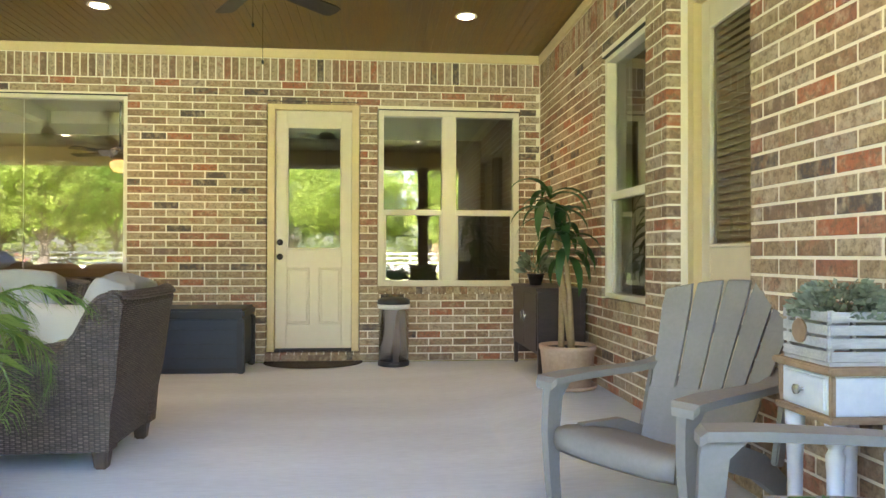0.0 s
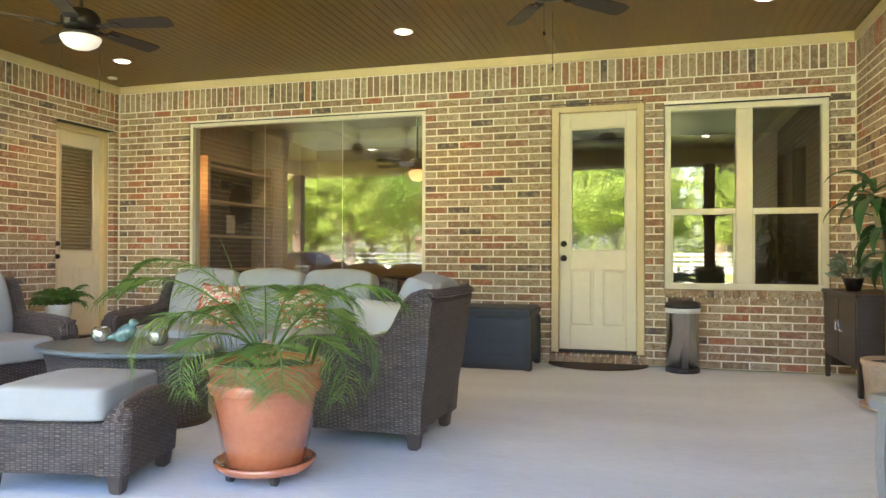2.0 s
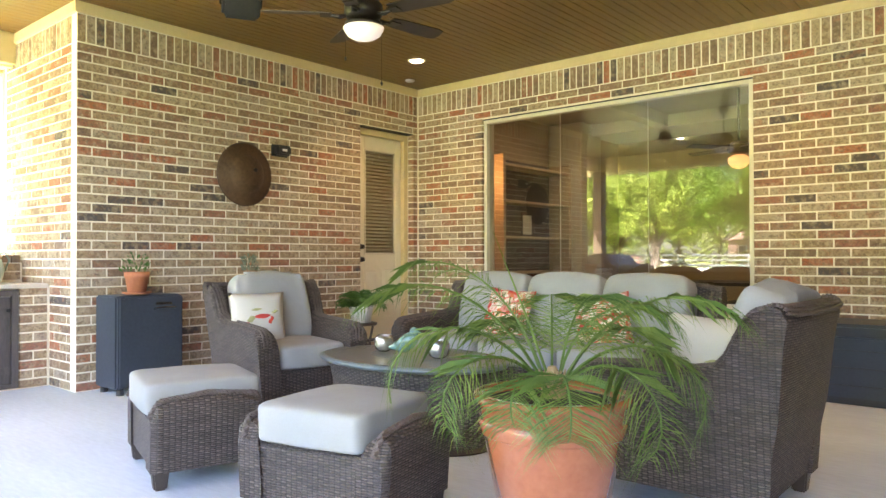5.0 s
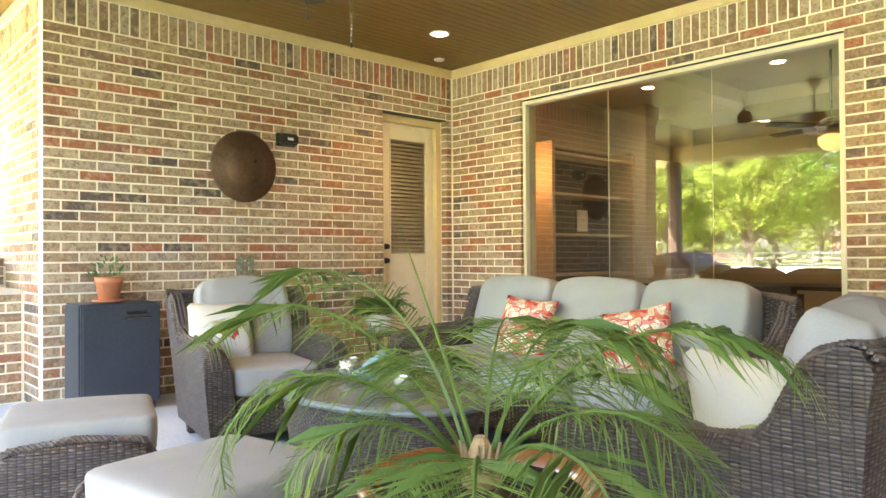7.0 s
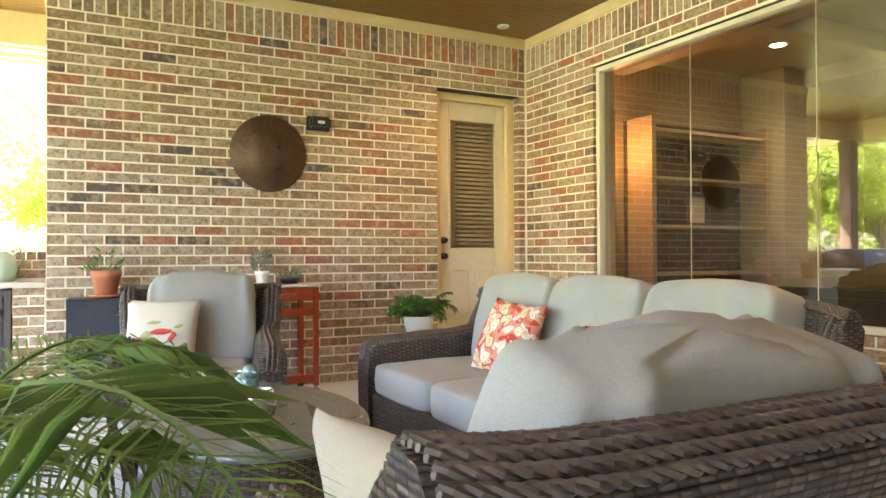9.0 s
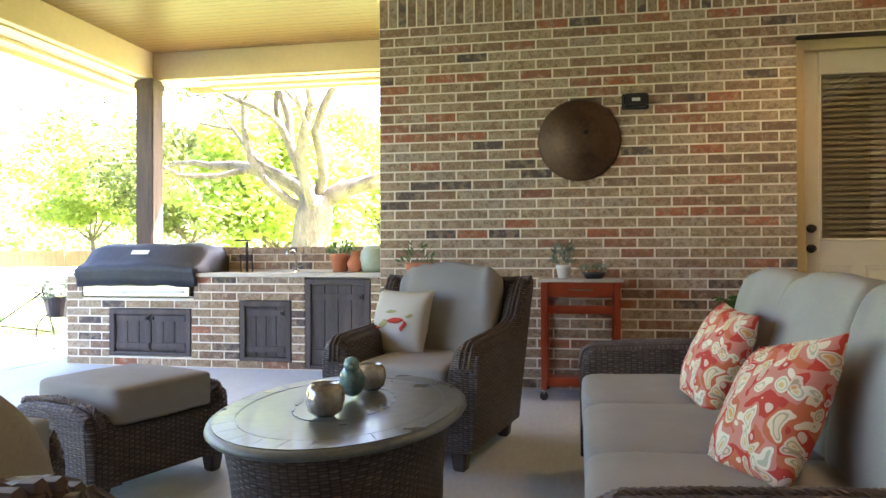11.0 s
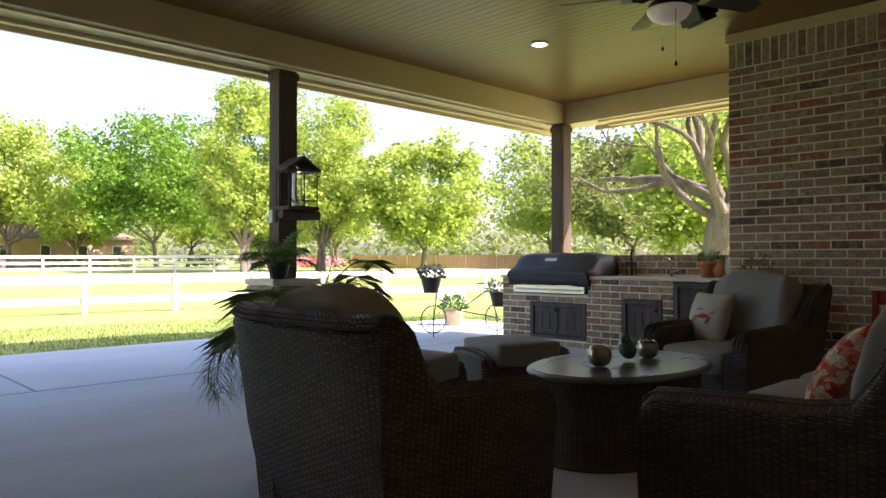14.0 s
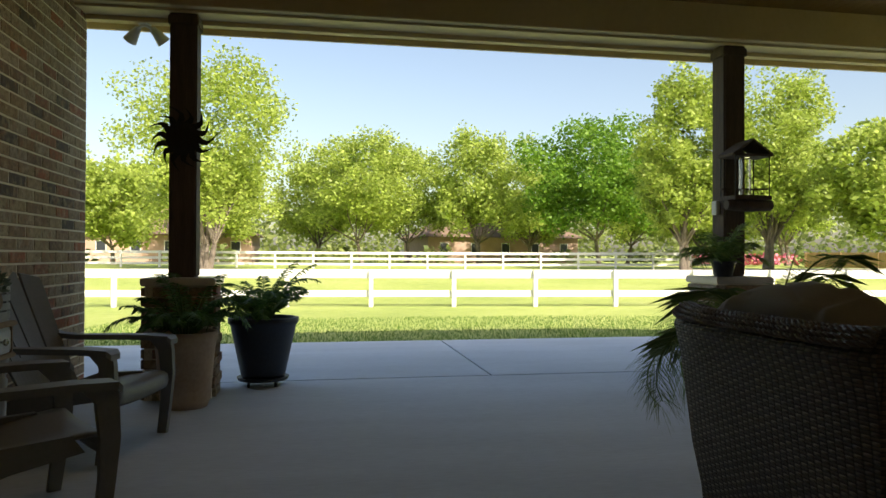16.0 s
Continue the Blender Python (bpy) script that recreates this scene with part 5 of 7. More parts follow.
def side_table(x, y):
    ob = thing("side_table", x, y, 0, 0, "chalk-white distressed side table with one drawer", "table")
    w, d = 0.26, 0.28
    part("tabletop", box(0, 0, 0.735, w + 0.05, d + 0.05, 0.025, 0.006), M_RAWEDGE, ob, "worn bare wood edge")
    part("case", box(0, 0, 0.655, w, d, 0.13, 0.006), M_WHITEWOOD, ob)
    part("lower_moulding", box(0, 0, 0.58, w + 0.04, d + 0.04, 0.022, 0.006), M_RAWEDGE, ob)
    dr = part("drawer", box(-w / 2 - 0.004, 0, 0.656, 0.016, d - 0.05, 0.10, 0.004), M_WHITEWOOD, ob)
    part("knob", lathe([(0.006, 0), (0.006, 0.012), (0.016, 0.018), (0.017, 0.028), (0.008, 0.034)], 16), M_SILVER, dr, "small glass knob").matrix_basis = pose(-w / 2 - 0.011, 0, 0.656, 0, -90, 0)
    for sx in (-1, 1):
        for sy in (-1, 1):
            part("corner_strip", box(sx * w / 2, sy * d / 2, 0.655, 0.018, 0.018, 0.13, 0.004), M_RAWEDGE, ob)
            part("leg", lathe([(0.016, 0), (0.022, 0.06), (0.026, 0.40), (0.030, 0.46), (0.020, 0.48), (0.032, 0.50), (0.032, 0.57)], 14, sx * (w / 2 - 0.03), sy * (d / 2 - 0.03)), M_WHITEWOOD, ob, "turned white leg", smooth=True)
    return ob


side_table(1.555, 2.26)
rng = random.Random(8)
crate = thing("crate_planter", 1.555, 2.26, 0.748, 0, "grey-washed slatted crate filled with silvery leaves", "planter")
for sx in (-1, 1):
    for k in range(4):
        part("slat", box(sx * 0.13, 0, 0.03 + 0.042 * k, 0.010, 0.25, 0.032, 0.002), M_CRATE, crate)
        part("slat", box(0, sx * 0.125, 0.03 + 0.042 * k, 0.25, 0.010, 0.032, 0.002), M_CRATE, crate)
    for sy in (-1, 1):
        part("corner_post", box(sx * 0.117, sy * 0.112, 0.088, 0.016, 0.016, 0.176, 0.002), M_CRATE, crate)
part("base", box(0, 0, 0.006, 0.26, 0.25, 0.012), M_CRATE, crate)
part("medallion", tube([(-0.136, 0.02, 0.10), (-0.142, 0.02, 0.10)], 0.040, 20), M_RAWEDGE, crate, "round wooden medallion")
part("foliage", bushy(bmesh.new(), 0, 0, 0.13, 0.155, 0.13, 1100, 0.030, rng, 0.6, 0.6), M_SAGE, crate, "silvery green leaves")

# ---- things along the north wall ----
bx0, bx1, by0, by1 = -2.46, -1.215, 6.72, 7.34
deck = thing("deck_box", (bx0 + bx1) / 2, (by0 + by1) / 2, 0, 0, "charcoal resin deck storage box, closed", "storage box")
hw, hd = (bx1 - bx0) / 2, (by1 - by0) / 2
part("body", span(-hw + 0.03, hw - 0.03, -hd + 0.03, hd - 0.02, 0.05, 0.50, 0.012), M_NAVY, deck)
part("lid", span(-hw, hw, -hd, hd, 0.505, 0.60, 0.025), M_BLACK, deck, "dark rounded lid")
for sx in (-1, 1):
    for sy in (-1, 1):
        part("corner_post", span(sx * (hw - 0.035) - 0.035, sx * (hw - 0.035) + 0.035, sy * (hd - 0.035) - 0.035, sy * (hd - 0.035) + 0.035, 0.0, 0.504, 0.012), M_BLACK, deck)
for k in range(3):
    part("panel_rib", span(-hw + 0.06, hw - 0.06, -hd + 0.022, -hd + 0.032, 0.14 + 0.13 * k, 0.148 + 0.13 * k, 0.002), M_BLACK, deck)
part("plinth", span(-hw + 0.05, hw - 0.05, -hd + 0.05, -hd + 0.08, 0.0, 0.05), M_BLACK, deck)

bm = bmesh.new()
n = 28
lo = [bm.verts.new((-0.64 + 0.50 * math.cos(math.pi + math.pi * k / n), 7.38 + 0.42 * math.sin(math.pi + math.pi * k / n), 0.004)) for k in range(n + 1)]
hi = [bm.verts.new((v.co.x * 0.99 - 0.0064, v.co.y + 0.003, 0.016)) for v in lo]
bm.faces.new(hi)
for k in range(n + 1):
    j = (k + 1) % (n + 1)
    bm.faces.new((lo[k], lo[j], hi[j], hi[k]))
tagged(mesh_ob("door_mat", bm, M_SOIL), "dark half-round door mat below the cream door", "door mat")

can = thing("trash_can", 0.17, 7.16, 0, 0, "brushed steel step trash can with black lid", "trash can")
part("base", lathe([(0.155, 0), (0.158, 0.015), (0.158, 0.045), (0.15, 0.05)], 36), M_BLACK, can)
part("body", lathe([(0.15, 0.05), (0.15, 0.58), (0.152, 0.585)], 40), M_STEEL, can, "brushed steel drum", smooth=True)
part("liner", lathe([(0.154, 0.565), (0.160, 0.58), (0.165, 0.605), (0.150, 0.612)], 40), M_WHITE, can, "white bag edge showing under the lid", smooth=True)
part("lid", lathe([(0.162, 0.612), (0.165, 0.625), (0.158, 0.655), (0.12, 0.675), (0.04, 0.682)], 40), M_BLACK, can, smooth=True)
part("pedal", box(0, -0.175, 0.03, 0.09, 0.06, 0.016, 0.006), M_BLACK, can)
part("hinge", box(0, 0.155, 0.60, 0.10, 0.03, 0.08, 0.006), M_BLACK, can)


def console(x0, x1, y0, y1):
    z = 0.092
    ob = thing("console_cabinet", (x0 + x1) / 2, (y0 + y1) / 2, z, 0, "dark espresso wood cabinet on tapered legs", "cabinet")
    hw, hd = (x1 - x0) / 2, (y1 - y0) / 2
    part("top", span(-hw - 0.012, hw, -hd - 0.012, hd + 0.012, 0.715, 0.742, 0.005), M_ESPRESSO, ob)
    part("body", span(-hw + 0.012, hw - 0.01, -hd + 0.01, hd - 0.01, 0.20, 0.714), M_ESPRESSO, ob)
    for k in range(2):
        a, b = -hd + 0.05 + k * (hd - 0.045), -hd + 0.05 + (k + 1) * (hd - 0.045) - 0.008
        dr = part("door", span(-hw + 0.0, -hw + 0.011, a, b, 0.23, 0.69, 0.003), M_ESPRESSO, ob)
        part("handle", box(-hw - 0.012, b - 0.05 if k == 0 else a + 0.05, 0.48, 0.012, 0.014, 0.09, 0.004), M_STEEL, dr)
    part("rear_skirt", span(-hw + 0.05, hw - 0.05, hd - 0.05, hd - 0.02, 0.10, 0.199), M_ESPRESSO, ob)
    for sx in (-1, 1):
        for sy in (-1, 1):
            part("leg", box(sx * (hw - 0.03), sy * (hd - 0.03), 0.357, 0.05, 0.05, 0.714, 0.004, taper=0.7), M_ESPRESSO, ob)
    return ob


cons = console(1.29, 1.70, 5.66, 6.72)
rng = random.Random(31)
fl = thing("succulent_pot", 1.42, 6.30, 0.834, 0, "small plant in a dark pot on the cabinet", "potted plant")
part("pot", lathe([(0.05, 0), (0.075, 0.09), (0.08, 0.10), (0.068, 0.10), (0.06, 0.08)], 24), M_FAN, fl, smooth=True)
part("foliage", bushy(bmesh.new(), 0, 0, 0.08, 0.14, 0.18, 160, 0.09, rng, 0.6, 0.45), M_SAGE, fl)

# ---- things along the west wall ----
sm = thing("smoker_cabinet", -6.30, 3.69, 0, 0, "slate-grey steel upright smoker cabinet, door closed", "smoker")
part("body", span(-0.20, 0.16, -0.28, 0.28, 0.05, 0.795, 0.012), M_STEEL_BLUE, sm)
dr = part("door", span(0.163, 0.20, -0.275, 0.275, 0.06, 0.785, 0.012), M_STEEL_BLUE, sm)
part("handle", tube([(0.20, 0.02, 0.68), (0.235, 0.02, 0.69), (0.24, 0.10, 0.695), (0.235, 0.18, 0.69), (0.20, 0.18, 0.68)], 0.009, 8), M_STEEL, dr, "bright bail handle")
part("badge", span(0.201, 0.206, 0.03, 0.17, 0.715, 0.735), M_STEEL, dr)
for sx in (-0.15, 0.13):
    for sy in (-0.23, 0.23):
        part("foot", lathe([(0.03, 0), (0.03, 0.04), (0.02, 0.05)], 14, sx, sy), M_BLACK, sm)


def small_pot(name, x, y, z, r, h, pot_mat, leaf_mat, label, leaf_h, n, seed, saucer=False, leaf=0.07):
    rng = random.Random(seed)
    ob = thing(name, x, y, z, 0, label, "potted plant")
    base = 0.0
    if saucer:
        part("saucer", lathe([(r * 0.9, 0), (r * 1.15, 0.01), (r * 1.18, 0.022), (r * 1.05, 0.022), (r * 0.5, 0.012)], 28), pot_mat, ob, smooth=True)
        base = 0.012
    part("pot", lathe([(r * 0.72, base), (r * 0.92, base + h * 0.72), (r, base + h * 0.74), (r * 1.02, base + h), (r * 0.9, base + h), (r * 0.85, base + h * 0.88)], 28), pot_mat, ob, smooth=True)
    part("foliage", bushy(bmesh.new(), 0, 0, base + h * 0.85, r * 1.3, leaf_h, n, leaf, rng, 1.2, 0.35), leaf_mat, ob)
    return ob


small_pot("flower_pot", -6.30, 3.66, 0.797, 0.098, 0.175, M_CLAYO, M_FERN, "orange clay pot with a small cactus on the smoker", 0.17, 60, 41, True, 0.05)

cart = thing("kitchen_cart", -6.33, 4.88, 0, 0, "red-orange wooden rolling cart with a pale top", "cart")
cw, cd = 0.23, 0.28
part("top", span(-cw, cw, -cd - 0.02, cd + 0.02, 0.845, 0.865, 0.004), M_STONE, cart, "pale stone cart top")
part("drawer_case", span(-cw + 0.02, cw - 0.02, -cd + 0.045, cd - 0.045, 0.74, 0.844), M_RED, cart)
dr = part("drawer", span(cw - 0.019, cw - 0.005, -cd + 0.05, cd - 0.05, 0.752, 0.838, 0.003), M_RED, cart)
part("handle", tube([(cw - 0.005, -0.09, 0.795), (cw + 0.02, -0.09, 0.795), (cw + 0.02, 0.09, 0.795), (cw - 0.005, 0.09, 0.795)], 0.005, 6), M_STEEL, dr)
for sx in (-1, 1):
    for sy in (-1, 1):
        part("leg", span(sx * (cw - 0.025) - 0.02, sx * (cw - 0.025) + 0.02, sy * (cd - 0.022) - 0.02, sy * (cd - 0.022) + 0.02, 0.075, 0.844, 0.003), M_RED, cart)
        part("caster", tube([(sx * (cw - 0.025) - 0.012, sy * (cd - 0.022), 0.03), (sx * (cw - 0.025) + 0.012, sy * (cd - 0.022), 0.03)], 0.03, 14), M_BLACK, cart)
        part("caster_fork", span(sx * (cw - 0.025) - 0.016, sx * (cw - 0.025) + 0.016, sy * (cd - 0.022) - 0.01, sy * (cd - 0.022) + 0.01, 0.045, 0.0745), M_STEEL, cart)
for z in (0.62, 0.10):
    part("shelf", span(-cw + 0.03, cw - 0.03, -cd + 0.042, cd - 0.042, z, z + 0.018), M_RED, cart)
    part("shelf_rail", span(cw - 0.04, cw - 0.022, -cd + 0.042, cd - 0.042, z + 0.018, z + 0.06, 0.003), M_RED, cart)
for k in range(3):
    part("wine_rail", tube([(-cw + 0.05, -cd + 0.05, 0.36 + 0.0 * k), (cw - 0.05, -cd + 0.05, 0.36)], 0.006, 6), M_RED, cart)
    break
small_pot("flower_pot", -6.30, 4.76, 0.867, 0.055, 0.10, M_WHITE, M_SAGE, "small white pot of grey-green herbs on the cart", 0.16, 150, 42, False, 0.05)
small_pot("succulent_bowl", -6.30, 4.98, 0.867, 0.085, 0.045, M_NAVY, M_SAGE, "low dark bowl of succulents on the cart", 0.05, 90, 43, False, 0.045)

gong = bmesh.new()
prof = [(0.31, 0), (0.315, 0.012), (0.295, 0.03), (0.20, 0.045), (0.185, 0.07), (0.12, 0.105), (0.05, 0.118)]
lathe(prof, 56, bm=gong)
disc = thing("wall_disc", WEST + 0.003, 4.88, 1.925, 0, "round rusted iron disc hung on the brick wall", "wall ornament")
disc.matrix_basis = pose(WEST + 0.004, 4.88, 1.925, 0, 90, 0)
part("plate", gong, M_RUST, disc, smooth=True)
part("boss", lathe([(0.02, 0.10), (0.02, 0.125), (0.008, 0.13)], 14, -0.04, 0.05, 0), M_IRON, disc)

wl = thing("wall_camera", WEST, 5.30, 2.205, 0, "small black wall-mounted security light", "wall light")
part("backplate", span(0.0, 0.02, -0.10, 0.10, -0.06, 0.06, 0.006), M_BLACK, wl)
part("head", span(0.021, 0.10, -0.09, 0.09, -0.05, 0.05, 0.015), M_BLACK, wl)
part("label_plate", span(0.1005, 0.103, -0.03, 0.03, -0.012, 0.012), M_WHITE, wl)

st = thing("plant_stand", -6.10, 6.02, 0, 0, "small stand holding a fern in a white bucket", "plant stand")
part("top", lathe([(0.16, 0.38), (0.17, 0.39), (0.17, 0.405), (0.15, 0.41)], 28), M_ESPRESSO, st)
for k in range(3):
    a = k * 2.094 + 0.5
    part("leg", tube([(0.14 * math.cos(a), 0.14 * math.sin(a), 0), (0.09 * math.cos(a), 0.09 * math.sin(a), 0.20), (0.13 * math.cos(a), 0.13 * math.sin(a), 0.385)], 0.013, 8), M_ESPRESSO, st)
bucket = fern_pot("fern_bucket", -6.10, 6.02, [(0.10, 0), (0.13, 0.16), (0.137, 0.17), (0.125, 0.17), (0.12, 0.15)], M_WHITE, 0.17, "green fern in a white and blue bucket", 51, 0.30, M_FERN, 0.411)

# ---- outdoor kitchen ----
COUNTER_S = -0.02
TALL, MID, LOW = (2.43, 3.04, 0.012, 0.83), (1.79, 2.29, 0.072, 0.625), (0.45, 1.295, 0.10, 0.54)
GRILL = (0.16, 1.32, 0.655, 0.90)
KITCHEN_HOLES = [TALL, MID, LOW, GRILL]
kplace = lambda u, d, z: (COUNTER - R - d, u, z)
kitchen_base = wall_core("kitchen_counter_wall", COUNTER_S + R, CORNER, 0, 0.84, grow(KITCHEN_HOLES), kplace, 0.12, M_MORTAR)
kitchen_back = tagged(mesh_ob("kitchen_back_wall", span(-7.96, -7.726, COUNTER_S + 0.006, CORNER, 0, 1.06), M_MORTAR), "low brick wall behind the counter", "wall", kind="structure")
kitchen_end = tagged(mesh_ob("kitchen_end_wall", span(-7.724, COUNTER - 0.13, COUNTER_S + 0.006, COUNTER_S + 0.12, 0, 0.84), M_MORTAR), "brick end of the grill counter", "wall", kind="structure")
tagged(kitchen_base, "brick grill counter front with wooden doors", "counter")
# added black sheet, stands in for the darkness in the hollow behind the doors
tagged(mesh_ob("kitchen_dark_sheet", span(-7.30, -7.28, COUNTER_S + 0.13, CORNER, 0.0, 0.64), M_BLACK), kind="structure")
top = mesh_ob("countertop", span(-7.718, COUNTER + 0.03, 1.325, CORNER - 0.012, 0.845, 0.882, 0.008), M_STONE)
tagged(top, "pale granite slab on the outdoor kitchen", "countertop")
tagged(mesh_ob("countertop", span(-7.718, COUNTER + 0.03, COUNTER_S - 0.03, 0.155, 0.845, 0.882, 0.008), M_STONE), "pale granite end piece beside the grill", "countertop")


def plank_door(name, a, b, c, d, leaves, label):
    ob = thing(name, COUNTER, (a + b) / 2, 0, 0, label, "cabinet door")
    hw = (b - a) / 2
    def bar(n, y0, y1, z0, z1, x0, x1):
        return part(n, span(x0, x1, y0, y1, z0, z1, 0.003), M_GREYWOOD, ob)
    f = 0.05
    bar("frame", -hw, -hw + f, c, d, -0.05, 0.006)
    bar("frame", hw - f, hw, c, d, -0.05, 0.006)
    bar("frame", -hw + f, hw - f, d - f, d, -0.05, 0.006)
    bar("frame", -hw + f, hw - f, c, c + f * 0.7, -0.05, 0.006)
    span_w = (2 * hw - 2 * f) / leaves
    for k in range(leaves):
        y0 = -hw + f + k * span_w
        planks = 4 if leaves == 1 else 3
        pw = (span_w - 0.006) / planks
        for j in range(planks):
            bar("plank", y0 + 0.003 + j * pw + 0.002, y0 + 0.003 + (j + 1) * pw - 0.002, c + f * 0.7 + 0.004, d - f - 0.004, -0.045, -0.022)
        for z in (c + 0.16 * (d - c) + 0.02, d - 0.20 * (d - c)):
            bar("ledger", y0 + 0.012, y0 + span_w - 0.012, z - 0.028, z + 0.028, -0.0215, -0.004)
        part("latch", box(0.004, y0 + (span_w - 0.03 if k == 0 else 0.03), d - 0.20 * (d - c), 0.02, 0.03, 0.03, 0.004), M_IRON, ob)
    return ob


plank_door("plank_door", *TALL, 1, "tall weathered grey plank cabinet door")
plank_door("plank_door", *MID, 1, "weathered grey plank door under the counter")
plank_door("plank_door", *LOW, 2, "pair of weathered plank doors below the grill")

gr = thing("grill", -7.38, 0.74, 0.645, 0, "built-in grill under a black vinyl cover", "grill")
part("body", span(-0.32, 0.26, -0.565, 0.565, 0.015, 0.26), M_STEEL, gr)
part("control_panel", span(0.262, 0.31, -0.555, 0.555, 0.02, 0.105, 0.006), M_STEEL, gr, "bright steel front panel")
cov = bmesh.new()
secs = []
for yy, sc in ((-0.62, 0.80), (-0.60, 0.88), (-0.50, 0.97), (-0.40, 1.0), (-0.25, 1.0), (-0.1, 0.985), (0.05, 1.0), (0.2, 0.99), (0.35, 1.0), (0.46, 0.99), (0.56, 0.93), (0.61, 0.84), (0.625, 0.78)):
    ring = []
    for px, pz in ((-0.34, 0.12), (-0.345, 0.30), (-0.335, 0.46), (-0.28, 0.515), (-0.10, 0.525), (0.06, 0.515), (0.12, 0.49), (0.23, 0.37), (0.31, 0.325), (0.345, 0.30), (0.35, 0.25), (0.325, 0.19), (0.335, 0.115)):
        w = 0.020 * noise.noise(Vector((px * 7, yy * 9, pz * 7)))
        ring.append((px * (0.96 + 0.04 * sc) + w, yy, 0.115 + (pz - 0.115) * sc + w))
    secs.append(ring)
loft(secs, cov)
part("cover", cov, M_COVER, gr, "draped black vinyl cover", smooth=True)
part("cover_badge", box(0.20, -0.02, 0.435, 0.004, 0.18, 0.05, rot=(0, -42, 0)), M_WHITE, gr, "white blurred badge on the cover")
part("handle", tube([(0.31, -0.5, 0.06), (0.33, -0.5, 0.06), (0.33, 0.5, 0.06), (0.31, 0.5, 0.06)], 0.009, 8), M_STEEL, gr)

tap = thing("faucet", -7.60, 2.14, 0.883, 0, "small steel faucet at the outdoor sink", "faucet")
part("base", lathe([(0.03, 0), (0.03, 0.01), (0.015, 0.02)], 16), M_STEEL, tap)
part("spout", tube([(0, 0, 0.01), (0, 0, 0.16), (0.03, -0.02, 0.21), (0.08, -0.05, 0.20), (0.09, -0.06, 0.15)], 0.012, 10), M_STEEL, tap, smooth=True)
part("lever", tube([(0, 0.02, 0.05), (0.0, 0.09, 0.08)], 0.007, 8), M_STEEL, tap)
pump = thing("soap_pump", -7.60, 1.62, 0.883, 0, "tall dark hand pump beside the sink", "pump")
part("stem", tube([(0, 0, 0), (0, 0, 0.30)], 0.014, 10), M_IRON, pump)
part("arm", tube([(0, -0.13, 0.315), (0, 0.04, 0.31)], 0.008, 8), M_IRON, pump)
part("bracket", tube([(0.0, -0.06, 0.0), (0.02, -0.06, 0.17), (0.02, 0.06, 0.17), (0, 0.06, 0.0)], 0.008, 8), M_FAN, pump)
small_pot("flower_pot", -7.52, 2.62, 0.883, 0.095, 0.175, M_CLAYO, M_FERN, "orange clay pot with a small green plant on the counter", 0.13, 110, 61, False, 0.06)
jug = thing("clay_jug", -7.50, 2.78, 0.883, 0, "slim orange clay jug on the counter", "jug")
part("body", lathe([(0.05, 0), (0.075, 0.04), (0.085, 0.09), (0.05, 0.14), (0.035, 0.17), (0.05, 0.20), (0.042, 0.20), (0.03, 0.17)], 26), M_CLAYO, jug, smooth=True)
wc = thing("watering_can", -7.53, 2.94, 0.883, 0, "pale green round watering can on the counter", "watering can")
part("body", lathe([(0.09, 0), (0.115, 0.05), (0.125, 0.12), (0.105, 0.20), (0.07, 0.245), (0.03, 0.255)], 30), surface("pale_green_enamel", (0.30, 0.40, 0.32), (0.42, 0.52, 0.43), 0.35), wc, smooth=True)
part("handle", tube([(0.0, 0.06, 0.24), (0, 0.13, 0.27), (0, 0.17, 0.20), (0, 0.125, 0.10)], 0.009, 8), M_SAGE, wc)
part("spout", tube([(0, -0.10, 0.08), (0, -0.16, 0.16), (0, -0.19, 0.24)], [0.02, 0.014, 0.012], 10), M_SAGE, wc)

# ---- ceiling fittings ----
def downlight(x, y):
    ob = thing("downlight", x, y, CEIL - 0.004, 0, "recessed ceiling downlight, lit", "ceiling light", "recessed downlights")
    part("trim_ring", lathe([(0.095, 0.0035), (0.098, -0.004), (0.085, -0.010), (0.072, -0.006), (0.070, 0.0)], 32), M_WHITE, ob, smooth=True)
    part("bulb", lathe([(0.069, -0.002), (0.060, -0.008), (0.02, -0.012)], 24), M_LAMP, ob, smooth=True)
    d = bpy.data.lights.new("downlight_lamp", "SPOT")
    d.energy, d.color, d.spot_size, d.spot_blend, d.shadow_soft_size = 4.5, (1.0, 0.68, 0.32), radians(120), 0.6, 0.06
    lamp = new("downlight_lamp", d)
    lamp.parent = ob
    lamp.matrix_basis = pose(0, 0, -0.02)
    return ob


for x, y in ((-5.66, 6.42), (-2.36, 6.29), (0.78, 6.25), (-5.50, 1.86), (-2.30, 1.86), (0.78, 1.86)):
    downlight(x, y)


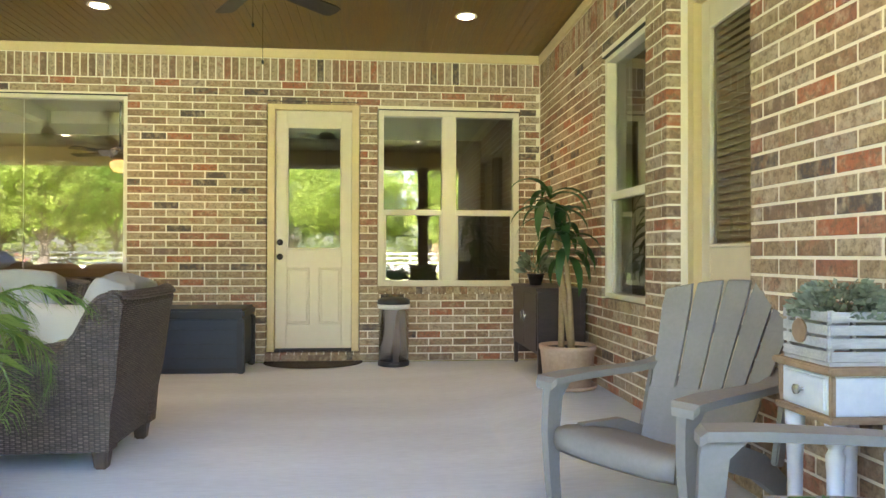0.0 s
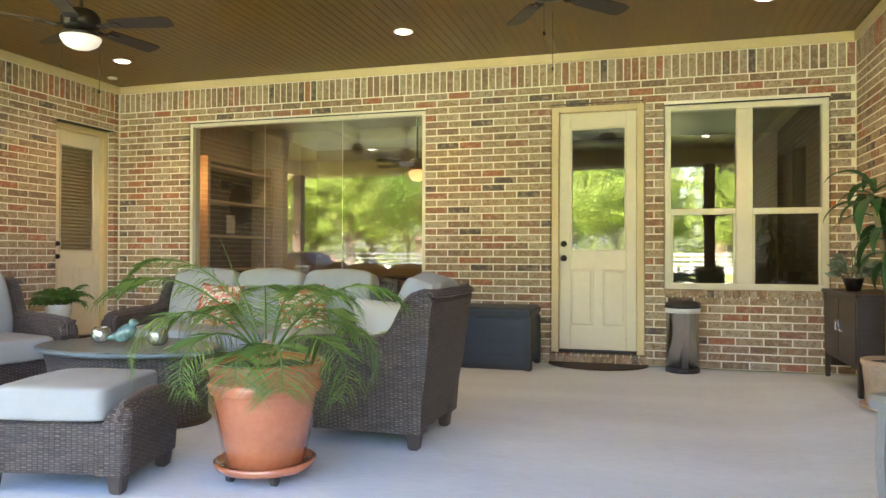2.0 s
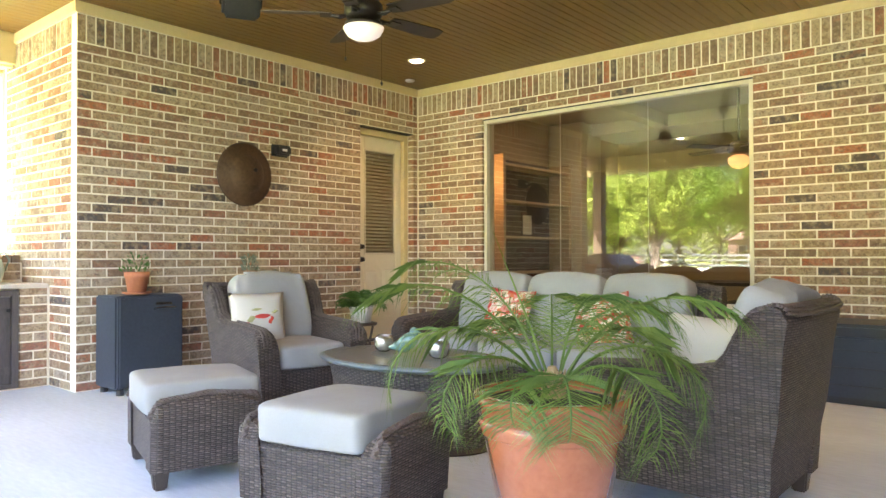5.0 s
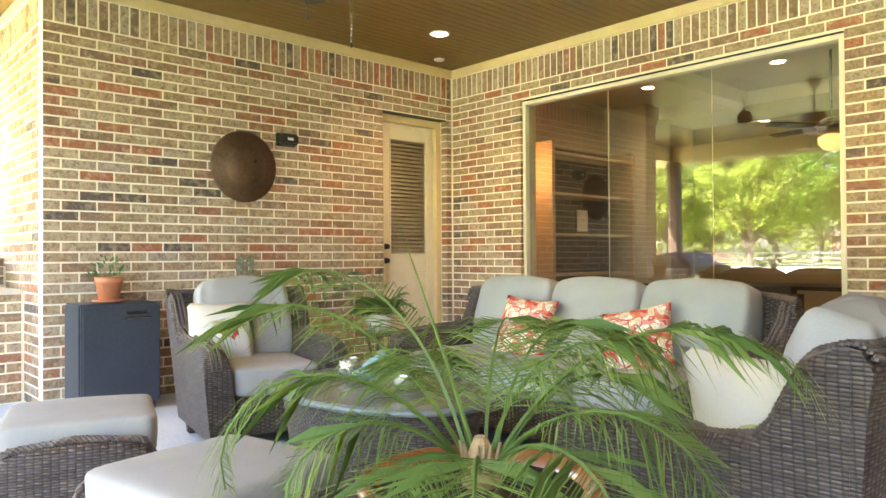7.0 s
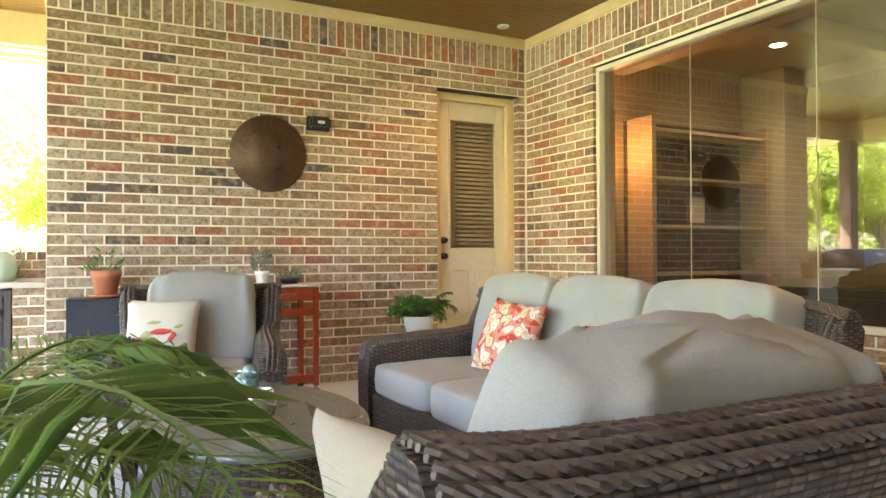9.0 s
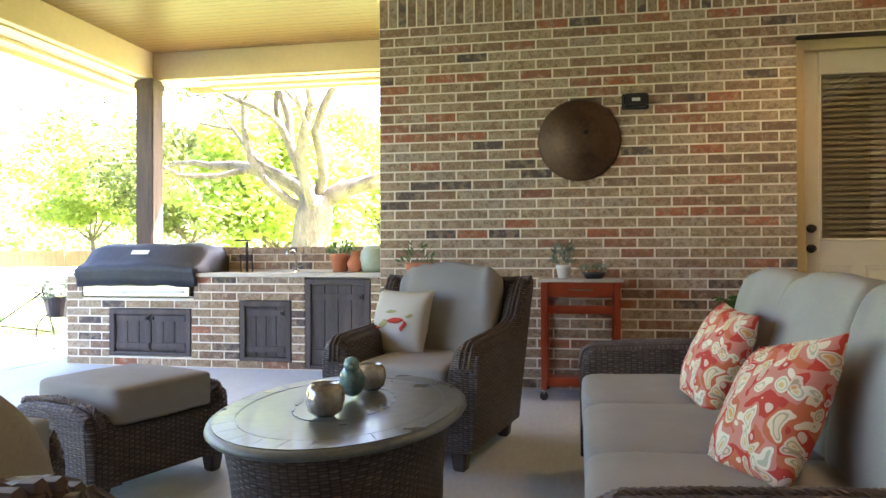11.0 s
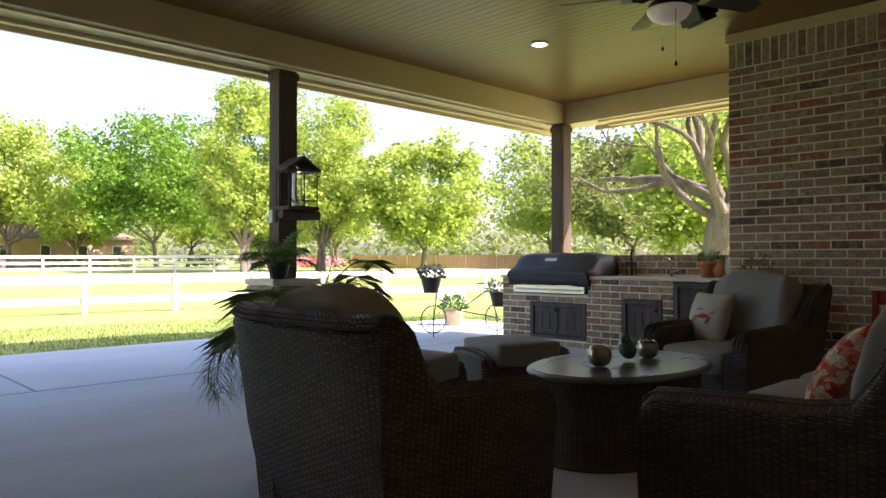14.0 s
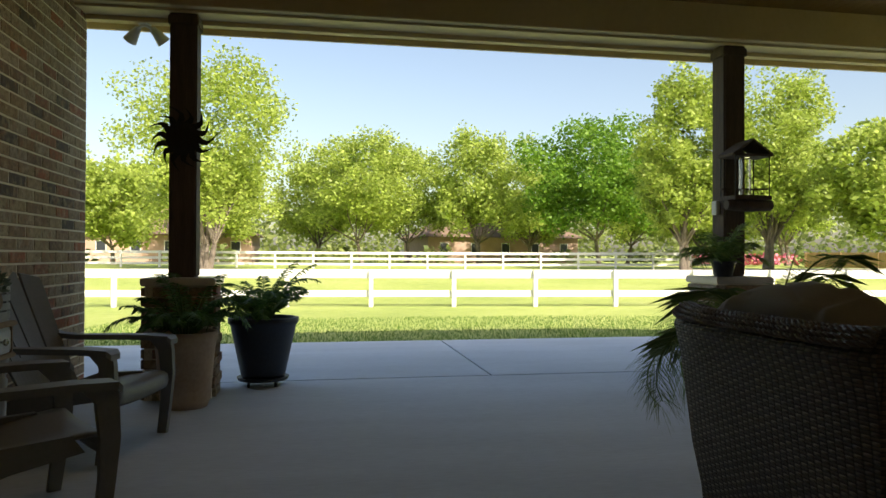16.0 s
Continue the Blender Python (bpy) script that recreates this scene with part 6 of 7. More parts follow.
def ceiling_fan(x, y, turn, lit, up=0.0):
    ob = thing("ceiling_fan", x, y, up, turn, "dark bronze ceiling fan with a frosted light bowl" if lit else "dark bronze ceiling fan with a pull chain", "ceiling fan", "ceiling fans")
    part("canopy", lathe([(0.02, 3.14), (0.05, 3.15), (0.07, 3.19), (0.072, CEIL - 0.001 - up)], 24), M_FAN, ob, smooth=True)
    part("downrod", tube([(0, 0, 2.86), (0, 0, 3.15)], 0.013, 10), M_FAN, ob)
    part("motor", lathe([(0.05, 2.70), (0.11, 2.715), (0.13, 2.75), (0.13, 2.80), (0.10, 2.84), (0.04, 2.865)], 32), M_FAN, ob, smooth=True)
    if lit:
        part("light_collar", lathe([(0.10, 2.655), (0.125, 2.665), (0.125, 2.685), (0.06, 2.70)], 32), M_FAN, ob, smooth=True)
    if lit:
        part("light_bowl", lathe([(0.02, 2.575), (0.07, 2.582), (0.11, 2.605), (0.132, 2.64), (0.135, 2.656)], 32), M_BOWL, ob, "frosted white glass bowl, lit" if lit else "frosted white glass bowl", smooth=True)
    for k in range(5):
        a = k * 72
        m = pose(0, 0, 0, 0, 0, a)
        br = tube([(0.10, 0, 2.74), (0.16, 0.02, 2.725), (0.22, 0, 2.735)], 0.010, 8)
        tube([(0.10, 0, 2.74), (0.16, -0.02, 2.725), (0.22, 0, 2.735)], 0.010, 8, br)
        box(0.25, 0, 2.737, 0.08, 0.09, 0.008, 0.003, bm=br)
        br.transform(m)
        iron = part("blade_iron", br, M_FAN, ob)
        bl = bmesh.new()
        pts = [(0.22, -0.05), (0.30, -0.062), (0.62, -0.070), (0.665, -0.055), (0.675, 0), (0.665, 0.055), (0.62, 0.070), (0.30, 0.062), (0.22, 0.05)]
        lo, hi = [bl.verts.new((px, py, -0.003)) for px, py in pts], [bl.verts.new((px, py, 0.003)) for px, py in pts]
        bl.faces.new(lo[::-1])
        bl.faces.new(hi)
        for i in range(len(pts)):
            j = (i + 1) % len(pts)
            bl.faces.new((lo[i], lo[j], hi[j], hi[i]))
        bl.transform(m @ pose(0, 0, 2.746) @ pose(0, 0, 0, -12, 0, 0))
        part("blade", bl, M_BLADE, ob, "dark walnut blade")
    for s, l in ((-0.096, 0.20), (0.096, 0.36)):
        part("pull_chain", tube([(s, 0.75 * s, 2.66), (s, 0.75 * s, 2.66 - l)], 0.0022, 5), M_STEEL, ob)
        part("pull_knob", lathe([(0.003, 0), (0.008, 0.008), (0.008, 0.02), (0.003, 0.028)], 10, s, 0.75 * s, 2.66 - l - 0.028), M_BLACK, ob)
    return ob


ceiling_fan(-3.98, 4.06, 10, True, -0.02)
ceiling_fan(-0.74, 4.50, 48, False, 0.04)
sp = thing("loudspeaker", -4.97, 3.77, 2.93, 62, "black outdoor loudspeaker under the ceiling", "loudspeaker")
part("cabinet", box(0, 0, 0, 0.27, 0.17, 0.17, 0.03, rot=(22, 0, 0)), M_IRON, sp)
part("grille", box(0, -0.080, -0.032, 0.24, 0.012, 0.14, 0.01, rot=(22, 0, 0)), M_IRON, sp)
part("bracket", tube([(-0.14, 0, 0), (-0.15, 0, 0.12), (0, 0, 0.28), (0.15, 0, 0.12), (0.14, 0, 0)], 0.011, 6), M_IRON, sp)
det = thing("ceiling_vent", -6.30, 7.00, CEIL - 0.001, 0, "small white ceiling sensor", "sensor")
part("cover", lathe([(0.045, -0.02), (0.055, -0.012), (0.056, -0.001)], 24), M_WHITE, det)

# ---- things on the posts ----
sunf = thing("sun_ornament", 0.955, 0.281, 1.955, 0, "black metal sun with wavy rays on the post", "wall ornament")
face = lathe([(0.12, 0), (0.12, 0.006), (0.08, 0.018), (0.02, 0.022)], 32)
face.transform(pose(0, 0, 0, -90, 0, 0))
part("disc", face, M_IRON, sunf)
for k in range(14):
    a0 = 2 * math.pi * k / 14
    bm = bmesh.new()
    L, pts = (0.26 if k % 2 else 0.235), []
    for f in (0, 0.25, 0.5, 0.75, 1.0):
        rr = 0.11 + (L - 0.11) * f
        a = a0 + 0.20 * math.sin(f * 4.2)
        w = 0.028 * (1 - f) + 0.001
        pts.append(((rr * math.cos(a) - w * math.sin(a), rr * math.sin(a) + w * math.cos(a)), (rr * math.cos(a) + w * math.sin(a), rr * math.sin(a) - w * math.cos(a))))
    for d in (0.0, 0.005):
        vs = [(bm.verts.new((p[0], d, p[1])), bm.verts.new((q[0], d, q[1]))) for p, q in pts]
        for (a, b), (c, e) in zip(vs, vs[1:]):
            bm.faces.new((a, b, e, c))
    part("ray", bm, M_IRON, sunf)

bf = thing("bird_feeder", -3.63, 0.415, 1.55, 0, "rustic wooden hanging bird feeder on the post", "bird feeder")
part("tray", span(-0.17, 0.17, -0.13, 0.13, 0.0, 0.035, 0.006), M_POST, bf)
part("log", tube([(-0.20, 0.06, -0.045), (0.02, 0.06, -0.05), (0.21, 0.06, -0.045)], [0.045, 0.05, 0.042], 12), M_POST, bf, "bark-covered log below the tray")
for s in (-1, 1):
    part("roof_panel", box(s * 0.09, 0, 0.44, 0.23, 0.26, 0.016, 0.003, rot=(0, s * 34, 0)), M_POST, bf)
    for t in (-1, 1):
        part("upright", tube([(s * 0.155, t * 0.11, 0.03), (s * 0.155, t * 0.11, 0.38)], 0.005, 6), M_IRON, bf)
part("eave_bar", span(-0.19, 0.19, -0.12, 0.12, 0.365, 0.385, 0.004), M_POST, bf)
part("seed_tube", tube([(0, 0, 0.035), (0, 0, 0.364)], 0.05, 14), M_CLEAR, bf)
part("perch", tube([(-0.22, 0.0, 0.10), (0.22, 0.0, 0.09)], 0.008, 6), M_POST, bf)
box_ = thing("outlet_box", -3.529, 0.17, 1.50, 0, "white weatherproof outlet box on the post", "outlet box")
part("cover", span(0.0, 0.04, -0.04, 0.04, -0.06, 0.06, 0.006), M_WHITE, box_)

fl2 = thing("flood_light", 1.30, -0.02, SOFFIT - 0.04, 0, "twin-headed white flood light under the eave", "flood light")
part("base", lathe([(0.05, 0.0), (0.05, 0.04)], 20), M_WHITE, fl2)
for s in (-1, 1):
    part("arm", tube([(0, 0, 0.0), (s * 0.06, 0, -0.03)], 0.012, 8), M_WHITE, fl2)
    part("head", tube([(s * 0.05, -0.02, -0.02), (s * 0.09, -0.05, -0.06), (s * 0.13, -0.08, -0.11)], [0.025, 0.04, 0.055], 16), M_WHITE, fl2)

# plants at the foot of the middle post
fern_pot("fern_planter", -3.62, 0.70, planter_profile(0.16, 0.24, 0.36), M_CLAY, 0.34, "trailing leafy plant in a clay pot by the post", 71, 0.34)
pp = thing("spiky_plant", -3.44, 0.40, 0.902, 0, "spiky palm-leaved plant in a dark pot on the pier", "potted plant")
part("pot", lathe([(0.07, 0), (0.10, 0.12), (0.11, 0.13), (0.09, 0.13)], 24), M_FAN, pp)
rng = random.Random(72)
for k in range(22):
    bm = bmesh.new()
    a = 2 * math.pi * k * 0.381966
    frond(bm, (0, 0, 0.12), a, rng.uniform(0.25, 0.42), rng.uniform(0.3, 1.4), rng.uniform(0.6, 1.6), 22, 0.12, 0.007, rng)
    part("frond", bm, M_PALM, pp)

# ---- bicycle planter at the end of the counter ----
bk = thing("bicycle_planter", -7.19, -0.785, 0, -20, "black wire bicycle planter with flower baskets", "planter")
def hoop(cx, r, zc):
    return [(cx + r * math.cos(a), 0, zc + r * math.sin(a)) for a in (2 * math.pi * k / 28 for k in range(29))]
wheel = part("wheel", tube(hoop(0.50, 0.19, 0.25), 0.008, 6, caps=False), M_IRON, bk)
wheel2 = part("wheel", tube(hoop(-0.50, 0.19, 0.25), 0.008, 6, caps=False), M_IRON, bk)
for cx, wh in ((0.50, wheel), (-0.50, wheel2)):
    for k in range(4):
        a = math.pi * k / 4
        part("spoke", tube([(cx + 0.19 * math.cos(a), 0, 0.25 + 0.19 * math.sin(a)), (cx - 0.19 * math.cos(a), 0, 0.25 - 0.19 * math.sin(a))], 0.003, 4), M_IRON, wh)
for line in ([(0.50, 0, 0.24), (0.46, 0, 0.55), (0.40, 0, 0.82), (0.28, 0.0, 0.86), (0.20, 0.08, 0.88)], [(0.46, 0, 0.55), (0.10, 0, 0.36), (-0.50, 0, 0.24)], [(-0.50, 0, 0.24), (-0.40, 0, 0.60), (-0.36, 0, 0.74), (-0.20, 0, 0.74)], [(0.10, 0, 0.36), (-0.36, 0, 0.66)], [(0.50, 0, 0.25), (0.50, 0, 0.0)], [(-0.50, 0, 0.25), (-0.50, 0, 0.0)]):
    part("frame_tube", tube(line, 0.008, 6), M_IRON, bk)
rng = random.Random(81)
for cx, cz, m in ((0.54, 0.62, M_FLOWER), (-0.54, 0.40, M_FLOWER)):
    bsk = part("basket", lathe([(0.10, cz), (0.145, cz + 0.20), (0.15, cz + 0.21), (0.13, cz + 0.21), (0.12, cz + 0.18)], 20, cx, 0), M_ESPRESSO, bk)
    part("foliage", bushy(bmesh.new(), cx, 0, cz + 0.17, 0.19, 0.22, 260, 0.06, rng, 0.5, 0.6), M_SAGE, bsk)
    part("blossoms", bushy(bmesh.new(), cx, 0, cz + 0.24, 0.17, 0.18, 40, 0.035, rng, 0.5, 0.9), m, bsk)
part("hanger", tube([(0.46, 0, 0.80), (0.56, 0, 0.92)], 0.006, 6), M_IRON, bk)
part("carrier", tube([(-0.36, 0, 0.66), (-0.66, 0, 0.63), (-0.66, 0, 0.46)], 0.006, 6), M_IRON, bk)
fp = small_pot("flower_pot", -8.20, -2.05, 0, 0.17, 0.26, M_CLAY, M_FERN, "clay pot of white flowers beside the bicycle planter", 0.26, 330, 82, False, 0.08)
part("blossoms", bushy(bmesh.new(), 0, 0, 0.34, 0.26, 0.22, 90, 0.05, random.Random(83), 0.6, 0.95), M_FLOWER, fp, "white blossoms")

# ---- fences, road, trees, houses ----
def rail_fence(name, x0, y0, x1, y1, n, z0, z1, h, rails, label):
    ob = new(name)
    tagged(ob, label, "fence")
    L = math.hypot(x1 - x0, y1 - y0)
    ang = math.degrees(math.atan2(y1 - y0, x1 - x0))
    ob.matrix_basis = pose(x0, y0, 0, 0, 0, ang)
    for k in range(n + 1):
        u = L * k / n
        g = ground_z(x0 + (x1 - x0) * k / n, y0 + (y1 - y0) * k / n)
        part("post", box(u, 0, g + h / 2 - 0.05, 0.12, 0.12, h + 0.1, 0.008), M_FENCEW, ob)
        if k < n:
            g2 = ground_z(x0 + (x1 - x0) * (k + 1) / n, y0 + (y1 - y0) * (k + 1) / n)
            for rz_, rh in rails:
                tilt = -math.degrees(math.atan2(g2 - g, L / n))
                part("rail", box(u + L / n / 2, 0.07, (g + g2) / 2 + rz_, L / n, 0.035, rh, 0.004, rot=(0, tilt, 0)), M_FENCEW, ob)
    return ob


rail_fence("rail_fence", 12.0, -14.9, -24.0, -11.2, 16, 0, 0, 1.02, ((0.90, 0.24), (0.36, 0.18)), "white painted two-rail paddock fence on the lawn")
rail_fence("rail_fence", 24.0, -43.5, -26.0, -36.0, 21, 0, 0, 1.05, ((0.96, 0.16), (0.60, 0.15), (0.25, 0.15)), "white painted three-rail fence beyond the drive")

pf = new("privacy_fence")
tagged(pf, "tan cedar privacy fence with exposed posts", "fence")
fx0, fy0, fx1, fy1 = -36.5, -42.5, -46.5, -22.0
L, ang = math.hypot(fx1 - fx0, fy1 - fy0), math.degrees(math.atan2(fy1 - fy0, fx1 - fx0))
pf.matrix_basis = pose(fx0, fy0, ground_z(fx0, fy0) - 0.75, 0, 0, ang)
n = 190
for k in range(n):
    part("picket", box(L * (k + 0.5) / n, 0, 0.93 + 0.01 * math.sin(k * 1.7), L / n - 0.008, 0.02, 1.86), M_CEDAR, pf)
for k in range(10):
    part("post", box(L * k / 9, -0.06, 0.93, 0.10, 0.09, 1.86), M_CEDAR, pf)
for z in (0.35, 1.0, 1.65):
    part("rail", box(L / 2, -0.035, z, L, 0.04, 0.09), M_CEDAR, pf)
pf2 = new("privacy_fence")
tagged(pf2, "tan cedar privacy fence running behind the oak", "fence")
pf2.matrix_basis = pose(fx1, fy1, ground_z(fx1, fy1) - 0.75, 0, 0, 100)
for k in range(150):
    part("picket", box(0.18 * k + 0.09, 0, 0.93, 0.172, 0.02, 1.86), M_CEDAR, pf2)

bm = bmesh.new()
n = 40
prev = None
for k in range(n + 1):
    x = 45 - 90 * k / n
    y = -33.0 + 0.15 * (x + 10) * -0.9 * 0.3
    a, b = bm.verts.new((x, y - 2.6, ground_z(x, y - 2.6) + 0.04)), bm.verts.new((x, y + 2.2, ground_z(x, y + 2.2) + 0.04))
    if prev:
        bm.faces.new((prev[0], a, b, prev[1]))
    prev = (a, b)
tagged(mesh_ob("road", bm, M_GRAVEL), "pale sunlit gravel drive across the lawn", "drive", kind="structure")


def limb(bm, p, d, length, r, rng, depth, tips, bend=0.35):
    pts, rad = [p.copy()], [r]
    n = 5
    for k in range(n):
        d = (d + Vector((rng.uniform(-1, 1), rng.uniform(-1, 1), rng.uniform(-0.6, 0.8))) * bend * 0.5).normalized()
        p = p + d * length / n
        pts.append(p.copy())
        rad.append(r * (1 - 0.5 * (k + 1) / n))
    tube(pts, rad, 8 if depth > 1 else 5, bm, caps=False)
    if depth == 0:
        tips.append(p)
        tips.append(pts[3])
        return
    for k in range(rng.choice((2, 3))):
        i = rng.choice((3, 4, 5)) if k else 5
        nd = (d + Vector((rng.uniform(-1, 1), rng.uniform(-1, 1), rng.uniform(-0.35, 0.7)))).normalized()
        limb(bm, pts[i], nd, length * rng.uniform(0.55, 0.8), rad[i] * rng.uniform(0.6, 0.8), rng, depth - 1, tips, bend)


def leaves(bm, centres, spread, count, size, rng, flat=1.0):
    verts, faces = [], []
    for c in centres:
        for _ in range(count):
            g = Vector((rng.gauss(0, 1), rng.gauss(0, 1), rng.gauss(0, 1) * flat)) * spread * 0.55
            if g.length > spread * 1.1:
                g *= 0.5
            p = c + g
            d = Vector((rng.uniform(-1, 1), rng.uniform(-1, 1), rng.uniform(-0.7, 0.5))).normalized()
            s = d.cross(Vector((rng.uniform(-1, 1), rng.uniform(-1, 1), rng.uniform(-1, 1)))).normalized()
            l = size * rng.uniform(0.6, 1.4)
            i = len(verts)
            verts += [p, p + d * l * 0.5 + s * l * 0.32, p + d * l, p + d * l * 0.5 - s * l * 0.32]
            faces.append((i, i + 1, i + 2, i + 3))
    return verts, faces


def tree(x, y, height, width, leaf_mat, label, seed, leaf=0.34, dense=34, trunk=0.17, airy=False):
    rng = random.Random(seed)
    g = ground_z(x, y)
    ob = thing("tree", x, y, g - 0.05, 0, label, "tree")
    wood, tips = bmesh.new(), []
    th = height * (0.16 if not airy else 0.13)
    stems = rng.choice((1, 2)) if not airy else 3
    for s in range(stems):
        d0 = Vector((rng.uniform(-0.25, 0.25), rng.uniform(-0.25, 0.25), 1)).normalized()
        base = Vector((0.25 * s, 0.12 * s, 0))
        top = base + d0 * th
        tube([base, base.lerp(top, 0.5), top], [trunk * 1.35, trunk, trunk * 0.85], 9, wood)
        for k in range(6):
            a = 2 * math.pi * k / 6 + rng.uniform(-0.4, 0.4)
            up = rng.uniform(0.55, 1.7) if not airy else rng.uniform(1.2, 3.0)
            limb(wood, top, Vector((math.cos(a), math.sin(a), up)).normalized(), height * rng.uniform(0.20, 0.30), trunk * 0.5, rng, 1, tips, 0.4)
    part("trunk", wood, M_BARK, ob, "grey-brown trunk and limbs")
    cs = list(tips)
    crown_z, ch = height * 0.60, height * 0.40
    n = 130 if not airy else 170
    for _ in range(n):
        a, e, q = rng.uniform(0, 6.283), rng.uniform(-1, 1), rng.uniform(0.35, 1.0)
        r = width / 2 * q * math.sqrt(max(0, 1 - e * e * 0.8)) * rng.uniform(0.75, 1.08)
        cs.append(Vector((r * math.cos(a), r * math.sin(a), crown_z + ch * e * (0.95 if not airy else 1.0) * q ** 0.5)))
    v, f = leaves(None, cs, width * (0.09 if not airy else 0.085), dense, leaf, rng, 0.75 if not airy else 1.0)
    me = bpy.data.meshes.new("crown")
    me.from_pydata(v, [], f)
    me.materials.append(leaf_mat)
    c = new("crown", me)
    c.parent = ob
    return ob


SPRING, DEEP = "leafy spring-green tree beyond the fence", "broad dense deep-green tree on the lawn"
for k, (x, y, h, w, m, lb, airy) in enumerate((
        (5.9, -35.6, 12.0, 11.0, M_TREELEAF, "airy pale-green tree near the drive", True), (-4.1, -59.9, 12.9, 12.0, M_TREELEAF, SPRING, False), (-9.3, -66.5, 12.9, 11.5, M_TREELEAF, SPRING, False),
        (-14.9, -58.4, 12.6, 12.0, M_TREELEAF, SPRING, False), (-22.9, -49.6, 13.0, 14.5, M_TREEDEEP, DEEP, False), (-21.4, -32.5, 12.0, 7.0, M_TREELEAF, "airy pale-green tree near the drive", True),
        (-27.0, -33.0, 12.0, 9.0, M_TREELEAF, "airy yellow-green tree by the fence", True), (-30.5, -27.0, 9.0, 9.0, M_TREELEAF, SPRING, False), (15.3, -52.1, 8.2, 9.0, M_TREELEAF, SPRING, False), (0.0, -69.1, 11.8, 11.0, M_TREELEAF, SPRING, False),
        (-22.6, -67.6, 11.2, 11.0, M_TREELEAF, SPRING, False), (9.0, -63.0, 10.5, 11.0, M_TREELEAF, SPRING, False), (-40.5, -50.0, 11.5, 11.0, M_TREELEAF, SPRING, False), (-42.9, -19.6, 10.0, 12.0, M_OAKLEAF, "grey-green tree behind the fence", False),
        (-50.0, -31.6, 12.0, 12.0, M_TREELEAF, SPRING, False), (-36.0, -56.0, 11.0, 12.0, M_TREELEAF, SPRING, False), (-52.0, -9.0, 12.0, 14.0, M_TREELEAF, SPRING, False), (-50.0, 4.0, 12.0, 14.0, M_TREELEAF, SPRING, False),
        (-31.0, -8.5, 8.0, 9.0, M_TREELEAF, SPRING, False), (-56.0, -20.0, 13.0, 13.0, M_TREEDEEP, DEEP, False), (24.0, -58.0, 11.0, 12.0, M_TREELEAF, SPRING, False), (-31.0, -62.0, 12.0, 12.0, M_TREELEAF, SPRING, False))):
    tree(x, y, h, w, m, lb, 100 + k, airy=airy, dense=(150 if m is M_TREEDEEP else 105) if not airy else 110, leaf=0.30 if not airy else 0.22)


def oak(x, y):
    rng = random.Random(7)
    ob = thing("oak_tree", x, y, ground_z(x, y) - 0.05, 0, "old spreading live oak with heavy bare limbs", "tree")
    wood, tips = bmesh.new(), []
    fork = Vector((0.05, 0.25, 2.55))
    tube([(0.1, 0, 0), (0.05, 0.02, 0.4), (0, 0.05, 1.3), (0.02, 0.18, 2.1), fork], [0.58, 0.42, 0.36, 0.37, 0.30], 14, wood)
    for d, l, r in (((0.2, -0.80, 0.85), 2.9, 0.19), ((0.1, 0.75, 0.95), 2.8, 0.19), ((-0.4, 0.05, 1.1), 2.7, 0.15), ((0.5, -0.35, 1.1), 2.6, 0.13), ((0.5, 0.4, 1.0), 2.6, 0.12), ((-0.2, -1, 0.62), 2.8, 0.10), ((0.2, 1.0, 0.55), 2.6, 0.09), ((0.3, -1.0, 0.45), 2.4, 0.08)):
        limb(wood, fork - Vector((0, 0, rng.uniform(0, 0.6))), Vector(d).normalized(), l, r, rng, 3, tips, 1.0)
    part("trunk", wood, M_BARK, ob, "thick grey forked trunk", smooth=True)
    v, f = leaves(None, tips, 0.9, 46, 0.11, rng, 0.6)
    me = bpy.data.meshes.new("crown")
    me.from_pydata(v, [], f)
    me.materials.append(M_OAKLEAF)
    c = new("crown", me)
    c.parent = ob
    return ob


oak(-14.3, -0.4)

# far woods close the view
rng = random.Random(77)
cs = []
for k in range(900):
    a = radians(rng.uniform(95, 300))
    d = rng.uniform(88, 130)
    x, y = -2 + d * math.cos(a), 3 + d * math.sin(a)
    cs.append(Vector((x, y, rng.uniform(0.3, 9.0))))
v, f = leaves(None, cs, 5.0, 60, 0.8, rng, 0.8)
me = bpy.data.meshes.new("far_woods")
me.from_pydata(v, [], f)
me.materials.append(M_FARWOOD)
tagged(new("far_woods", me), "distant mixed woodland behind the paddock", "woods", kind="stuff")
rng = random.Random(78)
bm = bmesh.new()
for k in range(26):
    x = rng.uniform(-40, 22)
    bushy(bm, x, -53 - rng.uniform(0, 12), 0.35, rng.uniform(0.8, 1.8), rng.uniform(0.8, 1.7), 70, 0.5, rng, 0.4, 0.7)
tagged(mesh_ob("shrubs", bm, M_FARWOOD), "low garden shrubs beyond the far fence", "shrubs", kind="stuff")
bm = bmesh.new()
for k in range(9):
    bushy(bm, -33 + rng.uniform(-4, 4), -45 + rng.uniform(-1, 1), 0.35, 0.9, 0.9, 60, 0.3, rng, 0.5, 0.9)
tagged(mesh_ob("flowering_shrubs", bm, M_PINKFL), "pink flowering shrubs by the far fence", "shrubs", kind="stuff")


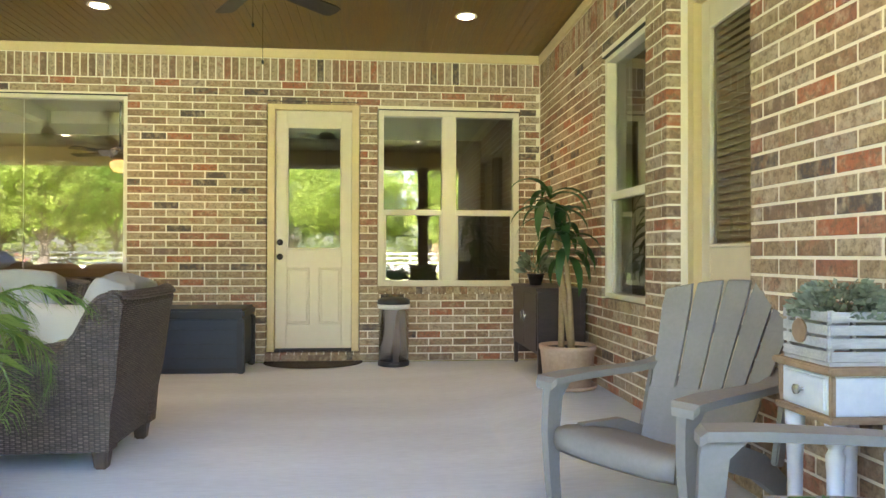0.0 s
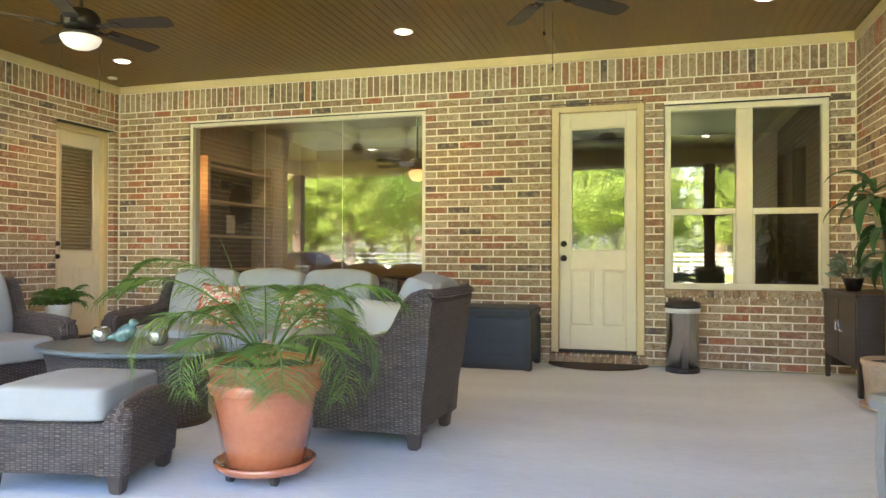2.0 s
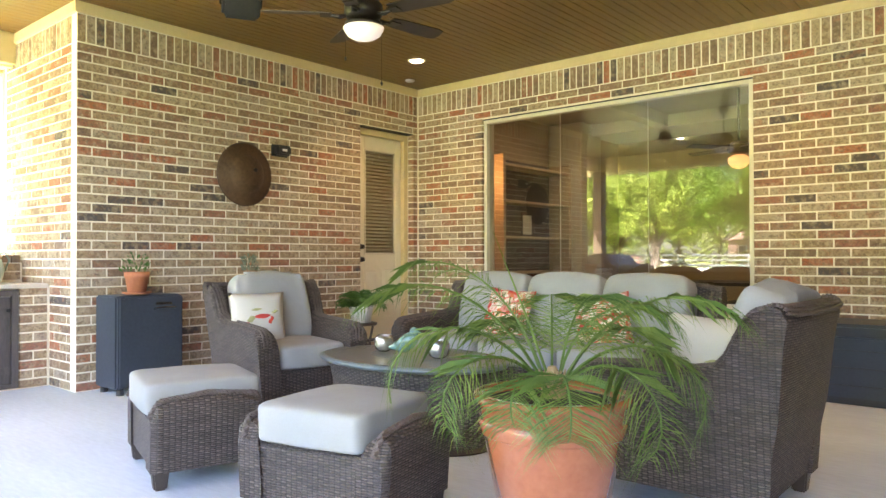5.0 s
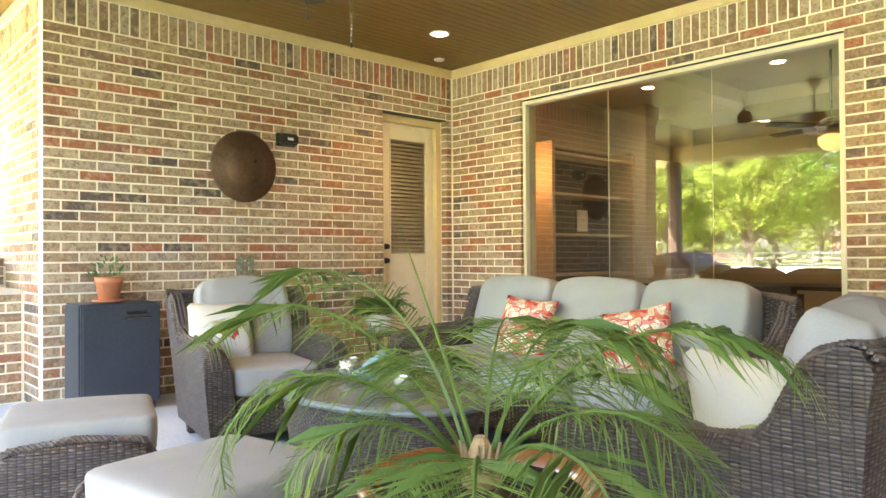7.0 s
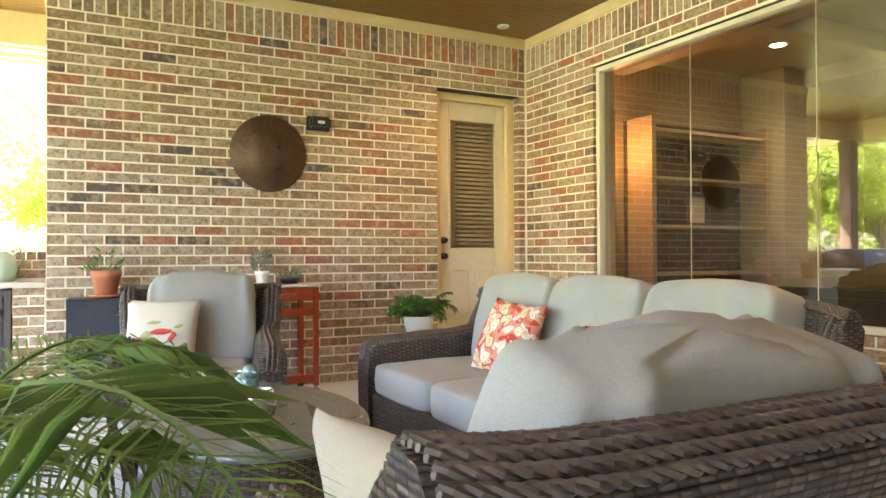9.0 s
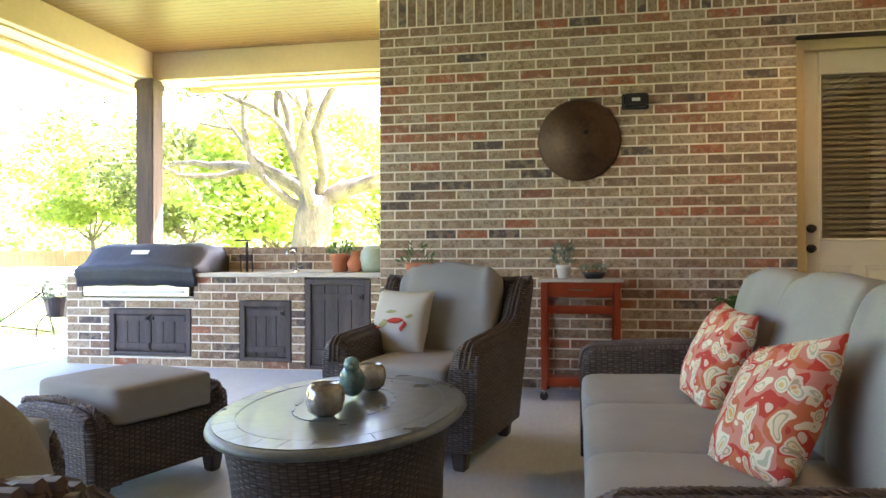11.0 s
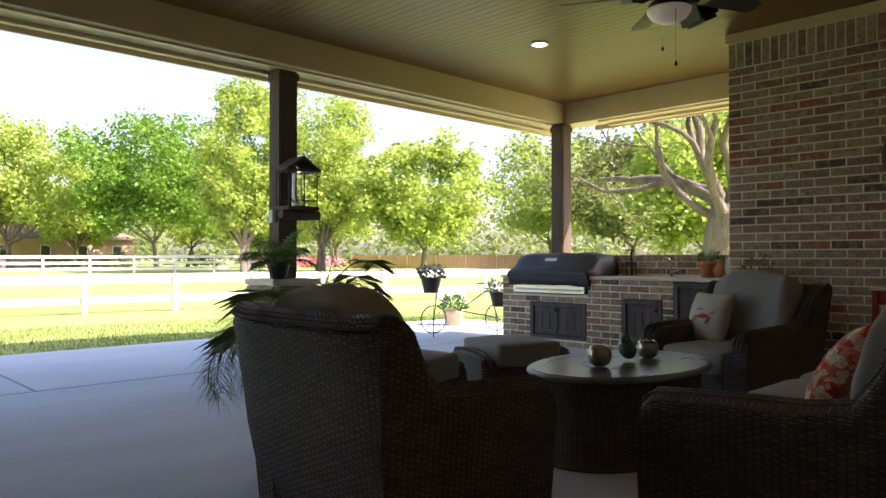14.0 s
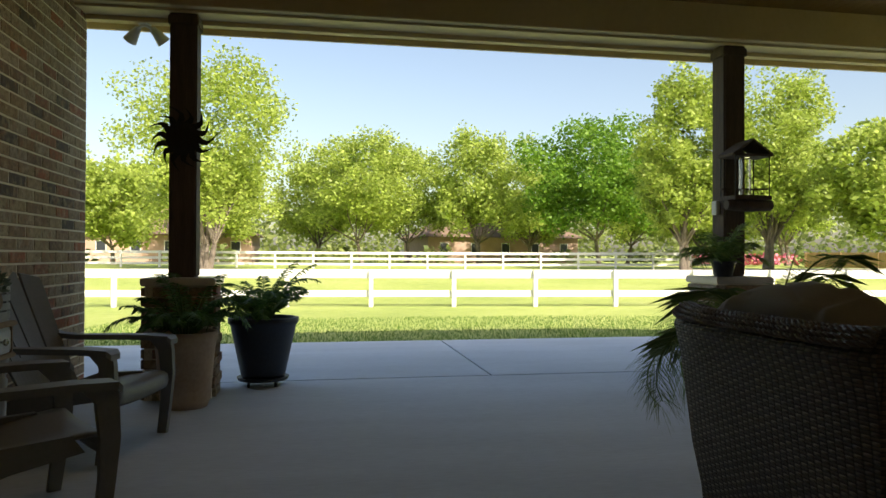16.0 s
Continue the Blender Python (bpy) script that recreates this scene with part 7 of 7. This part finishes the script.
def far_house(x, y, rz, w, d, h, label):
    z = ground_z(x, y)
    ob = thing("house", x, y, z, rz, label, "house")
    part("wall", span(-w / 2, w / 2, -d / 2, d / 2, -0.2, h), M_PINK, ob)
    bm = bmesh.new()
    e = 0.6
    q = [bm.verts.new(p) for p in ((-w / 2 - e, -d / 2 - e, h), (w / 2 + e, -d / 2 - e, h), (w / 2 + e, d / 2 + e, h), (-w / 2 - e, d / 2 + e, h))]
    r0, r1 = bm.verts.new((-w / 2 + d / 2, 0, h + d * 0.33)), bm.verts.new((w / 2 - d / 2, 0, h + d * 0.33))
    for f in ((q[0], q[1], r1, r0), (q[1], q[2], r1), (q[2], q[3], r0, r1), (q[3], q[0], r0), (q[3], q[2], q[1], q[0])):
        bm.faces.new(f)
    part("roof", bm, surface("brown_shingle", (0.18, 0.12, 0.09), (0.27, 0.19, 0.14), 0.9), ob)
    for k in range(5):
        u = -w / 2 + w * (k + 0.5) / 5
        wd = part("window", span(u - 0.5, u + 0.5, d / 2 + 0.002, d / 2 + 0.05, 0.9, 2.2), M_FENCEW, ob)
        part("pane", span(u - 0.42, u + 0.42, d / 2 + 0.051, d / 2 + 0.06, 0.98, 2.12), M_NAVY, wd)
    return ob


far_house(14.5, -74.0, 0, 16, 10, 2.8, "low brick house with a brown roof beyond the trees")
far_house(-20.0, -76.0, 8, 18, 10, 2.8, "low pinkish brick house beyond the trees")

# grass along the slab edge
rng = random.Random(91)
verts, faces = [], []
for _ in range(30000):
    q = rng.random()
    x = rng.uniform(-12, 4)
    y = -3.03 - 6.0 * q ** 1.7
    if x < -9.3:
        y = rng.uniform(-6, 3)
    g = ground_z(x, y)
    h, a = rng.uniform(0.03, 0.065), rng.uniform(0, 6.283)
    dx, dy = 0.005 * math.cos(a), 0.005 * math.sin(a)
    lx, ly = rng.uniform(-0.025, 0.025), rng.uniform(-0.025, 0.025)
    i = len(verts)
    verts += [(x - dx, y - dy, g), (x + dx, y + dy, g), (x + lx, y + ly, g + h)]
    faces.append((i, i + 1, i + 2))
me = bpy.data.meshes.new("grass")
me.from_pydata(verts, [], faces)
me.materials.append(M_BLADES)
tagged(new("grass", me), "short mown grass along the patio edge", "grass", kind="stuff")

# ---- inside the living room, seen through the glass ----
bc = thing("bookcase", -6.35, 9.6, 0.02, 0, "tall dark built-in bookcase in the living room", "bookcase")
part("carcass", span(-0.22, -0.16, -0.9, 0.9, 0, 2.5), M_ESPRESSO, bc)
for k in range(2):
    part("side_panel", span(-0.16, 0.20, -0.9 + 1.74 * k, -0.84 + 1.74 * k, 0, 2.5), M_ROOM, bc)
for k in range(5):
    part("shelf", span(-0.16, 0.18, -0.84, 0.84, 0.35 + 0.5 * k, 0.38 + 0.5 * k), M_ROOM, bc)
pic = thing("picture_frame", -6.30, 9.5, 1.402, 0, "small framed picture on the bookcase shelf", "picture")
part("frame", span(-0.02, 0.0, -0.14, 0.14, 0, 0.34, 0.004), M_ESPRESSO, pic)
part("mount", span(0.001, 0.006, -0.11, 0.11, 0.03, 0.31), M_CREAM, pic)
tb = thing("dining_table", -3.6, 10.2, 0.02, 0, "dark dining table inside the room", "table")
part("tabletop", span(-1.3, 1.3, -0.5, 0.5, 0.72, 0.76, 0.008), M_ESPRESSO, tb)
for sx in (-1, 1):
    for sy in (-1, 1):
        part("leg", box(sx * 1.15, sy * 0.4, 0.36, 0.09, 0.09, 0.72, 0.006), M_ESPRESSO, tb)
is_ = thing("indoor_sofa", -4.2, 8.6, 0.02, 0, "dark leather sofa behind the picture window", "sofa")
part("body", span(-1.1, 1.1, -0.35, 0.45, 0.1, 0.45, 0.04), M_FOOT, is_)
part("backrest", span(-1.1, 1.1, -0.55, -0.30, 0.1, 0.82, 0.06), M_FOOT, is_)
for sx in (-1, 1):
    part("armrest", span(sx * 1.2 - 0.1, sx * 1.2 + 0.1, -0.5, 0.45, 0.1, 0.62, 0.05), M_FOOT, is_)
    part("leg", span(sx * 1.0 - 0.04, sx * 1.0 + 0.04, -0.04, 0.04, 0, 0.1), M_FOOT, is_)
lp = thing("wall_sconce", -6.58, 8.35, 1.9, 0, "lit amber wall sconce in the living room", "wall lamp")
part("bracket", span(0.0, 0.06, -0.04, 0.04, -0.08, 0.05), M_FAN, lp)
part("shade", lathe([(0.05, 0.02), (0.08, 0.16), (0.06, 0.17)], 20, 0.10, 0, 0), glow_material("amber_shade", (1.0, 0.45, 0.14), 0.7), lp)
d = bpy.data.lights.new("sconce_lamp", "POINT")
d.energy, d.color, d.shadow_soft_size = 1.0, (1.0, 0.55, 0.22), 0.08
ll = new("sconce_lamp", d)
ll.parent = lp
ll.matrix_basis = pose(0.25, 0, 0.25)

for x0, x1, y0, y1 in ((-6.6, -1.9, 8.55, 8.75), (-6.6, -1.9, 10.9, 11.1), (-4.95, -4.75, 7.7, 8.549), (-4.95, -4.75, 8.751, 10.899), (-3.05, -2.85, 8.751, 10.899)):
    tagged(mesh_ob("ceiling_beam", span(x0, x1, y0, y1, 3.02, 3.199, 0.008), M_ROOMCEIL), "pale boxed ceiling beam in the living room", "beam", kind="structure")
tagged(mesh_ob("column", span(-6.59, -6.0, 10.55, 11.2, 0.02, 3.199, 0.01), M_ROOMCEIL), "pale plastered chimney breast in the living room", "column", kind="structure")
for x, y in ((-5.47, 9.75), (-3.90, 9.75), (-3.9, 12.0)):
    rl = thing("room_downlight", x, y, 3.196, 0, "lit recessed downlight in the living room ceiling", "ceiling light", "living room downlights")
    part("trim_ring", lathe([(0.095, 0.0035), (0.098, -0.004), (0.085, -0.010), (0.070, 0.0)], 24), M_WHITE, rl, smooth=True)
    part("bulb", lathe([(0.069, -0.002), (0.060, -0.008), (0.02, -0.012)], 20), M_LAMP, rl, smooth=True)
    d = bpy.data.lights.new("room_lamp", "SPOT")
    d.energy, d.color, d.spot_size, d.spot_blend, d.shadow_soft_size = 3.2, (1.0, 0.74, 0.42), radians(140), 0.6, 0.06
    lamp = new("room_lamp", d)
    lamp.parent = rl
    lamp.matrix_basis = pose(0, 0, -0.02)
rf = thing("room_fan", -3.36, 9.70, 0, 20, "bronze ceiling fan with a glowing amber bowl in the living room", "ceiling fan")
part("downrod", tube([(0, 0, 2.50), (0, 0, 3.198)], 0.014, 10), M_FAN, rf)
part("motor", lathe([(0.05, 2.34), (0.12, 2.36), (0.14, 2.41), (0.12, 2.47), (0.04, 2.51)], 28), M_FAN, rf, smooth=True)
part("light_bowl", lathe([(0.02, 2.17), (0.08, 2.19), (0.12, 2.24), (0.125, 2.30), (0.06, 2.338)], 28), glow_material("amber_bowl", (1.0, 0.45, 0.14), 0.12), rf, "glowing amber glass bowl", smooth=True)
for k in range(5):
    bl = box(0.43, 0, 2.42, 0.52, 0.13, 0.008, 0.003, rot=(10, 0, 0))
    bl.transform(pose(0, 0, 0, 0, 0, 72 * k))
    part("blade", bl, M_BLADE, rf)

# ---- brickwork, laid last ----
lay_bricks(wall_north, WEST, EAST, 0.0, CEIL, [DOOR_N, WIN_N, PIC_N], north, lambda u, z: -2.6 < u < 0.1 and 0.7 < z < 2.2, SOLD,
           [(WIN_N[0], WIN_N[1], 0.695, 0.775), (DOOR_N[0] - 0.02, DOOR_N[1] + 0.02, 0.012, 0.098)], 1)
lay_bricks(wall_west, CORNER, NORTH - 0.012, 0.0, CEIL, [DOOR_W], west, lambda u, z: 3.3 < u < 5.6 and 0.9 < z < 2.7, SOLD, [(DOOR_W[0], DOOR_W[1], 0.012, 0.098)], 2)
lay_bricks(wall_east, 0.0, NORTH - 0.012, 0.0, CEIL, [DOOR_E, WIN_E], east, lambda u, z: 0.6 < u < 3.1 and 0.6 < z < 2.4, SOLD,
           [(WIN_E[0], WIN_E[1], 0.70, 0.78), (DOOR_E[0], DOOR_E[1], 0.012, 0.098)], 3)
lay_bricks(wall_corner, -8.15, WEST - 0.10, 0.0, CEIL, [(-9, COUNTER, 0, 0.88)], corner, lambda u, z: u > -7.9 and z < 2.2, SOLD, (), 4)
lay_bricks(kitchen_base, COUNTER_S, CORNER - 0.012, 0.0, 0.86, KITCHEN_HOLES, lambda u, d, z: (COUNTER - d, u, z), lambda u, z: True, None, (), 5)
lay_bricks(kitchen_back, COUNTER_S, CORNER - 0.012, 0.90, 1.06, [], lambda u, d, z: (-7.72 - d, u, z), lambda u, z: True, None, [(COUNTER_S, CORNER - 0.012, 1.062, 1.135)], 6, depth=0.10)
lay_bricks(kitchen_end, -7.96, COUNTER - 0.10, 0.0, 0.86, [], lambda u, d, z: (u, COUNTER_S + d, z), lambda u, z: True, None, (), 7)
for post, px in ((post_a, -3.63), (post_b, 0.955)):
    py = 0.17
    core = [c for c in post.children if c.name.startswith("core")][0]
    for k, pl in enumerate((lambda u, d, z: (px + u, py - 0.241 + d, z), lambda u, d, z: (px - u, py + 0.241 - d, z), lambda u, d, z: (px + 0.241 - d, py + u, z), lambda u, d, z: (px - 0.241 + d, py - u, z))):
        lay_bricks(core, -0.241, 0.241, 0.0, 0.835, [], pl, lambda u, z: True, None, (), 20 + k, depth=0.05, left_end=0.06 * (k % 2), limit=60)
